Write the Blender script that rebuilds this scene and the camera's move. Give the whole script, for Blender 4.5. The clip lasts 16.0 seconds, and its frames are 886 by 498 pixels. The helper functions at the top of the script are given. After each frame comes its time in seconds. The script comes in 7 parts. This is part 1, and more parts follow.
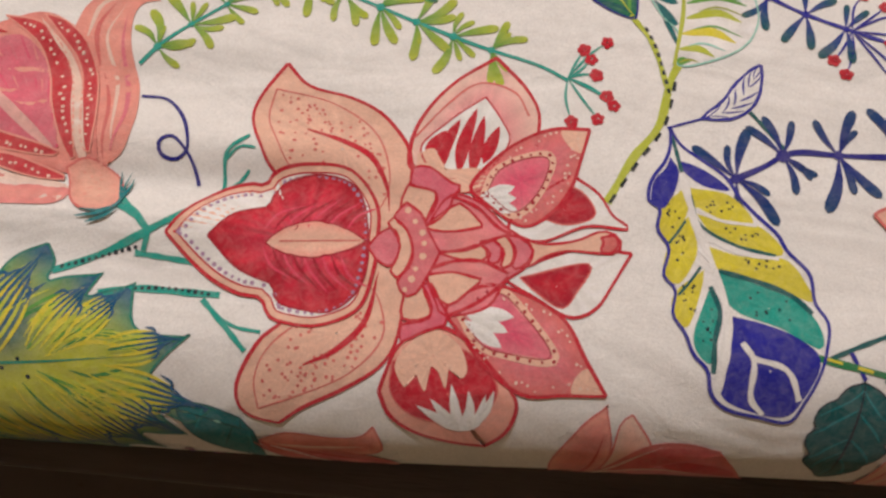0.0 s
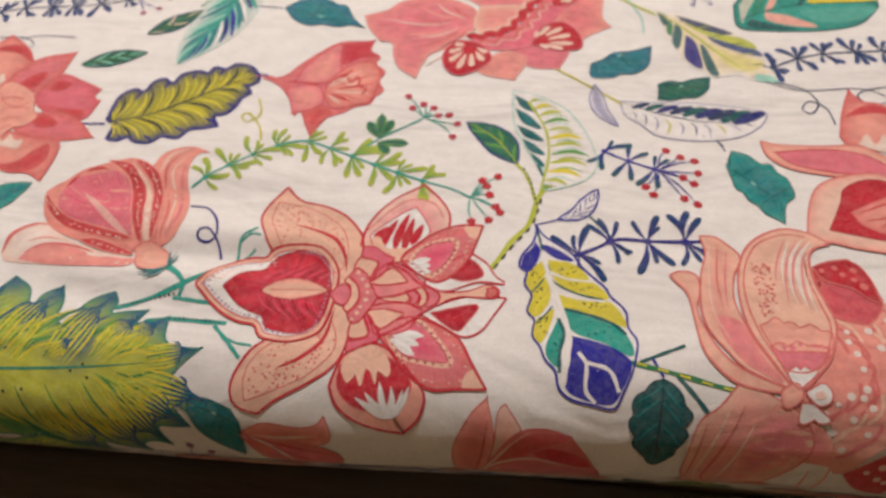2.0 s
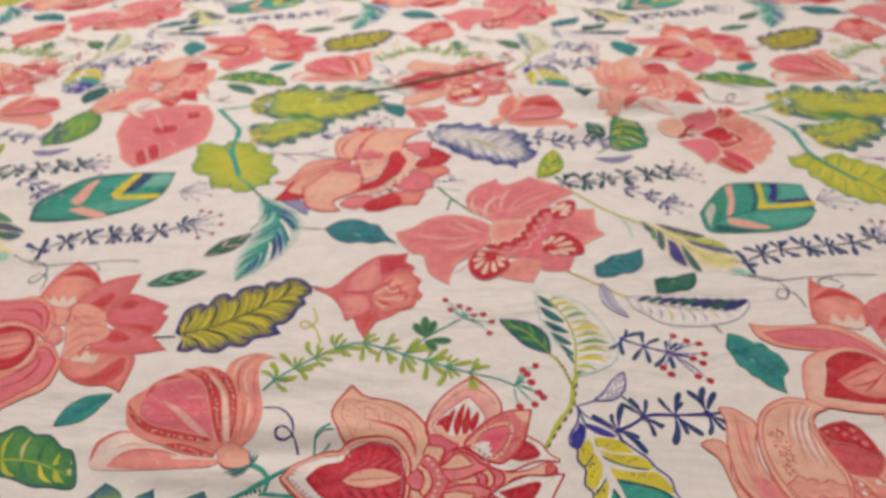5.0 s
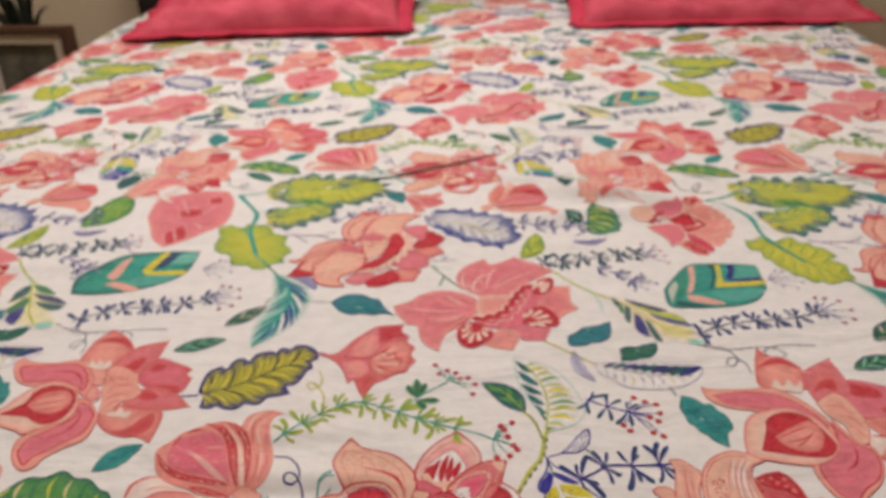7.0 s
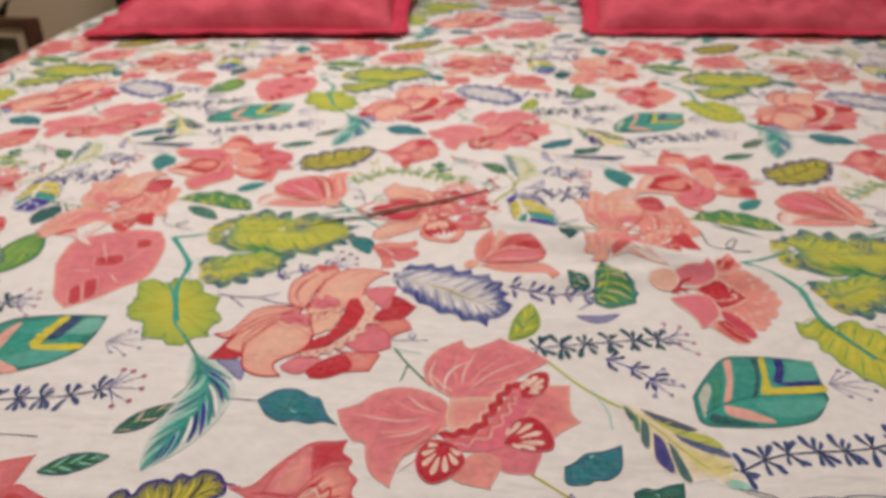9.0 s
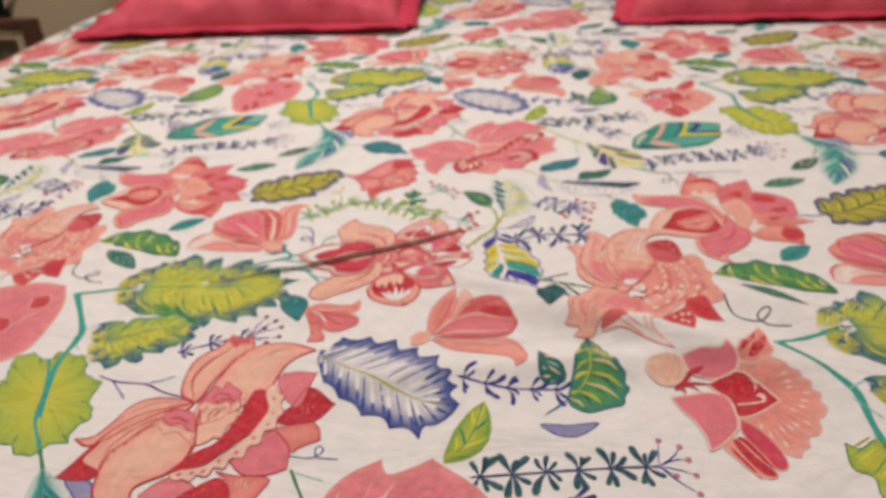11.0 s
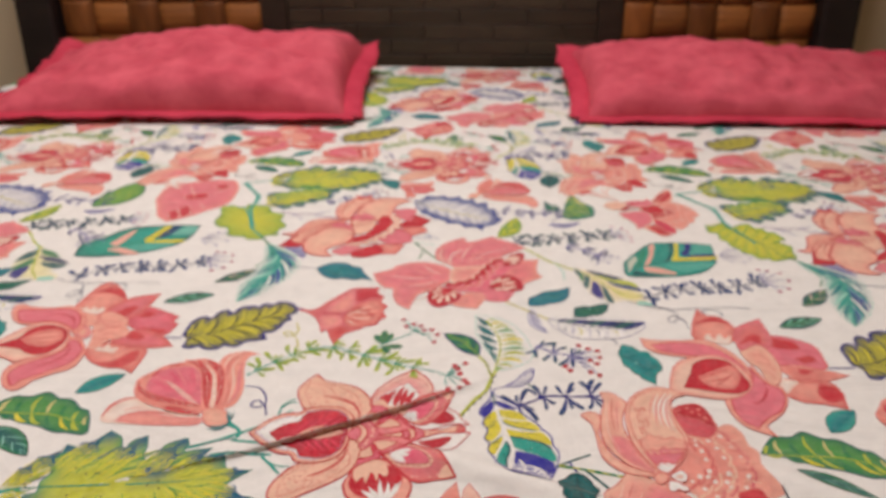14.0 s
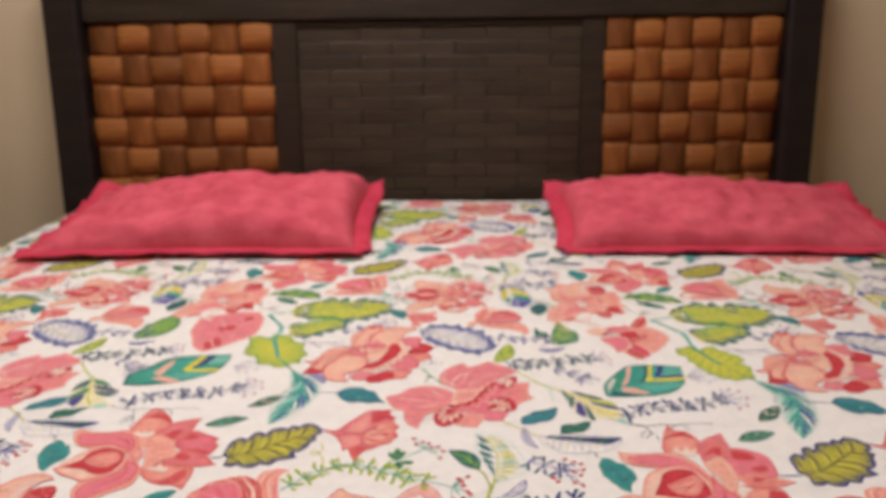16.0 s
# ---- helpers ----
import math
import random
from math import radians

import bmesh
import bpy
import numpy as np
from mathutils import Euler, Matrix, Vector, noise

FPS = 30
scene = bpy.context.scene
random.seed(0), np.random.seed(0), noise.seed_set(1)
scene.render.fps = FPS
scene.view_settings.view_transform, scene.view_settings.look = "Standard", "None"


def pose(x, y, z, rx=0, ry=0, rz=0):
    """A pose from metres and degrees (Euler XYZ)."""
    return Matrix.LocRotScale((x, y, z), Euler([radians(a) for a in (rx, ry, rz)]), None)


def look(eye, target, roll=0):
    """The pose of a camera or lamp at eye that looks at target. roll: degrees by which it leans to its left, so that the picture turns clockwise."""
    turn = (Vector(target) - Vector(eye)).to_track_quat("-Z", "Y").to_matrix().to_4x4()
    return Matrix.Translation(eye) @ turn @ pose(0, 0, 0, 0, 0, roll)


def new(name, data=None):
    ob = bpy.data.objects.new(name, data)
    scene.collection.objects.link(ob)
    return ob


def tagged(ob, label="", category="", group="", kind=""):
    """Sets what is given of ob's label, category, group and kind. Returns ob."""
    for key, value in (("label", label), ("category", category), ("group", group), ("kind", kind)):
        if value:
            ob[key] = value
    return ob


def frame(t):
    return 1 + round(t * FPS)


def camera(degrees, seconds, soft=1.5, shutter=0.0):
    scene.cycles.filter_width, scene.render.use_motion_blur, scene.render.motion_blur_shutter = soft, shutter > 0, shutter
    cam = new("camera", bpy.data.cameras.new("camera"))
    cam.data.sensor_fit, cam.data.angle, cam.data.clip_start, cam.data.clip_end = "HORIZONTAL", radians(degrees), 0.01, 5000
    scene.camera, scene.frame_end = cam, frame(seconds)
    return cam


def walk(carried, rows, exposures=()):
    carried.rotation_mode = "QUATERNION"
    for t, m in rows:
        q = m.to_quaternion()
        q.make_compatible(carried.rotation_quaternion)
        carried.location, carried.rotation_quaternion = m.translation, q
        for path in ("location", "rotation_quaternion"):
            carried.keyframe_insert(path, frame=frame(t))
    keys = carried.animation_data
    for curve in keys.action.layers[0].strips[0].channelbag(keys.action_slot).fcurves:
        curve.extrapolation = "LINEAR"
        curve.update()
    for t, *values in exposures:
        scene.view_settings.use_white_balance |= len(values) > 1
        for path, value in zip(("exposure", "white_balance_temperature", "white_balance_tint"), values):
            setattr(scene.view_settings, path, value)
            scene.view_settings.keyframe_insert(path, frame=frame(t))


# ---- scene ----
from mathutils.geometry import delaunay_2d_cdt

# camera path: seconds, eye, heading, pitch, lean
PATH = [
    (0.0, (0.028, 0.221, 0.785), 11.27, -71.89, -6.38),
    (0.5, (0.048, 0.178, 0.796), 9.50, -66.94, -3.95),
    (1.0, (0.057, 0.152, 0.810), 9.09, -60.79, -4.48),
    (1.5, (0.070, 0.134, 0.835), 9.34, -55.33, -4.75),
    (2.0, (0.083, 0.102, 0.855), 9.94, -52.83, -4.40),
    (2.5, (0.082, 0.089, 0.877), 10.33, -49.79, -3.97),
    (3.0, (0.066, 0.092, 0.875), 7.90, -47.46, -2.78),
    (3.5, (0.029, 0.101, 0.873), 3.76, -46.57, -2.79),
    (4.0, (0.014, 0.101, 0.881), 2.65, -42.92, -2.57),
    (6.5, (0.049, -0.027, 0.937), 3.78, -32.47, -2.07),
    (7.0, (0.044, -0.011, 0.948), 3.35, -30.83, -2.21),
    (7.5, (0.044, 0.020, 0.953), 3.01, -30.58, -1.94),
    (8.0, (0.039, 0.060, 0.949), 2.75, -29.80, -1.83),
    (10.5, (0.145, 0.314, 0.894), 8.82, -33.65, -2.03),
    (11.0, (0.153, 0.340, 0.903), 10.00, -32.45, -4.03),
    (11.5, (0.134, 0.368, 0.893), 7.97, -34.58, -3.56),
    (12.0, (0.105, 0.419, 0.889), 3.80, -35.08, -2.16),
    (12.5, (0.094, 0.451, 0.886), 4.15, -35.07, -1.79),
    (13.0, (0.090, 0.467, 0.884), 3.98, -33.66, -1.63),
    (13.5, (0.091, 0.479, 0.896), 3.46, -30.70, -0.41),
    (14.0, (0.079, 0.473, 0.915), 1.84, -27.47, -0.04),
    (14.5, (0.060, 0.460, 0.931), 0.72, -24.73, 0.03),
    (15.0, (0.060, 0.450, 0.947), -0.17, -22.13, -0.11),
    (15.5, (0.067, 0.419, 0.966), 1.62, -20.24, -0.79),
    (16.0, (0.077, 0.368, 0.988), 1.59, -18.22, -0.75),
]


def eye_pose(eye, heading, pitch, lean):
    a, p = radians(heading), radians(pitch)
    ahead = Vector((-math.sin(a) * math.cos(p), math.cos(a) * math.cos(p), math.sin(p)))
    return look(eye, Vector(eye) + ahead, lean)


cam = camera(65.56, 16.0, soft=2.6)
cam.data.dof.use_dof, cam.data.dof.focus_distance, cam.data.dof.aperture_fstop = True, 0.27, 11.5
walk(cam, [(t, eye_pose(eye, heading, pitch, lean)) for t, eye, heading, pitch, lean in PATH],
     [(0.0, 0.09), (0.8, 0.15), (1.5, 0.20), (2.5, 0.18), (4.0, 0.01), (8.0, -0.06), (10.5, -0.18), (11.0, -0.10), (11.6, -0.20), (12.5, -0.22), (14.5, -0.13), (15.5, -0.09), (16.0, -0.05)])

# ---- light: one warm ceiling batten, plus the faint glow that leaks in ----
world = bpy.data.worlds.new("evening")
scene.world = world
world.use_nodes = True
world.node_tree.nodes["Background"].inputs["Color"].default_value = (1.0, 0.86, 0.72, 1)
world.node_tree.nodes["Background"].inputs["Strength"].default_value = 0.05


def area_light(name, m, sx, sy, power, color):
    lamp = bpy.data.lights.new(name, "AREA")
    lamp.shape, lamp.size, lamp.size_y, lamp.energy, lamp.color = "RECTANGLE", sx, sy, power, color
    ob = new(name, lamp)
    ob.matrix_world = m
    return ob


area_light("ceiling_tube_light", look((-0.25, 1.35, 2.6), (-0.25, 1.4, 0.0)), 1.1, 0.12, 39, (1.0, 0.905, 0.888))


# ---- materials ----
def material(name, build):
    m = bpy.data.materials.new(name)
    m.use_nodes = True
    nt = m.node_tree
    bsdf = nt.nodes["Principled BSDF"]

    def node(kind, **values):
        n = nt.nodes.new(kind)
        for key, value in values.items():
            n.inputs[key].default_value = value
        return n
    build(nt, bsdf, node, nt.links.new)
    return m


def two_tone(c1, c2, scale, rough, bump=0.2, fine=400.0, stretch=(1, 1, 1), spec=0.4, depth=0.002, random_mix=0.0):
    """Large blotches between two colours, fine grain in the relief and gloss."""
    def build(nt, bsdf, node, link):
        tc = node("ShaderNodeTexCoord")
        mp = node("ShaderNodeMapping", Scale=stretch)
        link(tc.outputs["Object"], mp.inputs["Vector"])
        big, small = node("ShaderNodeTexNoise", Scale=scale, Detail=6.0, Roughness=0.6), node("ShaderNodeTexNoise", Scale=fine, Detail=3.0)
        for n in (big, small):
            link(mp.outputs["Vector"], n.inputs["Vector"])
        ramp = node("ShaderNodeValToRGB")
        ramp.color_ramp.elements[0].color, ramp.color_ramp.elements[1].color = (*c1, 1), (*c2, 1)
        ramp.color_ramp.elements[0].position, ramp.color_ramp.elements[1].position = 0.3, 0.7
        link(big.outputs["Fac"], ramp.inputs["Fac"])
        last = ramp.outputs["Color"]
        if random_mix:
            info = node("ShaderNodeObjectInfo")
            rng = node("ShaderNodeMapRange")
            rng.inputs["To Min"].default_value, rng.inputs["To Max"].default_value = 1 - random_mix, 1 + random_mix
            link(info.outputs["Random"], rng.inputs["Value"])
            mul = node("ShaderNodeVectorMath")
            mul.operation = "SCALE"
            link(last, mul.inputs[0])
            link(rng.outputs["Result"], mul.inputs["Scale"])
            last = mul.outputs["Vector"]
        link(last, bsdf.inputs["Base Color"])
        rr = node("ShaderNodeMapRange")
        rr.inputs["To Min"].default_value, rr.inputs["To Max"].default_value = rough - 0.1, min(rough + 0.12, 1)
        link(small.outputs["Fac"], rr.inputs["Value"])
        link(rr.outputs["Result"], bsdf.inputs["Roughness"])
        bsdf.inputs["Specular IOR Level"].default_value = spec
        bp = node("ShaderNodeBump", Strength=bump, Distance=depth)
        link(small.outputs["Fac"], bp.inputs["Height"])
        link(bp.outputs["Normal"], bsdf.inputs["Normal"])
    return build


def printed_cotton(nt, bsdf, node, link):
    """Dye colour held in the cloth, with thread grain, faded patches and small creases."""
    dye = node("ShaderNodeAttribute")
    dye.attribute_name = "dye"
    tc = node("ShaderNodeTexCoord")
    fade = node("ShaderNodeTexNoise", Scale=60.0, Detail=5.0, Roughness=0.65)
    link(tc.outputs["Object"], fade.inputs["Vector"])
    grain = []
    for stretch in ((900, 2600, 900), (2600, 900, 900)):
        mp = node("ShaderNodeMapping", Scale=stretch)
        link(tc.outputs["Object"], mp.inputs["Vector"])
        n = node("ShaderNodeTexNoise", Scale=1.0, Detail=2.0)
        link(mp.outputs["Vector"], n.inputs["Vector"])
        grain.append(n)
    add = node("ShaderNodeMath")
    add.operation = "ADD"
    link(grain[0].outputs["Fac"], add.inputs[0])
    link(grain[1].outputs["Fac"], add.inputs[1])
    tone = node("ShaderNodeMapRange")
    tone.inputs["From Min"].default_value, tone.inputs["From Max"].default_value = 0.6, 1.4
    tone.inputs["To Min"].default_value, tone.inputs["To Max"].default_value = 0.86, 1.12
    link(add.outputs["Value"], tone.inputs["Value"])
    patch = node("ShaderNodeMapRange")
    patch.inputs["To Min"].default_value, patch.inputs["To Max"].default_value = 0.86, 1.1
    link(fade.outputs["Fac"], patch.inputs["Value"])
    both = node("ShaderNodeMath")
    both.operation = "MULTIPLY"
    link(tone.outputs["Result"], both.inputs[0])
    link(patch.outputs["Result"], both.inputs[1])
    # ink that took unevenly: lets the cotton through in small blotches
    worn = node("ShaderNodeTexNoise", Scale=230.0, Detail=6.0, Roughness=0.75, Distortion=0.8)
    link(tc.outputs["Object"], worn.inputs["Vector"])
    thin = node("ShaderNodeMapRange")
    thin.inputs["From Min"].default_value, thin.inputs["From Max"].default_value = 0.42, 0.78
    thin.inputs["To Min"].default_value, thin.inputs["To Max"].default_value = 0.0, 0.15
    link(worn.outputs["Fac"], thin.inputs["Value"])
    mix = node("ShaderNodeMix")
    mix.data_type = "RGBA"
    link(thin.outputs["Result"], mix.inputs["Factor"])
    link(dye.outputs["Color"], mix.inputs[6])
    mix.inputs[7].default_value = (0.84, 0.76, 0.70, 1)
    mul = node("ShaderNodeVectorMath")
    mul.operation = "SCALE"
    link(mix.outputs[2], mul.inputs[0])
    link(both.outputs["Value"], mul.inputs["Scale"])
    link(mul.outputs["Vector"], bsdf.inputs["Base Color"])
    bsdf.inputs["Roughness"].default_value = 0.85
    bsdf.inputs["Specular IOR Level"].default_value = 0.2
    bsdf.inputs["Sheen Weight"].default_value = 0.22
    bsdf.inputs["Sheen Roughness"].default_value = 0.45
    mp = node("ShaderNodeMapping", Scale=(8, 20, 10))
    link(tc.outputs["Object"], mp.inputs["Vector"])
    soft = node("ShaderNodeTexNoise", Scale=1.0, Detail=3.0, Distortion=0.6)
    link(mp.outputs["Vector"], soft.inputs["Vector"])
    b1 = node("ShaderNodeBump", Strength=0.7, Distance=0.012)
    link(soft.outputs["Fac"], b1.inputs["Height"])
    mp = node("ShaderNodeMapping", Scale=(30, 46, 36))
    link(tc.outputs["Object"], mp.inputs["Vector"])
    crisp = node("ShaderNodeTexNoise", Scale=1.0, Detail=4.0, Distortion=1.2)
    link(mp.outputs["Vector"], crisp.inputs["Vector"])
    b0 = node("ShaderNodeBump", Strength=0.5, Distance=0.0018)
    link(crisp.outputs["Fac"], b0.inputs["Height"])
    link(b0.outputs["Normal"], b1.inputs["Normal"])
    b2 = node("ShaderNodeBump", Strength=0.35, Distance=0.0004)
    link(add.outputs["Value"], b2.inputs["Height"])
    link(b1.outputs["Normal"], b2.inputs["Normal"])
    link(b2.outputs["Normal"], bsdf.inputs["Normal"])


COTTON = material("printed_cotton", printed_cotton)
WENGE = material("dark_stained_wood", two_tone((0.018, 0.012, 0.008), (0.036, 0.024, 0.016), 5.0, 0.45, 0.25, 60.0, (1, 1, 9), 0.35))
# outer stiles: the bed's dark wood, their shading by angle put into the colour
SHADED_WENGE = material("near_black_stained_wood", two_tone((0.009, 0.0065, 0.007), (0.019, 0.013, 0.012), 5.0, 0.4, 0.25, 60.0, (1, 1, 9), 0.35))
WENGE_FLAT = material("dark_stained_wood_long", two_tone((0.016, 0.011, 0.007), (0.036, 0.025, 0.016), 6.0, 0.42, 0.25, 70.0, (1, 9, 9), 0.4))
# foot rail: the same dark wood, lightened in colour to stand for bounced light
RAIL = material("worn_brown_rail_wood", two_tone((0.046, 0.035, 0.031), (0.105, 0.08, 0.068), 8.0, 0.4, 0.3, 70.0, (1, 8, 8), 0.45))
CARVED = material("carved_dark_wood", two_tone((0.029, 0.0205, 0.013), (0.052, 0.037, 0.023), 8.0, 0.4, 0.3, 90.0, (1, 6, 6), 0.45, random_mix=0.18))
CANE = material("amber_wood_veneer", two_tone((0.13, 0.042, 0.010), (0.27, 0.098, 0.024), 9.0, 0.6, 0.35, 130.0, (9, 1, 1), 0.22, random_mix=0.34))
# horizontal strips: same veneer, painted lighter for the overhead light they catch
CANE_ACROSS = material("amber_wood_veneer_across", two_tone((0.17, 0.057, 0.013), (0.33, 0.125, 0.030), 9.0, 0.6, 0.35, 130.0, (1, 1, 9), 0.22, random_mix=0.28))
PINK_CLOTH = material("pink_pillow_cotton", two_tone((0.53, 0.066, 0.105), (0.73, 0.135, 0.185), 17.0, 0.85, 0.35, 700.0, (1, 1, 1), 0.15, 0.0006))
PINK_EDGE = material("pink_pillow_border", two_tone((0.50, 0.035, 0.075), (0.66, 0.07, 0.12), 12.0, 0.85, 0.4, 700.0, (1, 1, 1), 0.15, 0.0006))
WALL_PAINT = material("cream_wall_paint", two_tone((0.66, 0.555, 0.39), (0.73, 0.62, 0.44), 1.6, 0.75, 0.2, 160.0, (1, 1, 1), 0.25, 0.001))
CEILING_PAINT = material("white_ceiling_paint", two_tone((0.72, 0.70, 0.66), (0.78, 0.76, 0.71), 1.2, 0.85, 0.1, 120.0))
FLOOR_TILE = material("brown_floor_tile", two_tone((0.07, 0.05, 0.04), (0.12, 0.09, 0.07), 3.0, 0.3, 0.1, 90.0))
TICKING = material("mattress_ticking", two_tone((0.45, 0.40, 0.34), (0.55, 0.50, 0.44), 6.0, 0.9, 0.2, 500.0))
BROWN_WOOD = material("brown_varnished_wood", two_tone((0.075, 0.034, 0.020), (0.13, 0.062, 0.036), 6.0, 0.4, 0.2, 80.0, (1, 9, 1)))
CREAM_WOOD = material("cream_painted_wood", two_tone((0.58, 0.50, 0.38), (0.70, 0.61, 0.48), 9.0, 0.5, 0.2, 120.0))
PICTURE = material("faded_picture_paper", two_tone((0.035, 0.04, 0.03), (0.20, 0.19, 0.14), 14.0, 0.4, 0.05, 80.0))
PLANT_GREEN = material("dark_plant_leaf", two_tone((0.010, 0.016, 0.008), (0.03, 0.045, 0.018), 20.0, 0.5, 0.2, 150.0))
POT_CLAY = material("dark_glazed_clay", two_tone((0.03, 0.02, 0.016), (0.06, 0.04, 0.03), 12.0, 0.35, 0.2, 150.0))
LAMP_WHITE = material("white_lamp_plastic", two_tone((0.75, 0.74, 0.70), (0.8, 0.79, 0.75), 5.0, 0.5, 0.05, 200.0))


# ---- building helpers ----
def mesh_from(bm, name, mat, smooth=False):
    me = bpy.data.meshes.new(name)
    bm.to_mesh(me)
    bm.free()
    me.materials.append(mat)
    if smooth:
        for poly in me.polygons:
            poly.use_smooth = True
    return me


def part(name, bm, mat, parent, label="", m=None, smooth=False):
    me = bm if isinstance(bm, bpy.types.Mesh) else mesh_from(bm, name, mat, smooth)
    ob = new(name, me)
    ob.parent = parent
    if m is not None:
        ob.matrix_basis = m
    return tagged(ob, label) if label else ob


def box(x0, x1, y0, y1, z0, z1, bevel=0.004, seg=2):
    bm = bmesh.new()
    bmesh.ops.create_cube(bm, size=1.0, matrix=Matrix.Translation(((x0 + x1) / 2, (y0 + y1) / 2, (z0 + z1) / 2))
                          @ Matrix.Diagonal((x1 - x0, y1 - y0, z1 - z0, 1)))
    if bevel:
        bmesh.ops.bevel(bm, geom=list(bm.edges), offset=bevel, segments=seg, profile=0.6, affect="EDGES")
    return bm


def holder(name, label, category, m=None, group="", kind=""):
    ob = new(name)
    if m is not None:
        ob.matrix_basis = m
    return tagged(ob, label, category, group, kind)


def setting(name, bm, mat, label, category):
    return tagged(new(name, mesh_from(bm, name, mat)), label, category, kind="structure")


# ---- the room ----
setting("floor", box(-2.2, 2.2, -1.9, 2.41, -0.1, 0.0, 0), FLOOR_TILE, "brown tiled bedroom floor under the bed", "floor")
setting("ceiling", box(-2.2, 2.2, -1.9, 2.41, 2.7, 2.8, 0), CEILING_PAINT, "plain white painted bedroom ceiling", "ceiling")
setting("wall_north", box(-2.2, 2.2, 2.27, 2.41, 0.0, 2.7, 0), WALL_PAINT, "cream painted wall behind the headboard", "wall")
setting("wall_south", box(-2.2, 2.2, -1.9, -1.8, 0.0, 2.7, 0), WALL_PAINT, "cream painted wall facing the bed foot", "wall")
setting("wall_west", box(-2.2, -2.1, -1.8, 2.27, 0.0, 2.7, 0), WALL_PAINT, "cream painted side wall beside the bedside cabinet", "wall")
setting("wall_east", box(2.1, 2.2, -1.8, 2.27, 0.0, 2.7, 0), WALL_PAINT, "cream painted side wall of the bedroom", "wall")


# ---- bed ----
def bed():
    b = holder("bed", "dark stained wooden double bed with woven headboard panels", "bed", pose(0, 0, 0))
    lean = Matrix.Translation((-0.005, 2.098, 0.471)) @ Matrix.Rotation(radians(-7.5), 4, "X") @ Matrix.Scale(1.06, 4)
    hb = part("headboard", box(-0.84, 0.845, 0.045, 0.07, -0.1, 0.56, 0.003), WENGE, b, "dark headboard leaning back, with two woven panels", lean)
    for x0, x1 in ((-0.91, -0.826), (0.836, 0.915)):
        part("stile", box(x0, x1, -0.012, 0.07, -0.443, 0.66, 0.012, 4), SHADED_WENGE, hb)
    for x0, x1 in ((-0.374, -0.315), (0.368, 0.42)):
        part("stile", box(x0, x1, 0.019, 0.045, -0.1, 0.503, 0.003), WENGE, hb)
    part("top_rail", box(-0.826, 0.836, 0.012, 0.07, 0.504, 0.66, 0.005, 3), WENGE_FLAT, hb)
    part("bottom_rail", box(-0.826, 0.836, 0.017, 0.045, -0.1, 0.06, 0.004), WENGE_FLAT, hb)
    part("panel_moulding", box(-0.315, 0.368, 0.022, 0.045, 0.488, 0.503, 0.003), WENGE_FLAT, hb)
    # carved centre: low blocks in running bond
    rows = 13
    for r in range(rows):
        z0 = 0.065 + r * 0.0325
        n = 4 if r % 2 else 5
        step = 0.683 / 4.5
        xs = [-0.315] + [-0.315 + step * (k + (1.0 if r % 2 == 0 else 0.5)) for k in range(4 if r % 2 == 0 else 5)]
        xs = [x for x in xs if x < 0.36] + [0.368]
        for x0, x1 in zip(xs, xs[1:]):
            dz = random.uniform(-0.0008, 0.0012)
            part("carved_block", box(x0 + 0.0005, x1 - 0.0005, 0.026 + dz, 0.045, z0 + 0.0005, z0 + 0.032, 0.0024, 2), CARVED, hb)
    # woven panels
    def strip(w, h, across):
        bm = bmesh.new()
        nu, nv = 7, 3
        grid = []
        for i in range(nu):
            row = []
            for j in range(nv):
                a, c = i / (nu - 1) * 2 - 1, j / (nv - 1) * 2 - 1
                y = -0.0034 * (1 - a * a) - 0.0008 * (1 - c * c)
                x, z = (a * w / 2, c * h / 2) if across else (c * w / 2, a * h / 2)
                row.append(bm.verts.new((x, y + 0.004, z)))
            grid.append(row)
        for i in range(nu - 1):
            for j in range(nv - 1):
                q = (grid[i][j], grid[i + 1][j], grid[i + 1][j + 1], grid[i][j + 1])
                bm.faces.new(q if across else q[::-1])
        rim = [e for e in bm.edges if e.is_boundary]
        ext = bmesh.ops.extrude_edge_only(bm, edges=rim)
        for v in [g for g in ext["geom"] if isinstance(g, bmesh.types.BMVert)]:
            v.co.y = 0.03
        bmesh.ops.recalc_face_normals(bm, faces=list(bm.faces))
        return mesh_from(bm, "weave_strip", CANE_ACROSS if across else CANE, True)
    for x0, x1 in ((-0.823, -0.376), (0.422, 0.833)):
        back = part("woven_panel", box(x0, x1, 0.03, 0.045, 0.06, 0.503, 0), WENGE, hb, "amber wood basket-weave panel")
        n, m = 6, 6
        w, h = (x1 - x0) / n, 0.443 / m
        meshes = (strip(w * 1.05, h * 0.93, True), strip(w * 0.86, h * 1.08, False))
        for i in range(n):
            for j in range(m):
                k = (i + j) % 2
                part("weave_strip", meshes[k], None, back, m=pose(x0 + (i + 0.5) * w + random.uniform(-0.0015, 0.0015), 0.018 + random.uniform(-0.002, 0.002),
                     0.06 + (j + 0.5) * h, 0, random.uniform(-1.2, 1.2), 0))
    for s in (-1, 1):
        part("side_rail", box(s * 0.93 - 0.02, s * 0.93 + 0.02, 0.251, 2.08, 0.16, 0.36, 0.006), WENGE_FLAT, b)
    part("foot_rail", box(-0.95, 0.95, 0.203, 0.25, 0.14, 0.428, 0.004, 3), RAIL, b, "dark wooden foot rail, coloured lighter for bounced light")
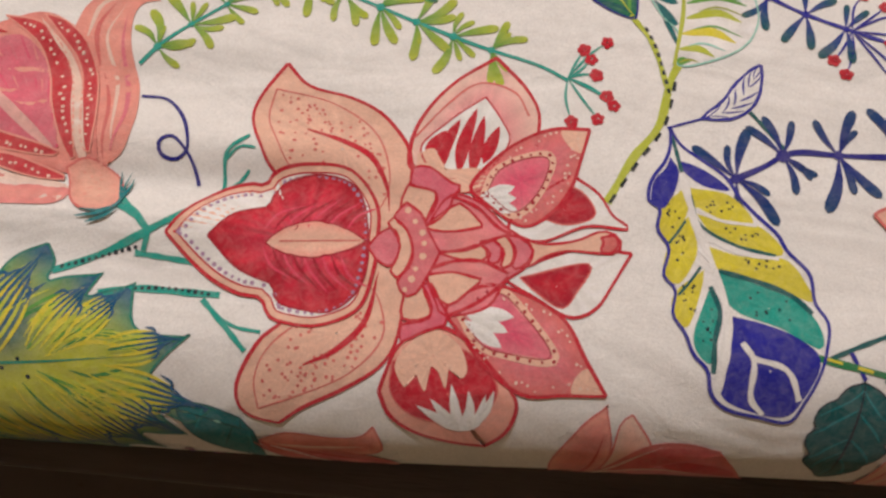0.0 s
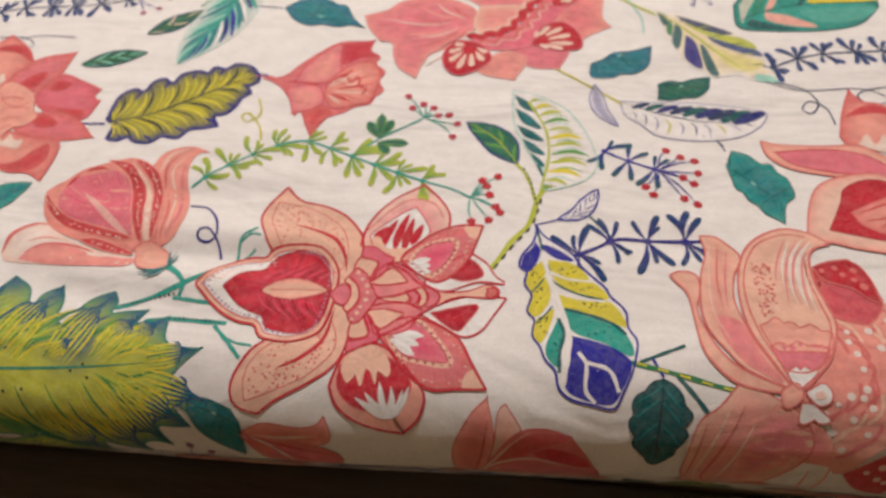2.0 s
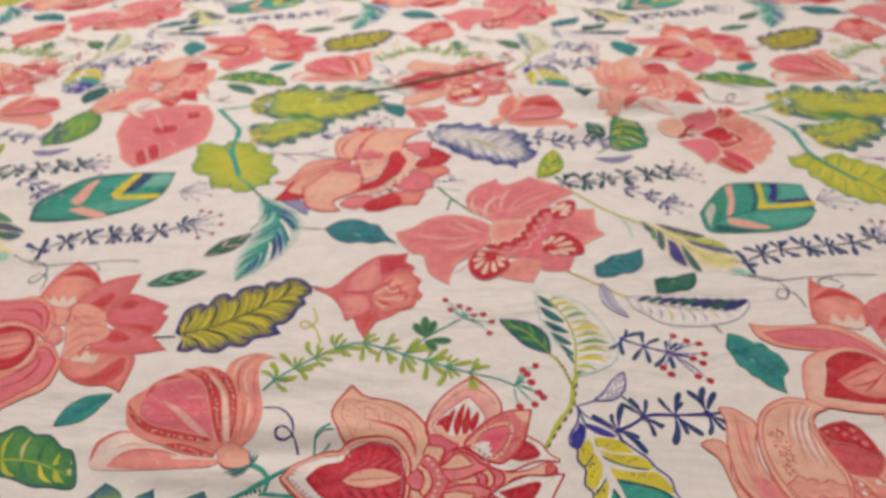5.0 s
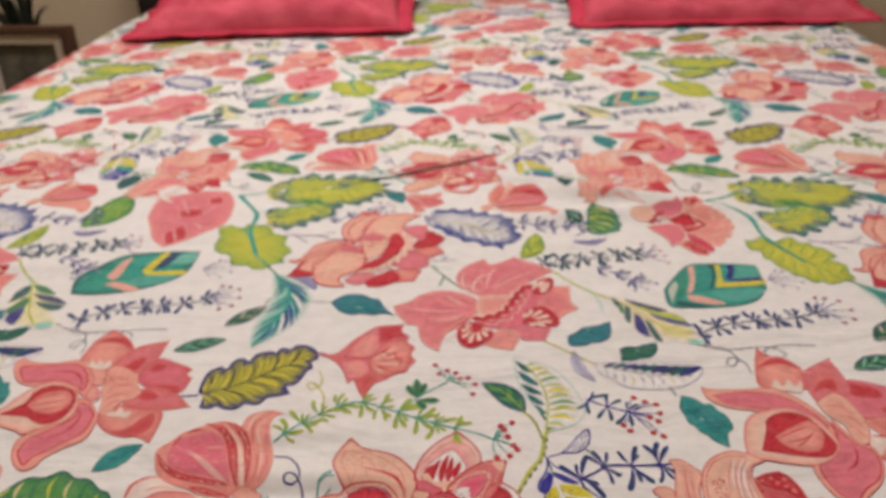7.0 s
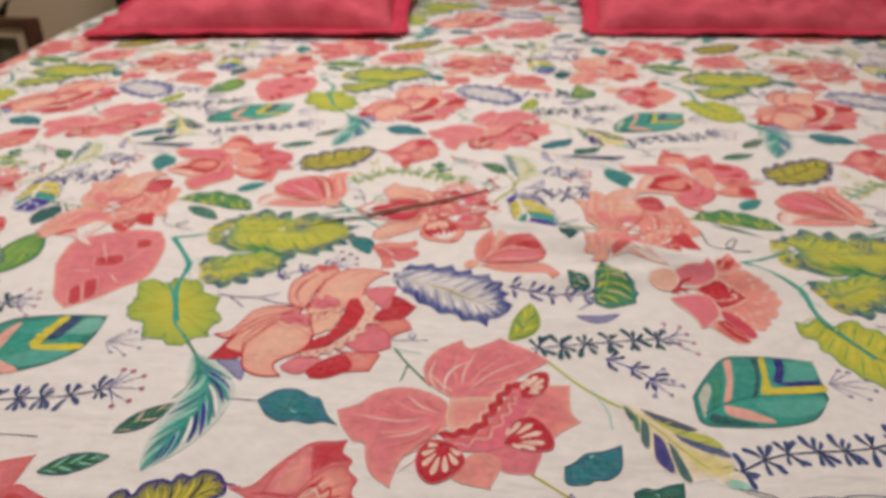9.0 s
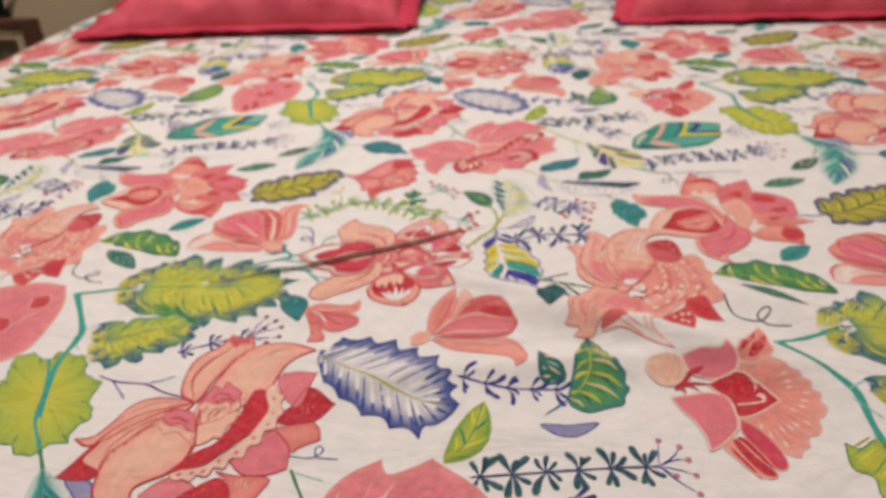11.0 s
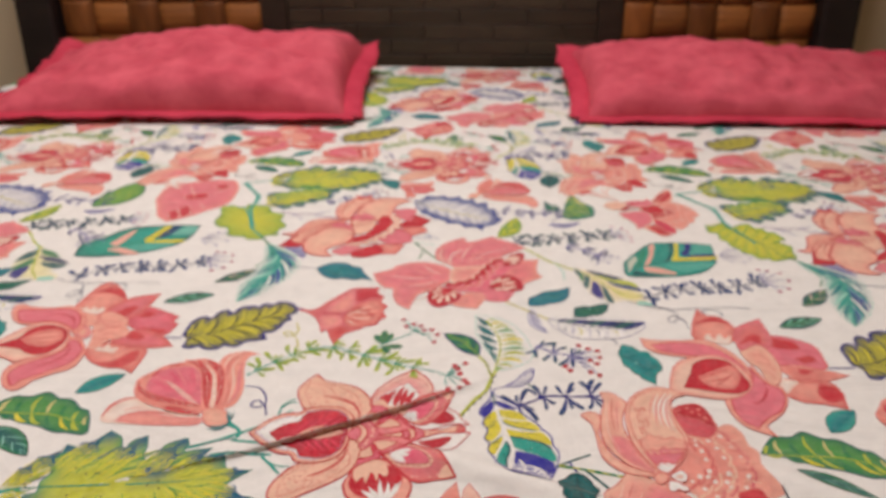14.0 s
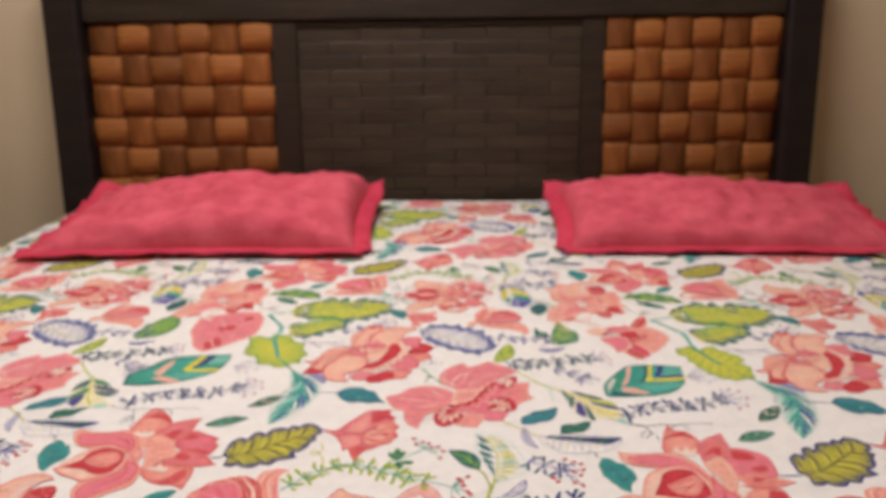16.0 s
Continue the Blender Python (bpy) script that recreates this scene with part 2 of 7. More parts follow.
    for x in (-0.9, 0.9):
        part("leg", box(x - 0.04, x + 0.04, 0.205, 0.24, 0.0, 0.139, 0.004), WENGE, b)
    part("slat_deck", box(-0.9, 0.9, 0.251, 2.08, 0.27, 0.30, 0.003), WENGE_FLAT, b)
    return b


bed()
mattress = tagged(new("mattress", mesh_from(box(-0.885, 0.885, 0.255, 2.085, 0.301, 0.532, 0.03, 4), "mattress", TICKING, True)),
                  "thick mattress hidden under the printed sheet", "mattress")


# ---- pillows ----
def pillow(label, m, sx, sy, high, seed):
    root = holder("pillow", label, "pillow", m, "pillows at the headboard")
    rnd = random.Random(seed)
    ph = [rnd.uniform(0, 6.28) for _ in range(8)]

    def top(u, v):
        """Height of the stuffed cover at u, v from -1 to 1."""
        e = max(0.0, (1 - abs(u) ** 7.0)) ** 0.5 * max(0.0, (1 - abs(v) ** 3.0)) ** 0.4
        w = 0.006 * math.sin(5 * u + ph[0] + 2 * v) + 0.005 * math.sin(9 * v + ph[1] + 3 * u) + 0.003 * math.sin(17 * u - 8 * v + ph[2])
        w += 0.010 * noise.noise((u * 2.2, v * 2, seed)) + 0.010 * noise.noise((u * 6, v * 5, seed)) + 0.008 * noise.noise((u * 13, v * 9, seed)) - 0.009 * abs(noise.noise((u * 5 + 1.7 * v, v * 4, seed + 3.0))) ** 0.7
        end = u * (-1 if seed < 5 else 1)
        slump = 1 - 0.80 * max(0.0, (end + 0.05) / 1.05) ** 1.3 + 0.10 * max(0.0, -end)
        return e * (high * slump + w)
    nu, nv = 64, 44
    for name, s in (("cover_top", 1), ("cover_underside", -1)):
        bm = bmesh.new()
        g = []
        for i in range(nu + 1):
            row = []
            for j in range(nv + 1):
                u, v = i / nu * 2 - 1, j / nv * 2 - 1
                pinch = 1 - 0.075 * (1 - abs(u) ** 2) * abs(v) ** 4
                pinch2 = 1 - 0.05 * (1 - abs(v) ** 2) * abs(u) ** 4
                z = top(u, v) * (1.0 if s > 0 else -0.4) + 0.016 + (0.004 if s > 0 else 0)
                row.append(bm.verts.new((u * sx / 2 * pinch2, v * sy / 2 * pinch, z)))
            g.append(row)
        for i in range(nu):
            for j in range(nv):
                q = (g[i][j], g[i + 1][j], g[i + 1][j + 1], g[i][j + 1])
                bm.faces.new(q if s > 0 else q[::-1])
        part(name, bm, PINK_CLOTH, root, smooth=True)
    # flat flange round the seam, wavy, with thickness
    bm = bmesh.new()
    ring = []
    count = 180
    for k in range(count):
        t = 4 * k / count
        side, f = int(t), t - int(t)
        a = f * 2 - 1
        u, v = ((a, -1), (1, a), (-a, 1), (-1, -a))[side]
        pin = 1 - 0.075 * (1 - abs(u) ** 2) * abs(v) ** 4
        pin2 = 1 - 0.05 * (1 - abs(v) ** 2) * abs(u) ** 4
        x, y = u * sx / 2 * pin2, v * sy / 2 * pin
        ox, oy = ((0, -1), (1, 0), (0, 1), (-1, 0))[side]
        c = max(abs(u), abs(v)) if min(abs(u), abs(v)) > 0.9 else 0
        if c:
            ox, oy = (math.copysign(0.8, u), math.copysign(0.8, v))
        wave = (0.003 if v < -0.9 else 0.0045) * (math.sin(k * 0.55 + ph[3]) + 0.7 * math.sin(k * 1.3 + ph[4]))
        droop = (0.002 if v < -0.9 else -0.010) + wave + (0.016 if c and v > 0 else 0.0)
        col = []
        for r in ((-0.006, 0.008, 0.016, 0.022) if v < -0.9 else (-0.006, 0.012, 0.024, 0.034)):
            col.append((x + ox * r, y + oy * r, 0.02 + droop * (max(r, 0) / 0.034) + 0.002))
        col += [(p[0], p[1], p[2] - 0.004) for p in col[::-1]]
        ring.append([bm.verts.new(p) for p in col])
    for k in range(count):
        p, q = ring[k], ring[(k + 1) % count]
        for j in range(8):
            bm.faces.new((p[j], q[j], q[(j + 1) % 8], p[(j + 1) % 8]))
    bmesh.ops.recalc_face_normals(bm, faces=list(bm.faces))
    part("flange", bm, PINK_EDGE, root, "flat stitched pillow border", smooth=True)
    return root


pillow("plump pink cotton pillow beside the bed's open side", pose(-0.462, 1.822, 0.567, 7.5, 0, 1.0), 0.655, 0.35, 0.072, 3)
pillow("flatter pink cotton pillow lying on the printed sheet", pose(0.630, 1.825, 0.563, 7.5, 0, -1.5), 0.66, 0.34, 0.055, 8)


# ---- bedside ----
def bedside():
    c = holder("bedside_table", "low brown wooden bedside table beside the bed", "table", pose(-1.2, 1.9, 0))
    part("tabletop", box(-0.2, 0.2, -0.22, 0.22, 0.287, 0.312, 0.004), BROWN_WOOD, c)
    part("apron", box(-0.18, 0.18, -0.2, 0.2, 0.207, 0.286, 0.003), BROWN_WOOD, c)
    for x in (-0.17, 0.17):
        for y in (-0.19, 0.19):
            part("leg", box(x - 0.018, x + 0.018, y - 0.018, y + 0.018, 0.0, 0.206, 0.003), BROWN_WOOD, c)
    f = holder("picture_frame", "brown picture frame with a cream inner border, standing", "picture frame", pose(-1.178, 1.80, 0.313, -6, 0, -4))
    for x0, x1, z0, z1 in ((-0.14, -0.118, 0, 0.243), (0.118, 0.14, 0, 0.243), (-0.118, 0.118, 0.222, 0.243), (-0.118, 0.118, 0, 0.022)):
        part("moulding", box(x0, x1, -0.012, 0.03, z0, z1, 0.004), BROWN_WOOD, f)
    for x0, x1, z0, z1 in ((-0.118, -0.092, 0.022, 0.222), (0.092, 0.118, 0.022, 0.222), (-0.092, 0.092, 0.196, 0.222), (-0.092, 0.092, 0.022, 0.048)):
        part("inner_border", box(x0, x1, -0.006, 0.02, z0, z1, 0.003), CREAM_WOOD, f, "cream painted inner border")
    part("picture", box(-0.098, 0.098, 0.004, 0.012, 0.04, 0.204, 0), PICTURE, f, "dark faded picture")
    part("backing", box(-0.12, 0.12, 0.021, 0.028, 0.023, 0.221, 0), BROWN_WOOD, f)
    pot = holder("potted_plant", "small dark potted plant on the bedside table", "plant", pose(-1.262, 1.97, 0.313))
    bm = bmesh.new()
    bmesh.ops.create_cone(bm, cap_ends=True, segments=28, radius1=0.03, radius2=0.045, depth=0.07, matrix=Matrix.Translation((0, 0, 0.035)))
    bmesh.ops.bevel(bm, geom=list(bm.edges), offset=0.003, segments=2, affect="EDGES")
    part("pot", bm, POT_CLAY, pot, smooth=True)
    for k in range(14):
        a, r = k * 2.4, 0.06 + 0.03 * ((k * 7) % 5) / 5
        bm = bmesh.new()
        rows = []
        for i in range(7):
            t = i / 6
            w = 0.011 * math.sin(math.pi * (0.1 + 0.88 * t))
            z = 0.07 + (0.2 + 0.05 * (k % 3)) * math.sin(t * 1.7) - 0.02 * t
            rows.append([bm.verts.new((r * 1.3 * t, s * w, z - abs(s) * 0.004)) for s in (-1, 0, 1)])
        for p, q in zip(rows, rows[1:]):
            for j in range(2):
                bm.faces.new((p[j], q[j], q[j + 1], p[j + 1]))
        bmesh.ops.solidify(bm, geom=list(bm.faces), thickness=0.0012)
        part("leaf", bm, PLANT_GREEN, pot, m=pose(0, 0, 0, 0, 0, math.degrees(a)), smooth=True)


bedside()
fitting = holder("ceiling_light", "white batten light fitting on the ceiling", "ceiling light", pose(-0.25, 1.35, 2.7))
part("housing", box(-0.6, 0.6, -0.04, 0.04, -0.05, 0.0, 0.006), LAMP_WHITE, fitting)

# ---- printed cotton: drawing kit, all in millimetres of the flat cloth ----
REPEAT_A, REPEAT_B = np.array((599.0, -25.0)), np.array((0.0, 574.0))
EDGE_FOOT, EDGE_SIDE, HEAD_END, BEND = 270.0, 872.0, 2095.0, 48.0
BED_TOP = 0.55


def ink(code):
    """The reflectance of a dye on white cotton, from a hex colour."""
    rgb = np.array([int(code[i:i + 2], 16) / 255 for i in (0, 2, 4)])
    return np.minimum((rgb ** 2.2) * 1.12, 0.86)


WHITE, PALE, PEACH, APRICOT = ink("f4e8df"), ink("f0c3b4"), ink("edb6a0"), ink("e29a8c")
ROSE, PINK, CORAL, RED, WINE = ink("d67682"), ink("d95573"), ink("cf6e6a"), ink("bc2a39"), ink("a02636")
LIME, YELLOW, GREEN, LEAF, TEAL = ink("afba44"), ink("d2c840"), ink("5e9a48"), ink("2f7a4e"), ink("2c9a8c")
PINE, NAVY, INDIGO, SLATE, AQUA = ink("1c5a5c"), ink("23247c"), ink("2d2f93"), ink("2c3f62"), ink("8ecabb")
OLIVE, LILAC, BLUE, SEA, DARK = ink("a7a436"), ink("8a8cb0"), ink("3c5896"), ink("207a80"), ink("26303a")


def skew(v):
    """How far the columns of the print wander sideways towards the head, as the sheet was pulled."""
    return 5.8e-5 * v * v - 0.056 * v


def crease(u, v):
    """Distance from the pulled tuck across the second big flower, and how strong it is there."""
    ax, ay, bx, by = -215.0, 798.0, 122.0, 952.0
    dx, dy = bx - ax, by - ay
    long = math.hypot(dx, dy)
    s = ((u - ax) * dx + (v - ay) * dy) / long
    d = (-(u - ax) * dy + (v - ay) * dx) / long + 9 * np.sin(np.clip(s / long, 0, 1) * math.pi)
    return d, np.clip(s / 190, 0, 1) * np.clip((long - s) / 110, 0, 1)


def wrinkle(u, v):
    """Height of the lying cloth over the mattress, in mm."""
    z = 2.2 * np.sin(u / 210 + 0.7) * np.cos(v / 260) + 1.2 * np.sin(u / 95 - v / 130)
    d, fade = crease(u, v)
    z = z + fade * 6.0 * np.where(d > 0, np.exp(-np.abs(d) / 26), np.exp(-(d / 3.2) ** 2))
    # slack folds fanning out beside it
    for cx, cy, ang, h, wide, run in ((130, 815, -20, 13.0, 12, 90), (225, 772, -14, 14.0, 15, 130), (175, 732, 8, 9.0, 15, 110), (300, 738, -18, 4.0, 15, 110), (20, 700, 14, 4.0, 13, 90),
                                      (345, 808, -28, 9.0, 17, 120), (60, 842, 12, 3.0, 14, 80), (-330, 1075, 1, 3.0, 9, 170),
                                      (-60, 1080, -2, 1.6, 9, 190), (-450, 620, 3, 2.5, 14, 180), (480, 1110, -9, 2.5, 16, 160)):
        c, s_ = math.cos(radians(ang)), math.sin(radians(ang))
        p, q = (u - cx) * c + (v - cy) * s_, -(u - cx) * s_ + (v - cy) * c
        z = z + h * np.exp(-(p / run) ** 2 - (q / wide) ** 2)
    # small ripples by the foot
    near = np.exp(-((v - 318) / 50) ** 2) * np.exp(-((u + 110) / 95) ** 2)
    z = z + near * (3.2 * np.sin(v / 6.2 + u / 42 + 0.8 * np.sin(u / 30)) + 1.0 * np.sin(v / 4.0 - u / 60))
    near = np.exp(-((v - 262) / 16) ** 2)
    z = z + near * 0.5 * np.sin(u / 13 + v / 9)
    return z


def drape(u, v, off):
    """Flat cloth to the made bed: over the top, round the foot and side edges, and down. Metres."""
    x, y = u.copy(), v.copy()
    z = wrinkle(u, v)
    # the tuck hangs over towards the foot
    d, fade = crease(u, v)
    lip = fade * 5.8 * np.where(d > 0, np.exp(-np.abs(d) / 22), np.exp(-(d / 2.6) ** 2))
    x, y = x + lip * 0.42, y - lip * 0.91
    nx, ny, nz = np.zeros_like(u), np.zeros_like(u), np.ones_like(u)
    a = EDGE_FOOT + 5 * np.sin(u / 160) + 0.025 * np.clip(u, 0, 220) - v
    t = np.clip(a / BEND, 0, math.pi / 2)
    down = np.maximum(a - BEND * math.pi / 2, 0)
    on = a > 0
    y = np.where(on, v + a - BEND * np.sin(t) + 0.3 * down, y)
    z = np.where(on, z * np.cos(t) - BEND * (1 - np.cos(t)) - down, z)
    ny, nz = np.where(on, -np.sin(t), ny), np.where(on, np.cos(t), nz)
    a = np.abs(u) - EDGE_SIDE - 6 * np.sin(v / 240)
    t2 = np.clip(a / BEND, 0, math.pi / 2)
    down = np.maximum(a - BEND * math.pi / 2, 0)
    on = a > 0
    sg = np.sign(u)
    x = np.where(on, sg * (np.abs(u) - a + BEND * np.sin(t2) + (3 * np.sin(v / 45) + 2 * np.sin(v / 23)) * np.clip(down / 60, 0, 1)), x)
    z = np.where(on, z * np.cos(t2) - BEND * (1 - np.cos(t2)) - down, z)
    nx, nz = np.where(on, sg * np.sin(t2), nx), np.where(on, nz * np.cos(t2), nz)
    return np.stack([(x + nx * off) / 1000, (y + ny * off) / 1000, BED_TOP + (z + nz * off) / 1000], -1)


def curve(pts, n):
    """n points, evenly spaced, on a smooth line through pts."""
    p = np.array(pts, float)
    if len(p) > 2:
        q = np.vstack([2 * p[0] - p[1], p, 2 * p[-1] - p[-2]])
        out = []
        for i in range(1, len(q) - 2):
            t = np.linspace(0, 1, 12, endpoint=False)[:, None]
            out.append(0.5 * (2 * q[i] + (q[i + 1] - q[i - 1]) * t + (2 * q[i - 1] - 5 * q[i] + 4 * q[i + 1] - q[i + 2]) * t ** 2
                              + (3 * q[i] - q[i - 1] - 3 * q[i + 1] + q[i + 2]) * t ** 3))
        p = np.vstack(out + [p[-1:]])
    s = np.r_[0, np.cumsum(np.hypot(*np.diff(p, axis=0).T))]
    k = np.linspace(0, s[-1], n)
    return np.stack([np.interp(k, s, p[:, 0]), np.interp(k, s, p[:, 1])], 1)


def curve_straight(loop, n):
    """n points, evenly spaced, on straight runs between the given ones."""
    s = np.r_[0, np.cumsum(np.hypot(*np.diff(loop, axis=0).T))]
    k = np.linspace(0, s[-1], n)
    return np.stack([np.interp(k, s, loop[:, 0]), np.interp(k, s, loop[:, 1])], 1)


def length(pts):
    p = np.array(pts, float)
    return float(np.hypot(*np.diff(p, axis=0).T).sum())


def side_of(p):
    d = np.gradient(p, axis=0)
    d /= np.maximum(np.hypot(d[:, 0], d[:, 1]), 1e-6)[:, None]
    return np.stack([-d[:, 1], d[:, 0]], 1)


class Blade:
    """A leaf or petal: an axis, a width along it, and the way from (u, v) to the cloth; v runs from -1 to 1."""

    def __init__(self, pts, w, at=0.45, full=0.8, teeth=0, depth=0.0, left=1.0, right=1.0, tipped=None, rough=0.05):
        self.n = 60
        self.axis = curve(pts, self.n)
        self.long = length(self.axis)
        self.nor = side_of(self.axis)
        u = np.linspace(0, 1, self.n)
        out, back = np.sin(math.pi / 2 * np.clip(u / at, 0, 1)) ** full, np.clip((1 - u) / (1 - at), 0, 1)
        self.wide = w * np.where(u <= at, out, (1 - (1 - back) ** 2) ** (tipped or 0.55 + 0.5 * full))
        self.wide *= 1 + rough * np.interp(np.arange(60), np.arange(0, 60, 4), np.random.uniform(-1, 1, 15))
        self.w, self.teeth, self.depth, self.left, self.right = w, teeth, depth, left, right

    def at(self, u, v):
        u = np.clip(u, 0, 1)
        g = np.linspace(0, 1, self.n)
        f = lambda a: np.interp(u, g, a)
        wide = f(self.wide) * np.where(v > 0, self.left, self.right)
        if self.teeth:
            saw = (u * self.teeth + np.where(v > 0, 0, 0.4)) % 1
            wide = wide * (1 - self.depth * np.abs(v) * (1 - np.sin(math.pi * saw ** 0.6)))
            u2 = np.clip(u + 0.35 * self.depth / self.teeth * np.abs(v), 0, 1)
            ax = np.stack([np.interp(u2, g, self.axis[:, 0]), np.interp(u2, g, self.axis[:, 1])], -1)
        else:
            ax = np.stack([f(self.axis[:, 0]), f(self.axis[:, 1])], -1)
        return ax + np.stack([f(self.nor[:, 0]), f(self.nor[:, 1])], -1) * (wide * v)[..., None]


class Art:
    """One printed motif: filled shapes in layers of ink, gathered as one mesh."""

    def __init__(self, name, label):
        self.name, self.label = name, label
        self.p, self.c, self.o, self.f, self.count = [], [], [], [], 0

    def grid(self, p, c, lay):
        nu, nv = p.shape[:2]
        i = np.arange(nu * nv).reshape(nu, nv) + self.count
        self.f.append(np.stack([i[:-1, :-1], i[1:, :-1], i[1:, 1:], i[:-1, 1:]], -1).reshape(-1, 4))
        self.p.append(p.reshape(-1, 2))
        self.c.append(np.broadcast_to(c, (nu, nv, 3)).reshape(-1, 3))
        self.o.append(np.full(nu * nv, 0.32 + 0.034 * lay))
        self.count += nu * nv

    def fill(self, b, mid, rim, lay=1, tip=None, streak=0.12, cut=1.0):
        nu = int(np.clip(b.long / 2.2, 9, 56)) if not b.teeth else int(np.clip(b.teeth * 6, 18, 72))
        nv = int(np.clip(2 * b.w / 3.5, 3, 12)) + 1
        u, v = np.meshgrid(np.linspace(0, 1, nu), np.linspace(-1, 1, nv), indexing="ij")
        t = (np.abs(v) ** 1.6)[..., None]
        c = mid * (1 - t) + rim * t
        if tip is not None:
            k = (u ** 2.2)[..., None]
            c = c * (1 - k) + tip * k
        c = c * (1 + streak * np.random.uniform(-1, 1, (1, nv, 1)) + 0.5 * streak * np.random.uniform(-1, 1, (nu, nv, 1)))
        self.grid(b.at(u, v * cut), np.clip(c, 0, 0.9), lay)

    def rim(self, b, col, lw=1.0, lay=3, cut=1.0, lo=0.0, hi=1.0):
        n = int(np.clip(b.long / 2.2, 12, 60)) if not b.teeth else int(np.clip(b.teeth * 7, 18, 90))
        u = np.linspace(lo, hi, n)
        for s in (-1, 1):
            self.line(b.at(u, np.full(n, s * cut)), lw, col, lay, raw=True)

    def line(self, pts, lw, col, lay=3, taper=False, raw=False):
        p = np.array(pts, float) if raw else curve(pts, int(np.clip(length(pts) / 2, 6, 90)))
        s = side_of(p) * 0.5
        k = np.linspace(0, 1, len(p))
        w = lw * (np.sin(math.pi * (0.08 + 0.9 * k)) if taper else 0.85 + 0.3 * np.sin(k * 9 + p[0, 0]) ** 2)
        q = s * w[:, None]
        self.grid(np.stack([p - q, p + q], 1), col, lay)

    def dots(self, pts, r, col, lay=4):
        a = np.linspace(0, 2 * math.pi, 9)
        for x, y in pts:
            k = r * random.uniform(0.75, 1.15)
            ring = np.stack([x + k * np.cos(a), y + k * np.sin(a)], 1)
            self.grid(np.stack([np.broadcast_to((x, y), ring.shape) + (ring - (x, y)) * 0.02, ring], 1), col, lay)

    def ribs(self, b, cols, n, lay=2, slant=0.22, fat=0.36, reach=0.9, lo=0.04, hi=0.8, sides=(-1, 1)):
        """Strokes from the midrib to the margin, in turn in the given colours."""
        for s in sides:
            for k in range(n):
                u0 = lo + (hi - lo) * (k + 0.25 * (s > 0) + random.uniform(-0.22, 0.22)) / max(n - 1, 1)
                h = fat * (hi - lo) / n
                t, e = np.meshgrid(np.linspace(0.03, 1, 6), np.array((-1, 0, 1.0)), indexing="ij")
                u = u0 + slant * t + h * e * np.sin(math.pi * (0.12 + 0.8 * t))
                self.grid(b.at(u, s * t * reach * random.uniform(0.86, 1.02)), cols[(k if s < 0 else k + len(cols) // 2) % len(cols)], lay)

    def blob(self, pts, mid, rim, lay=1, centre=None, size=1.0, n=44, streak=0.08, smooth=True):
        """A closed outline, filled from its centre; returns the outline."""
        p = np.array(pts, float)
        if smooth:
            q = curve(np.vstack([p, p[:1]]), n)
        else:
            q = np.vstack([p, p[:1]])
        m = np.array(centre, float) if centre is not None else p.mean(0)
        q = m + (q - m) * size
        r = np.hypot(*(q - m).T).max()
        k = int(np.clip(r / 4, 2, 10))
        t = np.linspace(0.02, 1, k + 1)[None, :, None]
        g = m + (q - m)[:, None, :] * t
        c = mid * (1 - t ** 1.5) + rim * t ** 1.5
        c = c * (1 + streak * np.random.uniform(-1, 1, (len(q), 1, 1)) + 0.5 * streak * np.random.uniform(-1, 1, (len(q), k + 1, 1)))
        c[-1] = c[0]
        self.grid(g, np.clip(c, 0, 0.9), lay)
        return q

    def shape(self, pts, mid, rim, lay=1, edge=None, lw=1.0, soft=6.0, smooth=True, streak=0.1, tips=None, reach=9.0):
        """A closed outline of any form, shaded from the rim inwards; tips: a dye that runs in from the sharp corners. Returns the outline."""
        p = np.array(pts, float)
        sharp = np.array([p[k] for k in range(len(p)) if np.allclose(p[k], p[k - 1])]).reshape(-1, 2)
        loop = np.vstack([p, p[:1]])
        n = int(np.clip(length(loop) / 3.0, 16, 280))
        q = curve(loop, n) if smooth else curve_straight(loop, n)
        ring = q[:-1]
        lo, hi = ring.min(0), ring.max(0)
        step = float(np.clip(math.sqrt((hi - lo).prod()) / 9, 2.6, 4.5))
        gx, gy = np.meshgrid(np.arange(lo[0], hi[0], step), np.arange(lo[1], hi[1], step), indexing="ij")
        g = np.stack([gx.ravel(), gy.ravel()], 1) + np.random.uniform(-0.3, 0.3, (gx.size, 2)) * step
        a, b = ring, np.roll(ring, -1, 0)
        cross = (a[None, :, 1] > g[:, None, 1]) != (b[None, :, 1] > g[:, None, 1])
        at = a[None, :, 0] + (g[:, None, 1] - a[None, :, 1]) * (b - a)[None, :, 0] / np.where(np.abs((b - a)[:, 1]) < 1e-9, 1e-9, (b - a)[:, 1])[None]
        inside = (cross & (g[:, None, 0] < at)).sum(1) % 2 == 1
        gap = np.hypot(*(g[:, None] - ring[None]).transpose(2, 0, 1)).min(1)
        g = g[inside & (gap > step * 0.45)]
        every = np.vstack([ring, g])
        out = delaunay_2d_cdt([Vector(v) for v in every], [], [list(range(len(ring)))], 1, 1e-4)
        v, faces = np.array([tuple(x) for x in out[0]]), out[2]
        d = np.hypot(*(v[:, None] - ring[None]).transpose(2, 0, 1)).min(1)
        k = np.exp(-d / soft)[:, None]
        c = mid * (1 - k) + rim * k
        if tips is not None and len(sharp):
            k = np.exp(-(np.hypot(*(v[:, None] - sharp[None]).transpose(2, 0, 1)).min(1) / reach) ** 2)[:, None]
            c = c * (1 - k) + tips * k
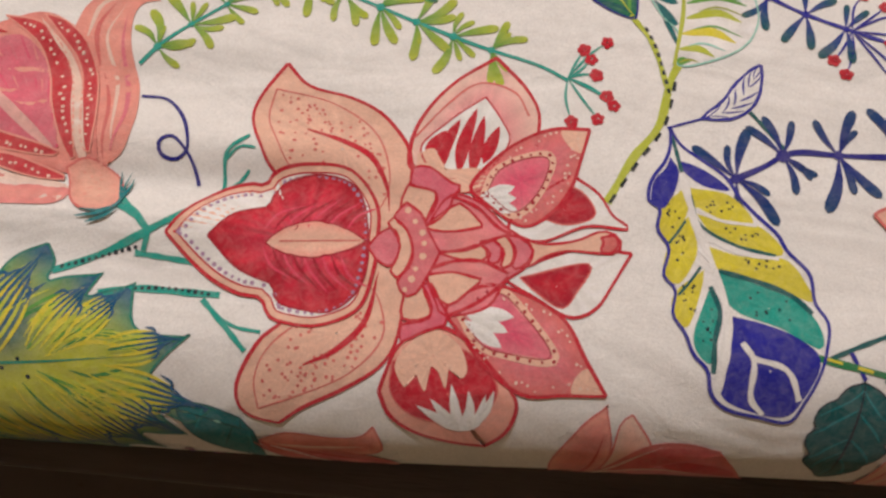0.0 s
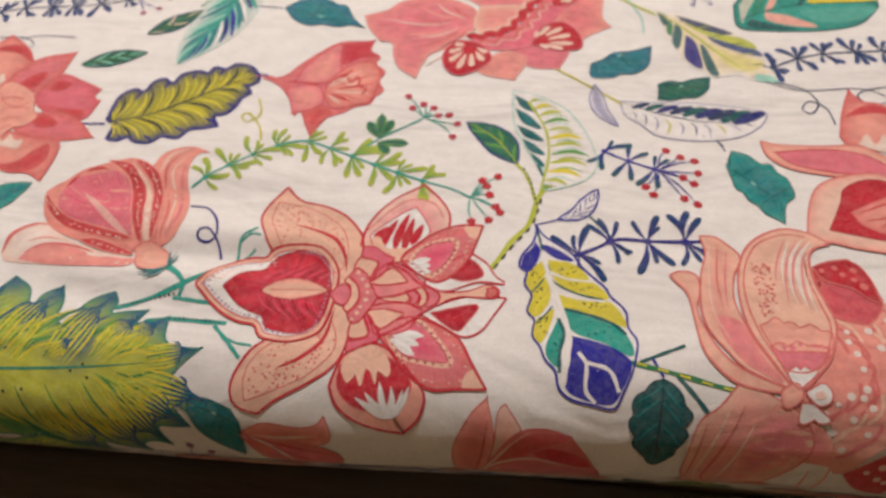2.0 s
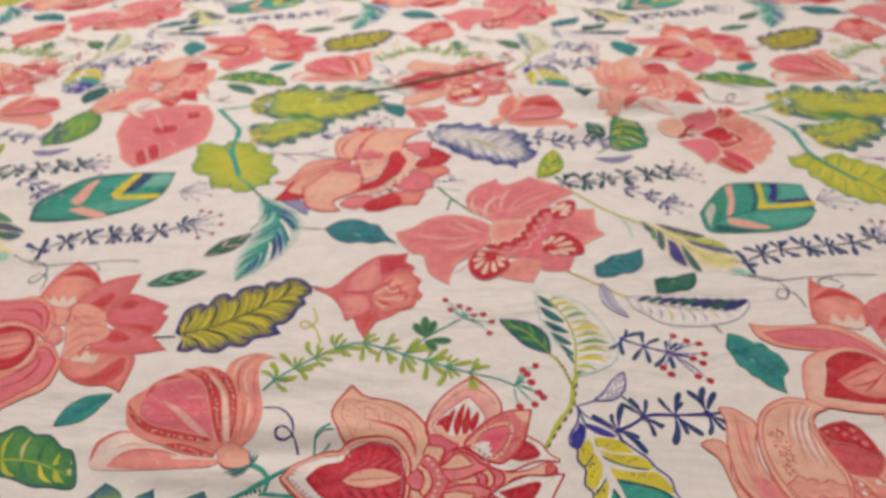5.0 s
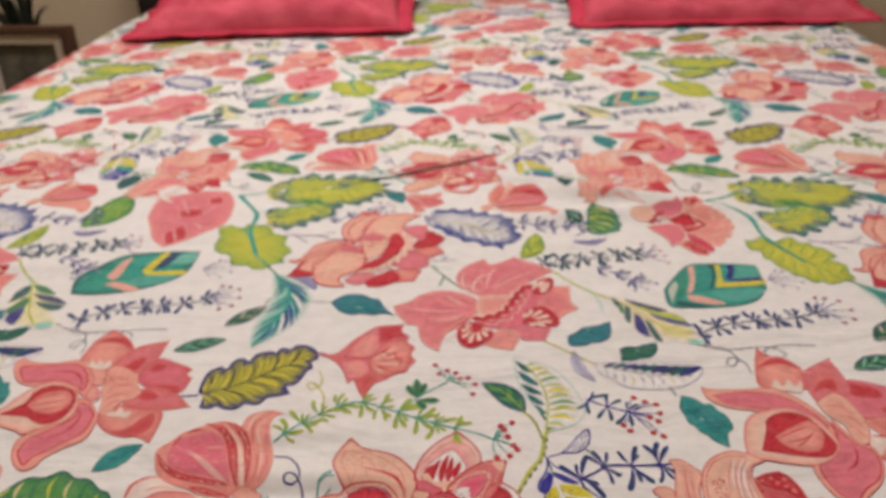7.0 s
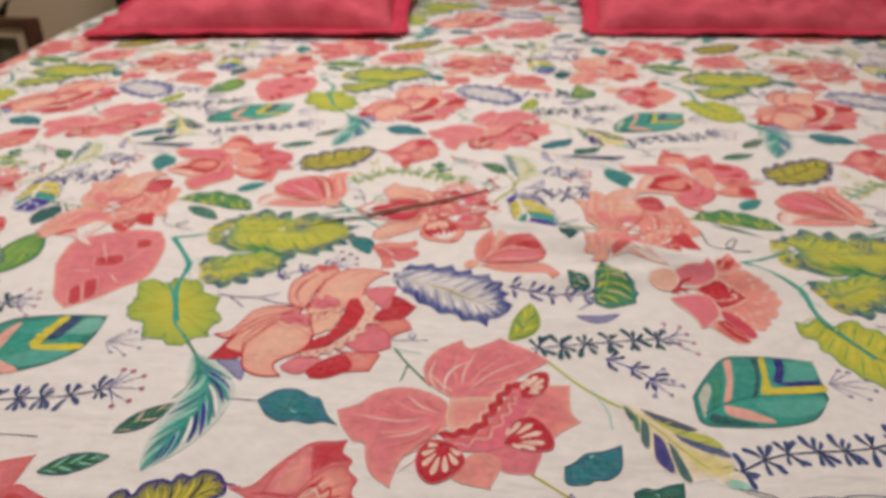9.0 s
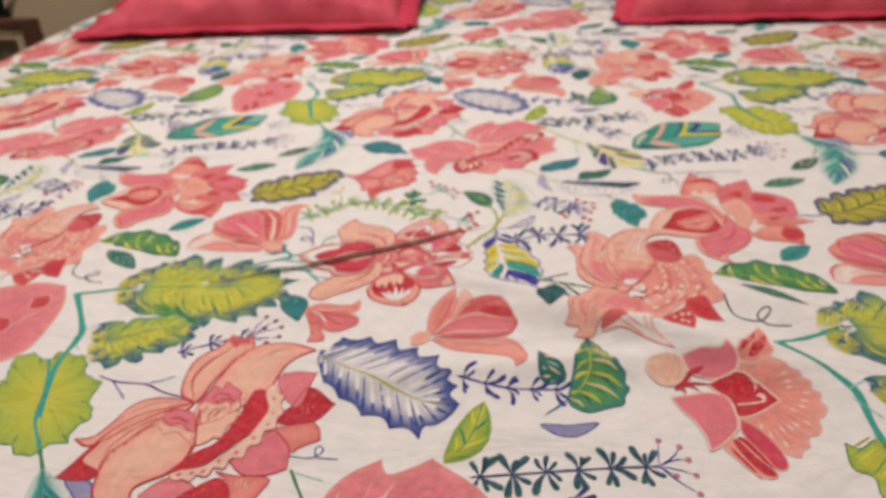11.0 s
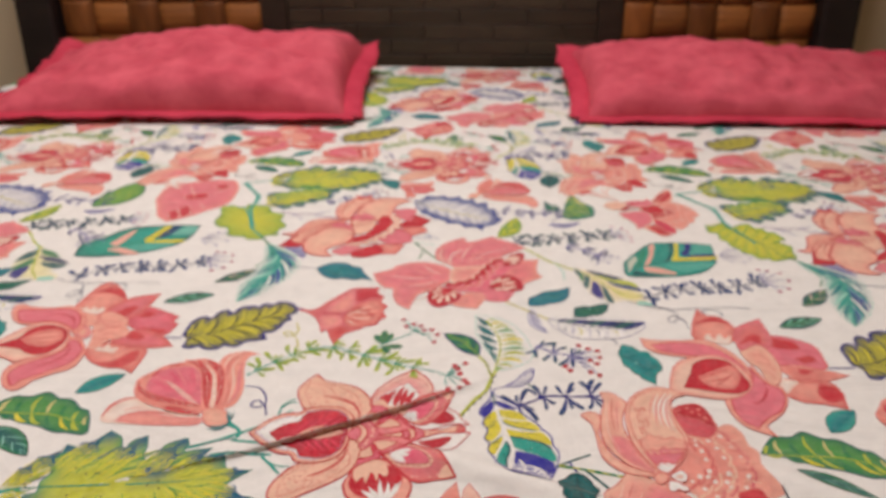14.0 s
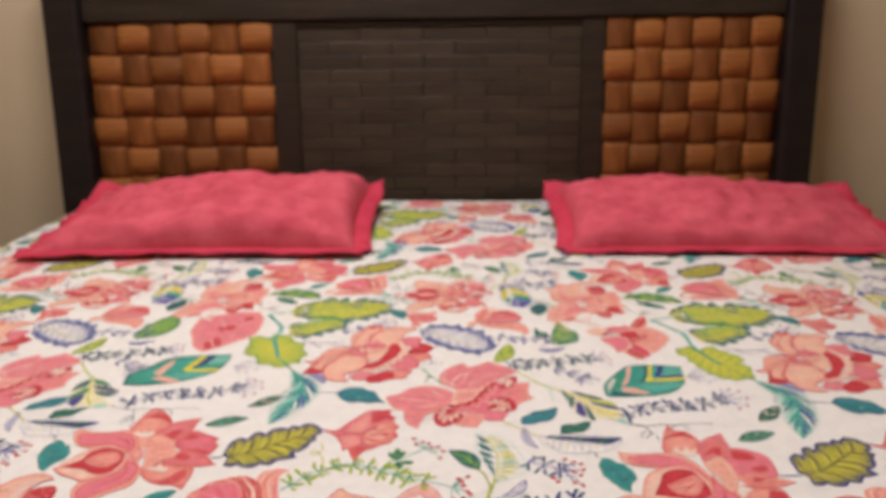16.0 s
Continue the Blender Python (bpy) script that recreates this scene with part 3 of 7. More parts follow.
        c = c * (1 + streak * np.random.uniform(-1, 1, (len(v), 1)))
        f = np.array([(t[0], t[1], t[2], -1) for t in faces], int)
        self.f.append(np.where(f < 0, -1, f + self.count))
        self.p.append(v)
        self.c.append(np.clip(c, 0, 0.9))
        self.o.append(np.full(len(v), 0.32 + 0.034 * lay))
        self.count += len(v)
        if edge is not None:
            self.line(q, lw, edge, lay + 2, raw=True)
        return q

    def hairs(self, root, ends, cols, lw, lay, bend=0.0, start=0.2, stop=0.94):
        """Brush strokes that fan out from a root line to a row of ends."""
        r = curve(root, len(ends)) if len(root) > 1 else np.repeat(np.array(root, float), len(ends), 0)
        for k, e in enumerate(ends):
            a, e = r[k], np.array(e, float)
            d = e - a
            m = (a + e) / 2 + np.array((-d[1], d[0])) * bend
            self.line([a + (m - a) * 2 * start * random.uniform(0.7, 1.2), m, a + d * stop * random.uniform(0.88, 1.0)], lw * random.uniform(0.7, 1.2), cols[k % len(cols)], lay, taper=True)

    def leaf(self, pts, w, mid, rim, edge=None, lw=0.8, ribs=None, n=7, vein=None, lay=1, vw=0.9, **kw):
        opts = {k: kw.pop(k) for k in ("slant", "fat", "reach", "lo", "hi", "sides") if k in kw}
        tip = kw.pop("tip", None)
        b = Blade(pts, w, **kw)
        self.fill(b, mid, rim, lay, tip)
        if ribs:
            self.ribs(b, ribs, n, lay + 1, **opts)
        if vein is not None:
            self.line(b.axis, vw, vein, lay + 2, taper=True)
        if edge is not None:
            self.rim(b, edge, lw, lay + 2)
        return b

    def whorls(self, pts, n, size, stem, leafcol, tipcol, lw=1.0, fan=(-70, -38, 38, 70), lo=0.06, hi=0.95, fat=0.19):
        """A twig with fans of small leaves along it."""
        p = curve(pts, 60)
        self.line(p, lw, stem, 1, raw=False)
        for k in range(n):
            i = int((lo + (hi - lo) * k / max(n - 1, 1)) * 58)
            d = p[i + 1] - p[i]
            a0 = math.atan2(d[1], d[0])
            for f in fan:
                a = a0 + radians(f + random.uniform(-11, 11))
                m = size * random.uniform(0.62, 1.15)
                e = p[i] + m * np.array((math.cos(a), math.sin(a)))
                b = Blade([p[i], (p[i] + e) / 2 + np.array((p[i] - e)[::-1] * (1, -1)) * random.uniform(-0.13, 0.13), e], m * fat * 0.56, at=0.8, full=1.1, tipped=0.4)
                u, v = np.meshgrid(1 - np.linspace(1, 0, 8) ** 1.5, np.array((-1, 0, 1.0)), indexing="ij")
                t = u[..., None]
                self.grid(b.at(u, v), leafcol * (1 - t) + tipcol * t, 2)
            self.dots([p[i]], lw * 1.1, stem, 3)

    def umbel(self, root, ends, stem, dot, r=2.5, lw=1.0):
        """Thin rays from one root, each with a small five-lobed flower."""
        for e in ends:
            m = (np.array(root) * 0.45 + np.array(e) * 0.55) + np.array((random.uniform(-2, 2), random.uniform(-2, 2)))
            self.line([root, m, e], lw, stem, 2, taper=True)
            for k in range(5):
                a = 2 * math.pi * k / 5 + e[0]
                self.dots([(e[0] + r * 0.62 * math.cos(a), e[1] + r * 0.62 * math.sin(a))], r * 0.55, dot, 3)



def inset(q, d):
    """A closed outline drawn in by d."""
    p = np.vstack([q[-1:], q, q[:1]])
    n = side_of(p)[1:-1]
    turn = np.sum(q[:, 0] * np.roll(q[:, 1], -1) - q[:, 1] * np.roll(q[:, 0], -1))
    return q + n * d * np.sign(turn)


MOTIFS = []


def art(name, label, column=None):
    """column: 0 or 1 for the even or odd columns of the print alone, 2 for all but the column west of the middle, 3 for that one alone."""
    a = Art(name, label)
    a.column = column
    MOTIFS.append(a)
    return a


# ---- the motifs of one repeat ----
def big_dotted_flower():
    a = art("printed_flower", "large coral flower with dotted petals printed on the sheet")
    # side petals behind
    for pts, mid, inner, stroke in (
            ([(-55.0, 368.0), (-63.0, 355.0), (-65.0, 344.0), (-59.0, 331.0), (-52.0, 321.0), (-26.0, 302.0), (-9.0, 301.0), (-1.0, 322.0), (-2.0, 330.0), (-5.0, 338.0), (-15.0, 349.0), (-28.0, 355.0), (-45.0, 359.0)], [(-28.0, 332.0)], [(-58.0, 357.0), (-59.0, 345.0), (-54.0, 335.0), (-44.0, 321.0), (-18.0, 307.0), (-9.0, 319.0), (-16.0, 340.0), (-34.0, 352.0)], [(-43.0, 340.0), (-29.0, 336.0), (-17.0, 330.0), (-10.0, 319.0), (-8.0, 309.0)]),) + (
            ([(-41.0, 227.0), (-50.0, 229.0), (-55.0, 234.0), (-55.0, 244.0), (-48.0, 258.0), (-41.0, 265.0), (-24.0, 285.0), (-10.0, 293.0), (-0.0, 283.0), (0.0, 264.0), (-5.0, 253.0), (-17.0, 244.0), (-32.0, 235.0)], [(-21.0, 263.0)], [(-48.0, 233.0), (-49.0, 246.0), (-42.0, 259.0), (-22.0, 275.0), (-11.0, 280.0), (-5.0, 264.0), (-15.0, 250.0), (-33.0, 240.0)], [(-32.0, 251.0), (-21.0, 257.0), (-12.0, 268.0), (-9.0, 286.0)]),):
        q = a.blob(pts, PEACH, PEACH * 0.98, 1, centre=mid[0], n=60)
        a.line(q, 1.3, RED, 4, raw=True)
        q = a.blob(inner, PEACH * 0.97, PEACH, 2, centre=mid[0], n=48)
        a.line(q, 0.6, CORAL, 4, raw=True)
        k = np.random.randint(0, len(q), 95)
        a.dots(np.array(mid[0]) + (q[k] - np.array(mid[0])) * np.random.uniform(0.15, 0.93, (95, 1)) ** 0.6, 0.62, CORAL, 5)
        a.line(stroke, 2.3, RED, 6, taper=True)
    q = a.blob([(27.0, 377.0), (12.0, 365.0), (0.0, 348.0), (-3.0, 335.0), (-0.0, 325.0), (20.0, 319.0), (40.0, 330.0), (45.0, 350.0), (40.0, 363.0)], ROSE * 1.05, PALE, 1, centre=[(21.0, 340.0)][0], n=50)
    a.line(q, 1.4, RED, 5, raw=True)
    a.line([(-2.0, 340.0), (9.0, 354.0), (21.0, 365.0), (35.0, 362.0), (41.0, 352.0)], 0.8, CORAL, 4)
    q = a.blob([(24.0, 359.0), (11.0, 348.0), (1.0, 336.0), (9.0, 325.0), (24.0, 326.0), (34.0, 340.0), (31.0, 349.0)], WHITE, WHITE, 2, n=40)
    a.line(q, 0.6, RED, 5, raw=True)
    for pts in ([(10.0, 344.0), (5.0, 336.0), (4.0, 332.0)], [(15.0, 349.0), (10.0, 337.0), (10.0, 328.0)], [(21.0, 354.0), (17.0, 339.0), (16.0, 326.0)], [(24.0, 351.0), (22.0, 337.0), (21.0, 326.0)], [(30.0, 347.0), (27.0, 338.0), (25.0, 331.0)]):
        a.leaf(pts, 2.6, RED, RED, at=0.6, lay=4)
    a.blob([(-0.0, 333.0), (6.0, 336.0), (11.0, 328.0), (24.0, 329.0), (26.0, 322.0), (14.0, 318.0), (2.0, 321.0)], PEACH, PEACH, 5)
    q = a.blob([(-5.0, 244.0), (-1.0, 235.0), (8.0, 228.0), (21.0, 224.0), (33.0, 223.0), (33.0, 223.0), (40.0, 231.0), (43.0, 242.0), (40.0, 249.0), (35.0, 254.0), (23.0, 265.0), (11.0, 268.0), (1.0, 261.0), (-3.0, 251.0)], APRICOT, APRICOT * 0.7 + PEACH * 0.3, 1, centre=[(20.0, 244.0)][0], n=72)
    a.line(q, 1.4, RED, 8, raw=True)
    q = a.blob([(-1.0, 255.0), (-1.0, 244.0), (6.0, 236.0), (16.0, 233.0), (24.0, 230.0), (24.0, 230.0), (31.0, 237.0), (36.0, 248.0), (29.0, 258.0), (16.0, 262.0)], RED, RED, 2, centre=[(19.0, 245.0)][0], n=50)
    a.line(q, 0.6, CORAL, 5, raw=True)
    for pts in ([(24.0, 230.0), (18.0, 234.0), (8.0, 240.0)], [(24.0, 230.0), (19.0, 236.0), (13.0, 243.0)], [(24.0, 230.0), (22.0, 239.0), (20.0, 249.0)], [(24.0, 230.0), (27.0, 239.0), (26.0, 247.0)], [(24.0, 230.0), (30.0, 236.0), (32.0, 246.0)], [(24.0, 230.0), (32.0, 239.0), (35.0, 248.0)]):
        a.leaf(pts, 2.0, WHITE, WHITE, at=0.3, lay=6)
    a.blob([(2.0, 259.0), (11.0, 267.0), (21.0, 263.0), (25.0, 255.0), (23.0, 251.0), (19.0, 255.0), (18.0, 247.0), (15.0, 253.0), (11.0, 254.0), (11.0, 245.0), (7.0, 252.0), (4.0, 252.0), (4.0, 246.0), (0.0, 253.0)], PEACH, PEACH, 7, centre=[(13.0, 258.0)][0], n=70)
    # right hand petals
    for pts, inner in (([(58.0, 329.0), (68.0, 322.0), (73.0, 314.0), (79.0, 309.0), (64.0, 309.0), (48.0, 302.0), (36.0, 305.0), (41.0, 316.0)], [(42.0, 313.0), (58.0, 324.0), (67.0, 314.0), (56.0, 309.0)]),
                       ([(80.0, 300.0), (62.0, 300.0), (44.0, 293.0), (35.0, 288.0), (47.0, 281.0), (59.0, 275.0), (68.0, 279.0), (74.0, 289.0)], [(41.0, 288.0), (65.0, 295.0), (61.0, 284.0), (56.0, 278.0), (47.0, 283.0)])):
        q = a.blob(pts, WHITE, WHITE, 2, n=44)
        a.line(q, 1.1, RED, 5, raw=True)
        q = a.blob(inner, RED, WINE, 4, n=32)
        a.line(q, 0.6, CORAL, 6, raw=True)
    for pts, inner, spot in (([(64.0, 348.0), (50.0, 347.0), (38.0, 341.0), (28.0, 332.0), (21.0, 321.0), (27.0, 315.0), (41.0, 307.0), (52.0, 314.0), (58.0, 324.0), (61.0, 335.0)], [(26.0, 319.0), (30.0, 329.0), (40.0, 335.0), (50.0, 336.0), (49.0, 326.0), (43.0, 315.0), (36.0, 311.0)], [(25.0, 316.0), (38.0, 318.0)]),
                             ([(73.0, 249.0), (65.0, 261.0), (57.0, 274.0), (43.0, 282.0), (29.0, 284.0), (16.0, 275.0), (23.0, 265.0), (32.0, 255.0), (45.0, 247.0), (58.0, 248.0)], [(21.0, 273.0), (33.0, 283.0), (44.0, 275.0), (55.0, 260.0), (38.0, 260.0), (28.0, 263.0)], [(23.0, 273.0), (38.0, 268.0)])):
        q = a.blob(pts, ROSE, CORAL, 5, n=56)
        a.line(q, 1.3, RED, 10, raw=True)
        tip = np.array(pts[0])
        mid = np.mean(np.array(pts), 0)
        a.blob([tip, tip + (np.array(pts[1]) - tip) * 0.75, mid + (tip - mid) * 0.62, tip + (np.array(pts[-1]) - tip) * 0.75], PEACH, PEACH, 7, n=24)
        k = np.random.randint(0, len(q), 40)
        a.dots(mid + (q[k] - mid) * np.random.uniform(0.72, 0.93, (40, 1)), 0.5, PALE, 8)
        q = a.blob(inner, PINK, ROSE, 7, n=44)
        a.line(q, 2.4, PEACH, 8, raw=True)
        a.dots(q[::2], 0.7, WINE, 10)
        m2 = np.mean(np.array(inner), 0)
        a.line(m2 + (q - m2) * 0.9, 0.5, WINE, 9, raw=True)
        for k in (-0.6, 0.0, 0.6):
            p0, p1 = np.array(spot[0]), np.array(spot[1])
            nrm = np.array((-(p1 - p0)[1], (p1 - p0)[0]))
            a.leaf([p0 + nrm * k * 0.2, p1 + nrm * k * 0.6], 2.4, WHITE, WHITE, lay=9, at=0.6)
    # interlaced bands of the centre
    band = ROSE * 0.55 + APRICOT * 0.45
    a.shape([(6, 304), (14, 317), (25, 315), (34, 307), (39, 304), (46, 299), (43, 292), (36, 286), (30, 276), (16, 272), (12, 277), (8, 286), (8, 292), (11, 295), (8, 299)], band, ROSE, 10, RED, 0.9)
    for pts, m, lay in (([(-2, 320), (9, 317), (6, 307), (1, 310), (-4, 312)], PEACH, 10), ([(1, 280), (7, 282), (11, 272), (1, 270)], PEACH, 10),
                        ([(-1, 327), (5, 328), (14, 322), (18, 321), (15, 317), (14, 312), (10, 307), (5, 304), (5, 304), (7, 310), (9, 317), (5, 319), (-1, 320)], ROSE * 0.6 + PINK * 0.4, 11), ([(1, 268), (9, 270), (11, 273), (7, 282), (10, 283), (13, 278), (17, 270), (9, 266), (1, 262)], ROSE * 0.6 + PINK * 0.4, 11),) + (
                        ([(5, 304), (5, 304), (14, 312), (18, 314), (23, 310), (27, 306), (27, 306), (20, 304), (12, 303)], PEACH, 12), ([(8, 286), (8, 286), (17, 288), (23, 287), (28, 286), (28, 286), (24, 282), (18, 276), (14, 277), (10, 281)], PEACH, 12),
                        ([(11, 295), (18, 296), (26, 299), (29, 296), (27, 293), (19, 293)], PEACH, 12), ([(26, 300), (31, 301), (34, 298), (33, 293), (29, 293), (30, 296)], ROSE, 13), ([(31, 301), (35, 303), (38, 299), (38, 293), (34, 291), (35, 297)], PEACH, 13),) + (([(35, 303), (40, 303), (45, 299), (43, 293), (38, 291), (39, 298)], ROSE, 13),
                        ([(38, 304), (48, 301), (60, 303), (68, 307), (73, 307), (76, 304), (75, 300), (69, 299), (57, 299), (49, 296), (44, 292), (45, 299)], PEACH, 14), ([(69, 305), (74, 306), (75, 302), (72, 299), (69, 300), (70, 303)], CORAL, 15),):
        a.shape(pts, m, m * 0.95, lay, RED, 1.0, streak=0.06)
    for pts in ([(14, 317), (24, 313), (32, 306), (37, 304)], [(11, 295), (22, 297), (30, 301), (37, 304)], [(10, 289), (17, 292), (27, 293), (37, 289)], [(17, 272), (26, 277), (33, 283), (37, 288)]):
        a.line(pts, 1.3, RED, 15)
    # crescents behind the lip
    for pts, m, lay in (([(-2, 313), (4, 309), (7, 303), (12, 295), (12, 295), (9, 287), (5, 279), (1, 278), (-2, 283), (2, 289), (2, 296), (-1, 303), (-6, 307)], ROSE * 0.7 + CORAL * 0.3, 16), ([(-6, 307), (-1, 303), (2, 296), (1, 289), (-2, 284), (-5, 287), (-3, 292), (-3, 298), (-8, 305)], PEACH, 17),
                        ([(-14, 295), (-11, 300), (-6, 303), (-3, 298), (-3, 292), (-5, 288), (-10, 290)], ROSE, 18)):
        a.shape(pts, m, m * 0.96, lay, RED, 0.9, streak=0.06)
    a.dots([(-1, 310), (2, 306), (5, 302), (6, 298), (6, 293), (4, 288), (3, 284), (1, 280)], 1.2, PEACH, 19)
    # heart-shaped lip
    out = [(-88.0, 294.0), (-79.0, 307.0), (-71.0, 314.0), (-62.0, 317.0), (-56.0, 317.0), (-52.0, 322.0), (-41.0, 325.0), (-24.0, 324.0), (-13.0, 312.0), (-11.0, 298.0), (-11.0, 285.0), (-15.0, 272.0), (-28.0, 265.0), (-40.0, 265.0), (-46.0, 267.0), (-50.0, 273.0), (-58.0, 274.0), (-68.0, 278.0), (-78.0, 285.0)]
    heart = [(-73.0, 294.0), (-65.0, 303.0), (-58.0, 306.0), (-53.0, 308.0), (-52.0, 314.0), (-47.0, 319.0), (-34.0, 322.0), (-20.0, 317.0), (-14.0, 298.0), (-14.0, 281.0), (-24.0, 270.0), (-37.0, 270.0), (-44.0, 272.0), (-47.0, 278.0), (-53.0, 280.0), (-62.0, 284.0)]
    mid = [(-38.0, 295.0)][0]
    q = a.blob(out, PEACH, PEACH, 13, centre=mid, n=72)
    a.line(q, 1.3, RED, 16, raw=True)
    q = a.blob(inset(q[:-1], 3.0), WHITE, WHITE, 14, centre=mid, smooth=False)
    a.line(q, 0.6, RED, 16, raw=True)
    q = inset(q[:-1], 1.6)
    a.dots(q, 0.8, LILAC * 0.7 + ROSE * 0.3, 17)
    q = a.blob(mid + (np.array(heart) - mid) * 0.985, RED * 0.65 + PINK * 0.35, RED, 16, centre=mid, n=60, streak=0.2)
    a.line(q, 0.8, WINE, 18, raw=True)
    for k in range(9):
        for s in (-1, 1):
            y0 = 4 + 2.2 * k
            p0 = mid + np.array((-14 + 3.6 * k, s * (3 + 0.2 * k)))
            a.line([p0, p0 + np.array((4, s * 7)), p0 + np.array((12, s * (15 - abs(k - 4))))], 1.1, WINE if k % 2 else RED * 0.5 + PINK * 0.6, 18, taper=True)
    b = a.leaf([(-51.0, 293.0), (-34.0, 296.0), (-15.0, 297.0)], 7, PEACH, APRICOT, WINE, 0.6, lay=19)
    a.line([(-46.0, 294.0), (-17.0, 297.0)], 0.6, CORAL, 22)


def tulip():
    a = art("printed_flower", "pink tulip-like flower printed on the sheet")
    a.shape([(-145, 378), (-143, 390), (-135, 396), (-124, 398), (-113, 394), (-113, 394), (-120, 392), (-122, 384), (-118, 367), (-113, 354), (-110, 339), (-111, 327), (-117, 321), (-124, 319), (-125, 337), (-133, 362), (-139, 373)], APRICOT, APRICOT * 0.8 + CORAL * 0.2, 1, None, soft=7)
    for pts, w, dye in (([(-138, 374), (-137, 390), (-126, 396)], 2.0, PALE), ([(-131, 362), (-135, 380), (-131, 392)], 2.2, CORAL), ([(-117, 329), (-122, 354), (-130, 375), (-127, 391)], 1.6, PALE), ([(-117, 325), (-115, 343), (-122, 368), (-125, 386)], 2.0, ROSE), ([(-120, 322), (-122, 343), (-130, 362)], 1.6, CORAL)):
        a.line(pts, w, dye, 3, taper=True)
    a.shape([(-210, 307), (-210, 307), (-210, 314), (-208, 323), (-203, 329), (-193, 332), (-183, 324), (-172, 319), (-155, 314), (-132, 311), (-131, 302), (-150, 300), (-175, 300), (-198, 301), (-206, 302)], PALE * 0.5 + WHITE * 0.5, PALE, 2, None, soft=4)
    a.shape([(-197, 303), (-194, 309), (-185, 313), (-170, 314), (-153, 310), (-132, 310), (-131, 302), (-150, 300), (-175, 300)], APRICOT, ROSE * 0.5 + APRICOT * 0.5, 4, None, soft=5)
    for pts, w, dye in (([(-209, 307), (-208, 320), (-201, 329), (-191, 330)], 3.2, CORAL), ([(-195, 308), (-185, 314), (-169, 315), (-149, 310)], 2.0, CORAL), ([(-196, 315), (-188, 319), (-178, 319)], 1.5, APRICOT)):
        a.line(pts, w, dye, 6, taper=True)
    a.shape([(-200, 341), (-203, 354), (-195, 365), (-189, 373), (-174, 380), (-160, 385), (-147, 380), (-134, 366), (-127, 346), (-122, 325), (-125, 318), (-135, 316), (-153, 318), (-171, 320), (-188, 327), (-197, 335)], APRICOT, CORAL * 0.6 + APRICOT * 0.4, 8, None, soft=6)
    q = a.shape([(-193, 348), (-193, 361), (-187, 368), (-175, 372), (-165, 373), (-155, 365), (-147, 351), (-140, 332), (-140, 323), (-160, 327), (-177, 333), (-188, 338)], PINK * 0.55 + ROSE * 0.45, ROSE, 11, None, soft=8)
    root = np.array([(-138, 323)][0], float)
    for k in range(2, len(q) - 2, 2):
        a.line([q[k], q[k] * 0.5 + root * 0.5], 1.1, (ROSE, PINK, APRICOT * 0.5 + ROSE * 0.5)[k // 2 % 3], 13, taper=True)
    a.shape([(-181, 355), (-167, 347), (-151, 335), (-139, 324), (-148, 328), (-162, 338)], PALE, PALE * 0.6 + ROSE * 0.4, 14, None, soft=3)
    for pts, w in (([(-186, 372), (-179, 375), (-172, 374)], 2.0), ([(-193, 358), (-191, 365), (-189, 369)], 1.8)):
        a.line(pts, w, RED, 14, taper=True)
    for pts in ([(-203, 353), (-203, 353), (-192, 342), (-180, 335), (-161, 330), (-145, 326), (-137, 323), (-144, 322), (-162, 324), (-179, 328), (-191, 335), (-198, 342)], [(-169, 320), (-160, 322), (-147, 319), (-133, 314), (-144, 313), (-159, 316)],
                [(-175, 382), (-160, 380), (-149, 371), (-143, 361), (-135, 341), (-131, 322), (-134, 323), (-141, 336), (-150, 356), (-156, 368), (-164, 375)], [(-159, 384), (-149, 381), (-138, 372), (-131, 358), (-125, 337), (-125, 324), (-128, 326), (-132, 341), (-139, 362), (-146, 371)]):
        q = a.shape(pts, RED, RED * 0.7 + CORAL * 0.3, 16, APRICOT, 0.7, soft=3)
        n = len(q) // 2
        mid = (q[:n] + q[::-1][:n]) / 2
        a.dots(mid[3:-2] + np.random.uniform(-0.9, 0.9, (max(len(mid) - 5, 0), 2)), 0.75, PALE, 19)
    a.shape([(-160, 382), (-150, 373), (-141, 363), (-131, 341), (-126, 321), (-129, 321), (-136, 341), (-143, 361), (-150, 370)], WHITE, PALE, 18, None, soft=3)
    a.shape([(-134, 318), (-126, 322), (-116, 318), (-111, 313), (-109, 302), (-120, 300), (-128, 306)], PEACH, APRICOT, 20, CORAL, 0.7)
    a.dots(np.array([(-122, 314)][0]) + np.random.uniform(-8, 8, (16, 2)), 0.6, APRICOT, 23)
    for pts in ([(-121, 300), (-113, 300), (-108, 304), (-110, 313), (-108, 318)], [(-122, 297), (-113, 299), (-107, 303)], [(-118, 295), (-111, 298), (-107, 302)], [(-108, 304), (-108, 310), (-107, 316)], [(-108, 305), (-112, 314), (-112, 318)]):
        a.line(pts, 1.4, SEA, 24, taper=True)
    a.line([(-109.0, 307.0), (-96.0, 296.0), (-96.0, 287.0)], 2.2, TEAL, 2)
    b = art("printed_tendril", "curled navy tendril printed on the sheet")
    b.line([(-111.0, 350.0), (-100.0, 349.0), (-91.0, 340.0), (-87.0, 329.0), (-91.0, 324.0), (-97.0, 325.0), (-98.0, 330.0), (-93.0, 332.0), (-86.0, 325.0), (-82.0, 315.0)], 1.3, NAVY, 2)


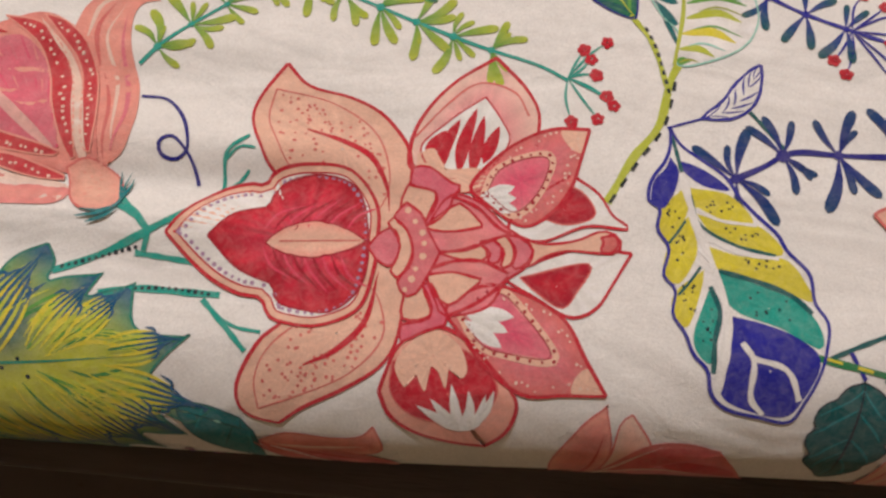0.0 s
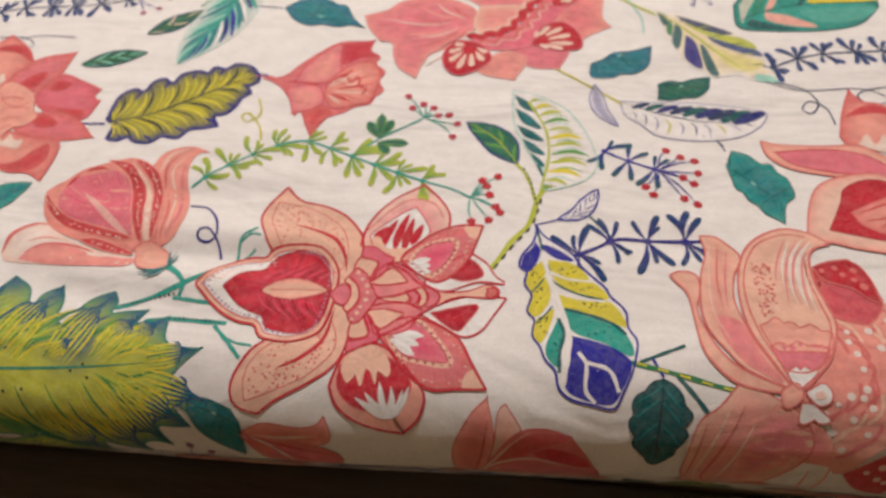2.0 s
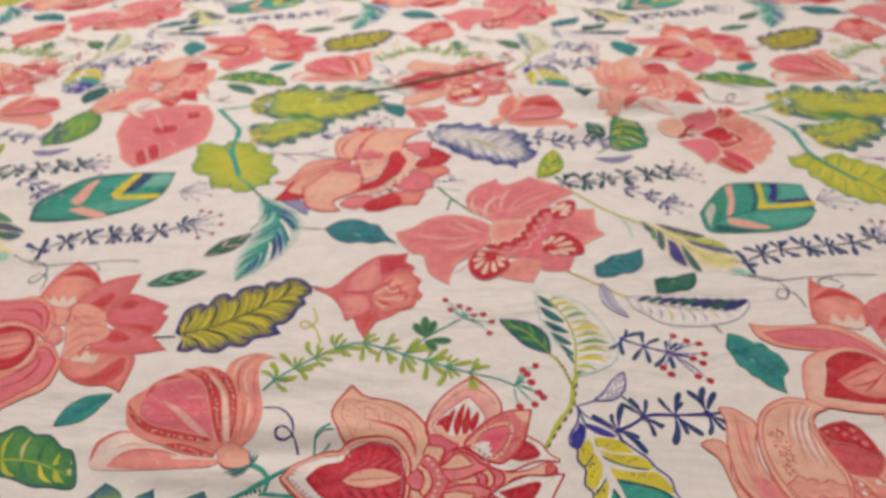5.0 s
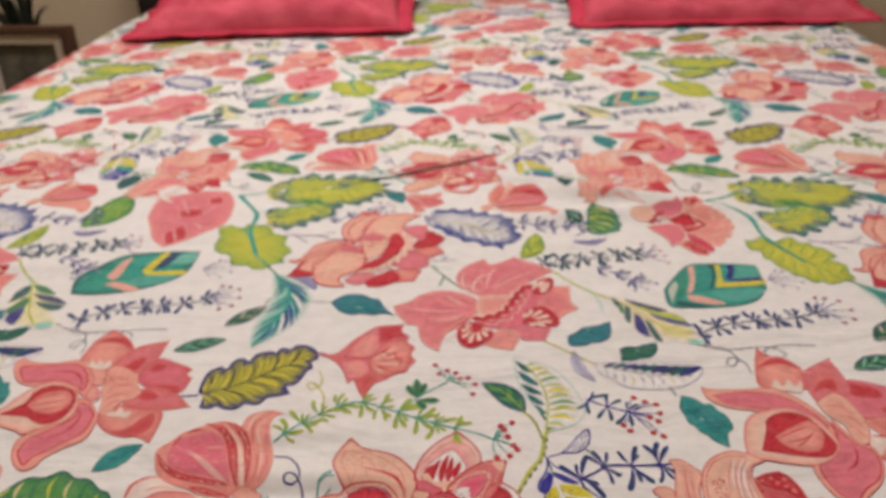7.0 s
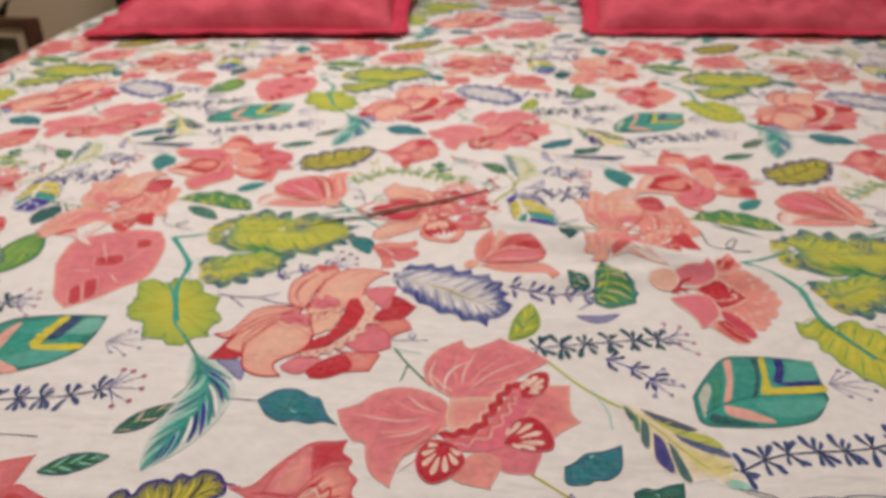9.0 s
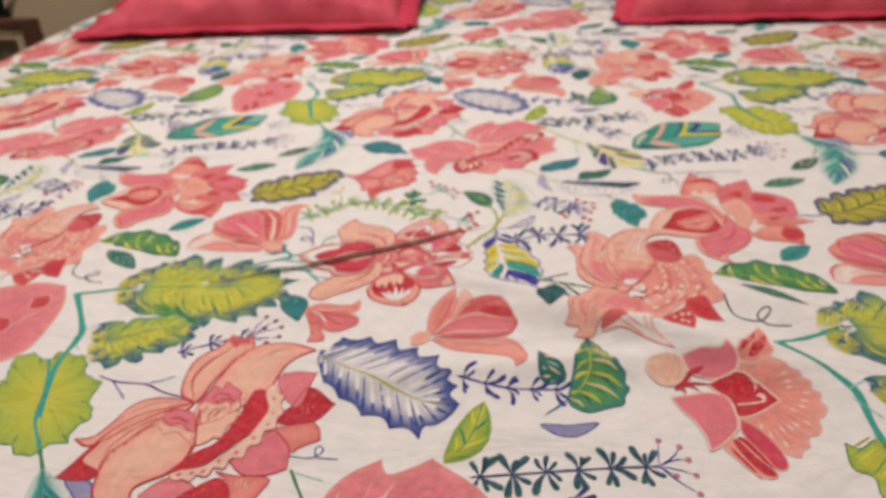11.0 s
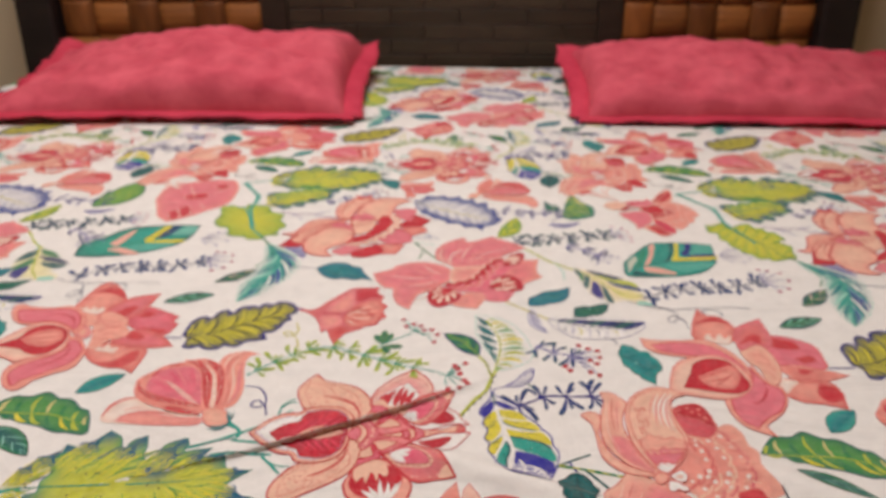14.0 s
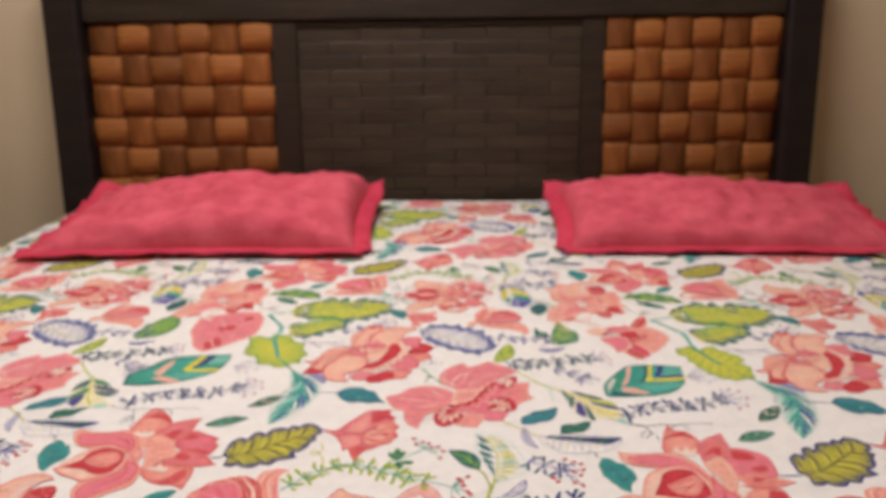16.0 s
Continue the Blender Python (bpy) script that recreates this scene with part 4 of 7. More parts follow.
def teal_stems():
    a = art("printed_stem", "branching teal stems printed on the sheet")
    for pts, w in (([(-128.0, 277.0), (-111.0, 285.0), (-95.0, 294.0), (-80.0, 304.0), (-71.0, 315.0)], 2.7), ([(-99.0, 286.0), (-86.0, 285.0), (-76.0, 284.0)], 2.1), ([(-109.0, 270.0), (-96.0, 273.0), (-79.0, 273.0), (-65.0, 273.0)], 2.6),
                   ([(-95.0, 294.0), (-100.0, 299.0), (-108.0, 303.0)], 2.0), ([(-71.0, 271.0), (-61.0, 262.0), (-53.0, 254.0)], 2.0), ([(-64.0, 265.0), (-57.0, 262.0), (-48.0, 261.0)], 1.2),
                   ([(-72.0, 313.0), (-72.0, 327.0), (-64.0, 335.0)], 1.4), ([(-72.0, 325.0), (-67.0, 330.0), (-61.0, 330.0)], 1.0), ([(-72.0, 313.0), (-66.0, 318.0), (-63.0, 322.0)], 1.2)):
        a.line(pts, w, TEAL, 1)
    for pts in ([(-125.0, 279.0), (-111.0, 284.0), (-99.0, 288.0)], [(-96.0, 273.0), (-84.0, 274.0), (-69.0, 273.0)]):
        for p in curve(pts, 12):
            a.dots([p], 0.8, DARK, 3)


def great_leaf():
    a = art("printed_leaf", "large yellow-green leaf with blue-tipped lobes printed on the sheet")
    gold, moss, deep = YELLOW * 0.40 + LIME * 0.48 + GREEN * 0.12, GREEN * 0.55 + TEAL * 0.25 + LIME * 0.2, SEA * 0.45 + NAVY * 0.55
    upper = [(-216, 240), (-214, 251), (-230, 262), (-230, 262), (-217, 266), (-218, 275), (-216, 276), (-216, 276), (-205, 272), (-198, 265), (-194, 264), (-197, 272), (-198, 283), (-193, 292), (-193, 292), (-182, 286), (-176, 274), (-172, 269), (-173, 278), (-171, 284), (-163, 288), (-163, 288), (-158, 277), (-156, 266), (-144, 261), (-141, 258), (-141, 258), (-145, 266), (-147, 274), (-143, 282), (-132, 287), (-132, 287), (-128, 280), (-129, 273), (-122, 275), (-110, 277), (-110, 277), (-113, 268), (-108, 270), (-97, 274), (-97, 274), (-94, 261), (-88, 257), (-74, 257), (-74, 257)]
    lower = [(-87, 240), (-65, 231), (-65, 231), (-75, 223), (-88, 232), (-77, 216), (-77, 216), (-86, 215), (-95, 214), (-89, 201), (-89, 201), (-99, 203), (-106, 199), (-103, 192), (-103, 192), (-118, 195), (-128, 198), (-127, 189), (-129, 184), (-129, 184), (-142, 193), (-151, 198), (-163, 201), (-169, 199), (-179, 198), (-195, 197), (-207, 204), (-207, 204), (-212, 207), (-221, 218), (-221, 218), (-220, 228), (-213, 231)]
    big = upper + lower
    small = [(-222, 181), (-222, 181), (-214, 185), (-202, 186), (-198, 181), (-197, 187), (-193, 192), (-183, 192), (-172, 197), (-159, 200), (-149, 196), (-134, 187), (-133, 180), (-133, 180), (-138, 177), (-142, 174), (-129, 172), (-129, 172), (-132, 166), (-138, 163), (-140, 159), (-146, 157), (-147, 150), (-147, 150), (-159, 150), (-164, 149), (-158, 142), (-160, 137), (-160, 137), (-168, 138), (-176, 142), (-175, 135), (-182, 128), (-182, 128), (-187, 133), (-190, 141), (-197, 138), (-197, 138), (-201, 148), (-201, 154), (-201, 158), (-215, 161), (-215, 161), (-209, 168), (-211, 174)]
    spine = [(-236, 233), (-200, 237), (-163, 240), (-127, 244), (-99, 248)]
    spine2 = [(-210, 160), (-193, 164), (-176, 174), (-158, 182), (-139, 186)]
    for body, rib, lay in ((big, spine, 1), (small, spine2, 6)):
        q = a.shape(body, gold, moss, lay, SEA * 0.55 + LEAF * 0.45, 0.9, soft=7.0, tips=deep, reach=13.0, streak=0.13)
        ends = q[2:-2:2]
        p = curve(rib, 120)
        # each stroke starts further back along the spine than the rim that it runs to
        for k, e in enumerate(ends):
            near = int(np.argmin(np.hypot(*(p - e).T)))
            r = p[max(near - 26 - (k * 7) % 9, 0)]
            d = e - r
            m = r + d * 0.5 + np.array((-d[1], d[0])) * (0.10 if np.cross(p[min(near + 1, 119)] - p[near - 1 if near else 0], d) > 0 else -0.10)
            dye = (GREEN, YELLOW, LEAF * 0.6 + GREEN * 0.4, LIME * 1.15)[k % 4]
            a.line([r + (m - r) * (0.3 + 0.3 * (k % 3)), m, r + d * 0.85], 1.5, dye, lay + 2, taper=True)
            if k % 7 == 0:
                a.line([r + d * (0.56 + 0.06 * (k % 4)), r + d * 0.84, r + d * 0.98], 1.8, (deep, SEA, LEAF)[k % 3], lay + 3, taper=True)
        # rays that run out into each pointed lobe
        for k in range(1, len(body)):
            if body[k] != body[k - 1]:
                continue
            top = np.array(body[k], float)
            near = int(np.argmin(np.hypot(*(p - top).T)))
            d = p[max(near - 24, 0)] - top
            d = d / np.hypot(*d)
            n = np.array((-d[1], d[0]))
            f = float(np.clip(np.hypot(*(p[near] - top)) / 42, 0.3, 1))
            for o in (-9, -6, -3, 0, 3, 6, 9):
                x = o * f
                a.line([top + d * f * (3 + abs(o) * 1.5) + n * x * 0.35, top + d * f * 17 + n * x * 0.8, top + d * f * (31 - abs(o)) + n * x], 1.3 * f ** 0.5, deep, lay + 4, taper=True)
                a.line([top + d * f * 16 + n * (x + 1.5 * f) * 0.7, top + d * f * 28 + n * (x + 1.5 * f), top + d * f * 46 + n * (x + 1.5 * f) * 0.8], 1.5 * f ** 0.5, YELLOW if o % 2 else LIME * 1.1, lay + 3, taper=True)
        a.line(rib, 1.5, TEAL * 0.5 + LEAF * 0.5, lay + 4, taper=True)
        i = np.random.randint(10, 100, 16)
        a.dots(p[i] + np.random.uniform(-16, 16, (16, 2)), 0.9, DARK, lay + 4)
    # the fold between the two blades
    a.line([(-201, 213), (-184, 205), (-172, 196), (-165, 202), (-173, 214)], 1.2, LEAF, 8, taper=True)
    a.shape([(-171, 214), (-161, 206), (-153, 199), (-141, 193), (-135, 188), (-142, 188), (-150, 194), (-161, 199)], SEA, LEAF, 9, soft=4)
    a.shape([(-193, 213), (-181, 211), (-170, 208), (-166, 201), (-173, 199), (-182, 205)], LEAF, GREEN, 5, soft=5)
    s = art("printed_stem", "thick teal branch printed on the sheet")
    s.line([(-269, 795), (-238, 753), (-231, 737), (-228, 699), (-207, 648)], 5.0, TEAL, 2)
    s.line([(-223, 808), (-247, 801), (-272, 794)], 3.2, TEAL, 1)
    s.line([(-235, 745), (-223, 754)], 1.2, AQUA, 2)
    s.line([(-236, 737), (-222, 722)], 1.2, AQUA, 2)
    s.line([(-187, 621), (-170, 599), (-160, 574)], 2.6, LEAF, 1)
    s.line([(-165, 583), (-165, 564), (-171, 550)], 1.6, LEAF, 1)
    s.line([(-170, 599), (-151, 599)], 1.2, PINE, 1)


def rosette_leaf():
    a = art("printed_leaf", "rounded yellow leaf with toothed rim printed on the sheet", 0)
    q = [(-186, 620), (-205, 617), (-231, 631), (-239, 645), (-263, 662), (-258, 679), (-268, 699), (-256, 715), (-238, 707), (-232, 721), (-206, 707), (-194, 692), (-179, 683), (-177, 664), (-165, 647), (-176, 640), (-174, 628)]
    p = curve(np.vstack([q, q[:1]]), 60)
    m = p.mean(0)
    p = m + (p - m) * (1 + 0.07 * np.sin(np.arange(60) * 1.05) + 0.035 * np.sin(np.arange(60) * 2.6))[:, None]
    r = a.blob(p[:-1], YELLOW * 0.45 + LIME * 0.55, LIME * 0.6 + GREEN * 0.4, 1, smooth=False)
    a.line(r, 1.0, LEAF, 3, raw=True)
    for k in range(0, 59, 4):
        a.line([m + (p[k] - m) * 0.25, m + (p[k] - m) * 0.95], 1.0, OLIVE * 1.25 if k % 8 else LIME * 0.8, 2, taper=True)
        a.line([m + (p[k] - m) * 0.8, p[k]], 1.2, LEAF, 3, taper=True)
    a.line([(-187, 621), (-209, 648), (-222, 679), (-239, 709)], 2.4, TEAL, 4)


def olive_leaf():
    a = art("printed_leaf", "olive leaf with navy toothed rim printed on the sheet")
    q = a.shape([(-193, 419), (-193, 419), (-194, 433), (-193, 444), (-185, 451), (-178, 448), (-175, 459), (-168, 463), (-161, 458), (-157, 468), (-146, 472), (-139, 470), (-136, 477), (-127, 475), (-122, 481), (-110, 479), (-102, 470), (-100, 463), (-100, 463), (-106, 457), (-102, 451), (-107, 446), (-109, 437), (-114, 429), (-121, 427), (-116, 418), (-116, 418), (-124, 415), (-133, 413), (-138, 405), (-144, 405), (-150, 406), (-153, 402), (-157, 399), (-167, 400), (-172, 404), (-178, 400), (-186, 401), (-186, 401), (-186, 408), (-185, 414)], OLIVE * 0.9, SLATE * 0.6 + NAVY * 0.4, 1, NAVY, 2.0, soft=5.0)
    rib = [(-189, 417), (-165, 426), (-142, 442), (-125, 455), (-106, 468)]
    p = curve(rib, 100)
    for k, e in enumerate(q[2:-2:2]):
        near = int(np.argmin(np.hypot(*(p - e).T)))
        r = p[max(near - 16, 0)]
        side = 0.1 if np.cross(p[min(near + 1, 99)] - p[max(near - 1, 0)], e - r) > 0 else -0.1
        d = e - r
        m = r + d * 0.5 - np.array((-d[1], d[0])) * side
        a.line([r, m, r + d * 0.86], 2.0 if k % 3 else 1.3, (DARK, YELLOW * 0.9, OLIVE * 1.25, YELLOW)[k % 4], 3, taper=True)
        if k % 4 == 2:
            a.line([r + d * 0.7, r + d * 0.98], 2.0, NAVY, 4, taper=True)
    a.line(rib, 1.6, DARK, 5, taper=True)
    a.line([(-215, 414), (-193, 415)], 1.8, NAVY, 1)
    a.line([(-106, 472), (-95, 470)], 1.2, NAVY, 1)


def feather_blue_yellow():
    a = art("printed_leaf", "feather-shaped leaf in yellow, teal and indigo printed on the sheet")
    q = a.blob([(94.0, 351.0), (98.0, 344.0), (106.0, 338.0), (114.0, 332.0), (118.0, 325.0), (124.0, 318.0), (131.0, 311.0), (134.0, 305.0), (141.0, 297.0), (142.0, 287.0), (146.0, 280.0), (145.0, 271.0), (143.0, 263.0), (139.0, 253.0), (135.0, 245.0), (125.0, 246.0), (114.0, 248.0), (108.0, 253.0), (106.0, 261.0), (101.0, 266.0), (98.0, 273.0), (94.0, 279.0), (95.0, 288.0), (91.0, 293.0), (93.0, 303.0), (89.0, 310.0), (90.0, 318.0), (86.0, 321.0), (87.0, 329.0), (92.0, 337.0), (94.0, 344.0)], WHITE, WHITE, 1, n=110, centre=[(114.0, 291.0)][0])
    a.line(q, 1.2, INDIGO, 9, raw=True)
    for pts, col in (([(94.0, 339.0), (97.0, 333.0), (95.0, 324.0), (91.0, 318.0), (87.0, 321.0), (88.0, 329.0), (92.0, 334.0)], INDIGO), ([(96.0, 338.0), (103.0, 336.0), (110.0, 332.0), (115.0, 327.0), (106.0, 328.0), (99.0, 333.0)], INDIGO),
                     ([(101.0, 327.0), (115.0, 325.0), (123.0, 315.0), (113.0, 315.0), (103.0, 319.0)], YELLOW), ([(103.0, 317.0), (114.0, 314.0), (124.0, 314.0), (132.0, 307.0), (131.0, 303.0), (118.0, 305.0), (108.0, 310.0)], YELLOW),
                     ([(106.0, 305.0), (118.0, 302.0), (133.0, 302.0), (140.0, 293.0), (141.0, 287.0), (126.0, 293.0), (111.0, 296.0), (107.0, 300.0)], YELLOW), ([(98.0, 326.0), (100.0, 318.0), (93.0, 305.0), (89.0, 310.0), (90.0, 318.0)], YELLOW),
                     ([(100.0, 316.0), (103.0, 305.0), (101.0, 297.0), (96.0, 290.0), (91.0, 294.0), (93.0, 304.0)], YELLOW),) + (([(105.0, 296.0), (104.0, 289.0), (99.0, 275.0), (94.0, 279.0), (95.0, 287.0)], YELLOW),
                     ([(110.0, 296.0), (123.0, 292.0), (136.0, 287.0), (143.0, 279.0), (143.0, 271.0), (130.0, 277.0), (117.0, 281.0), (111.0, 287.0)], TEAL), ([(107.0, 290.0), (110.0, 281.0), (108.0, 271.0), (107.0, 263.0), (102.0, 267.0), (101.0, 273.0), (104.0, 282.0)], TEAL),
                     ([(114.0, 280.0), (125.0, 278.0), (136.0, 274.0), (143.0, 267.0), (138.0, 253.0), (134.0, 247.0), (125.0, 247.0), (112.0, 252.0), (111.0, 263.0)], INDIGO),):
        q = a.blob(pts, col, col * 0.96, 3)
        if col is not INDIGO:
            m, spread = q.mean(0), (q.max(0) - q.min(0)) * 0.22
            a.dots(m + np.random.uniform(-1, 1, (9, 2)) * spread, 0.5, DARK, 5)
    for pts, w, col in (([(110.0, 296.0), (123.0, 293.0), (134.0, 289.0), (141.0, 283.0)], 1.8, PINE), ([(107.0, 290.0), (110.0, 281.0), (108.0, 271.0), (108.0, 260.0)], 1.8, PINE), ([(101.0, 324.0), (104.0, 313.0), (116.0, 306.0), (130.0, 303.0)], 1.2, PINE),
                        ([(99.0, 314.0), (96.0, 309.0), (93.0, 305.0)], 0.9, PINE), ([(104.0, 297.0), (100.0, 291.0), (96.0, 286.0)], 1.0, PINE), ([(94.0, 350.0), (96.0, 342.0), (98.0, 333.0)], 1.4, PINE),
                        ([(103.0, 319.0), (111.0, 315.0), (124.0, 314.0)], 1.2, WHITE), ([(105.0, 308.0), (118.0, 303.0), (131.0, 302.0)], 1.4, WHITE), ([(117.0, 271.0), (121.0, 265.0), (121.0, 253.0), (126.0, 247.0)], 1.9, WHITE),
                        ([(121.0, 266.0), (132.0, 263.0), (137.0, 253.0)], 1.9, WHITE), ([(98.0, 330.0), (103.0, 313.0), (109.0, 295.0), (113.0, 280.0)], 2.2, WHITE), ([(113.0, 280.0), (112.0, 268.0), (110.0, 254.0)], 2.4, WHITE)):
        a.line(pts, w, col, 6 if col is PINE else 7)
    a.line([(93.0, 351.0), (109.0, 357.0)], 0.9, INDIGO, 2)
    b = art("printed_leaf", "small white leaf outlined in indigo printed on the sheet")
    b.leaf([(106.0, 356.0), (119.0, 363.0), (129.0, 381.0)], 5, WHITE, WHITE, INDIGO, 1.2, ribs=[INDIGO], n=6, fat=0.2, at=0.55, slant=0.2)
    s = art("printed_sprig", "navy twig with small pointed leaves printed on the sheet")
    s.whorls([(114.0, 330.0), (127.0, 337.0), (139.0, 344.0), (157.0, 344.0), (178.0, 345.0), (190.0, 347.0)], 4, 21, NAVY, NAVY, NAVY * 0.5 + PINE * 0.5, 2.2, fan=(-105, -75, -48, 55, 80, 112), fat=0.17, hi=0.84)
    s.line([(124.0, 360.0), (136.0, 345.0)], 1.4, PINE, 1)


def pale_lotus():
    a = art("printed_flower", "large peach lotus with scalloped bands printed on the sheet")
    # right half: frilled fan and dark petals
    a.shape([(223, 328), (240, 322), (260, 308), (278, 315), (286, 305), (287, 292), (292, 285), (288, 269), (290, 260), (295, 250), (296, 243), (296, 243), (286, 241), (275, 248), (260, 237), (245, 220), (239, 225), (236, 245), (225, 246), (211, 260), (213, 284)], CORAL * 0.35 + APRICOT * 0.65, APRICOT * 0.7 + PEACH * 0.3, 1, CORAL * 0.5 + PALE * 0.5, 0.8, soft=9)
    hub = np.array([(221, 271)][0], float)
    for reach, dye in ((0.50, CORAL), (0.68, PEACH), (0.86, CORAL * 0.6 + ROSE * 0.4)):
        for k, e in enumerate([(246, 319), (264, 307), (281, 309), (287, 294), (290, 276), (291, 254), (287, 244), (274, 245), (260, 235), (247, 224)]):
            d = np.array(e) - hub
            n = np.array((-d[1], d[0])) / np.hypot(*d)
            p = hub + d * reach
            a.line([p + n * 8 - d * 0.05, p, p - n * 8 - d * 0.05], 1.8, dye, 3)
            a.dots([p - d * 0.07], 1.8, PALE * 0.5 + WHITE * 0.5, 5)
    for k, e in enumerate([(276, 306), (283, 299), (283, 285), (285, 270), (284, 261), (287, 251)]):
        d = np.array(e) - hub
        a.line([hub + d * 0.78, hub + d * 0.98], 1.1, PEACH if k % 2 else CORAL, 4, taper=True)
    for pts, m in (([(218, 326), (229, 335), (237, 333), (242, 321), (233, 314), (223, 317)], RED * 0.8 + CORAL * 0.2), ([(238, 321), (248, 331), (259, 335), (259, 335), (265, 323), (269, 312), (260, 299), (251, 299), (242, 303)], RED * 0.6 + ROSE * 0.4),
                   ([(267, 246), (281, 248), (287, 235), (293, 220), (293, 220), (281, 221), (272, 226), (265, 234)], RED), ([(246, 220), (258, 230), (267, 236), (272, 223), (269, 204), (269, 204), (258, 207), (251, 213)], RED * 0.8 + CORAL * 0.2)):
        a.shape(pts, m, m * 0.8 + CORAL * 0.2, 6, CORAL, 0.8, soft=5)
    a.dots([(224, 325), (229, 326), (235, 324), (230, 320), (256, 222), (262, 226), (267, 227), (262, 218), (266, 216)], 1.7, PALE, 9)
    # lower petals
    a.shape([(194, 263), (206, 258), (223, 248), (228, 230), (206, 202), (199, 200), (195, 196), (191, 187), (178, 189), (178, 189), (182, 195), (175, 197), (170, 199), (170, 199), (173, 207), (171, 215), (175, 241), (184, 250)], APRICOT * 0.7 + ROSE * 0.3, PEACH, 10, CORAL, 0.9, soft=8)
    a.shape([(210, 254), (225, 247), (234, 242), (240, 225), (225, 225), (212, 218), (198, 207), (196, 234)], ROSE, APRICOT, 11, None, soft=6)
    a.shape([(226, 229), (239, 223), (235, 193), (241, 183), (250, 173), (250, 173), (238, 178), (225, 186), (212, 192), (198, 190), (205, 198)], WHITE, PALE * 0.5 + WHITE * 0.5, 9, APRICOT, 0.9, soft=3)
    a.shape([(198, 200), (207, 207), (218, 203), (210, 196), (198, 192)], RED * 0.6 + CORAL * 0.4, CORAL, 12, None, soft=5)
    for pts, w, dye in (([(190, 252), (178, 216), (179, 204), (175, 198)], 1.4, PALE), ([(196, 252), (182, 212), (186, 201), (183, 191)], 1.4, CORAL), ([(179, 242), (174, 209), (178, 204)], 1.0, CORAL), ([(201, 244), (188, 205), (191, 195)], 1.3, PALE),
                        ([(215, 202), (221, 195), (231, 188)], 1.4, APRICOT), ([(210, 197), (219, 192), (231, 183)], 1.4, APRICOT), ([(230, 221), (230, 193), (238, 184)], 1.2, APRICOT)):
        a.line(pts, w, dye, 14, taper=True)
    # left petals, one inside the other
    a.shape([(165, 321), (165, 321), (170, 324), (178, 323), (180, 314), (177, 300), (181, 286), (188, 274), (198, 267), (216, 260), (207, 259), (192, 262), (182, 270), (177, 279), (175, 295), (173, 310), (168, 317)], PEACH, APRICOT * 0.5 + PEACH * 0.5, 17, CORAL, 1.0, soft=4)
    a.shape([(183, 349), (183, 349), (191, 349), (198, 343), (203, 335), (198, 323), (196, 308), (199, 295), (204, 281), (212, 268), (217, 261), (198, 268), (189, 277), (181, 290), (179, 303), (181, 322), (185, 338)], APRICOT, PEACH, 19, CORAL, 1.1, soft=6)
    a.shape([(185, 298), (192, 297), (198, 294), (205, 276), (214, 263), (206, 266), (197, 271), (189, 282)], ROSE, ROSE * 0.5 + APRICOT * 0.5, 21, None, soft=7)
    for pts, w, dye in (([(188, 346), (185, 322), (185, 300), (192, 281)], 0.9, PALE), ([(192, 343), (189, 321), (190, 301)], 1.0, CORAL), ([(196, 339), (193, 319), (192, 301)], 0.9, ROSE)):
        a.line(pts, w, dye, 22, taper=True)
    q = a.shape([(218, 260), (210, 272), (202, 288), (199, 305), (200, 323), (205, 339), (214, 350), (228, 357), (241, 355), (251, 348), (251, 348), (242, 344), (238, 336), (238, 322), (241, 308), (243, 296), (237, 278), (229, 268), (224, 262)], PEACH, PEACH * 0.8 + APRICOT * 0.2, 22, CORAL, 1.2, soft=6)
    a.line([(218, 262), (211, 276), (205, 291), (202, 308), (203, 324), (208, 338), (215, 347), (228, 353), (239, 352)], 0.9, CORAL, 25)
    a.line([(236, 338), (235, 324), (238, 308), (240, 295), (235, 279), (227, 268)], 0.9, CORAL, 25)
    for pts, dye in (([(206, 293), (210, 295), (215, 299), (218, 295), (222, 297), (225, 293), (231, 296), (235, 292), (240, 292), (237, 281), (226, 280), (214, 279), (210, 282)], APRICOT * 0.7 + PEACH * 0.3), ([(209, 281), (214, 284), (218, 282), (223, 286), (226, 283), (232, 284), (237, 281), (232, 273), (223, 269), (215, 270), (212, 275)], ROSE)):
        a.shape(pts, dye, dye, 24, CORAL, 0.8)
    for pts, w in (([(237, 350), (229, 337), (226, 318), (227, 308)], 2.0), ([(241, 349), (233, 337), (230, 320), (232, 304)], 2.6), ([(230, 349), (224, 333), (222, 318)], 1.4), ([(242, 347), (236, 336), (234, 315), (236, 301)], 1.2)):
        a.line(pts, w, WHITE * 0.6 + PALE * 0.4, 25, taper=True)
    for pts in ([(234, 350), (226, 333), (223, 314), (223, 303)], [(239, 349), (230, 335), (227, 318), (229, 306)], [(241, 345), (234, 334), (232, 316), (233, 301)], [(228, 350), (221, 333), (218, 317)]):
        a.line(pts, 1.0, ROSE * 0.7 + APRICOT * 0.3, 26, taper=True)
    spots = np.array([(208, 332), (217, 299)], float)
    a.dots(np.random.uniform(spots.min(0), spots.max(0), (70, 2)), 0.7, CORAL, 26)
    # white hearts round the hub
    for pts in ([(215, 268), (219, 272), (221, 270), (224, 273), (226, 270), (230, 272), (228, 268), (224, 264), (220, 261), (217, 264)], [(223, 260), (231, 265), (235, 261), (234, 256), (229, 254), (225, 257)], [(221, 255), (226, 255), (230, 252), (235, 248), (230, 246), (227, 248), (223, 245), (220, 247)]):
        a.shape(pts, WHITE, WHITE, 26, CORAL, 0.8)
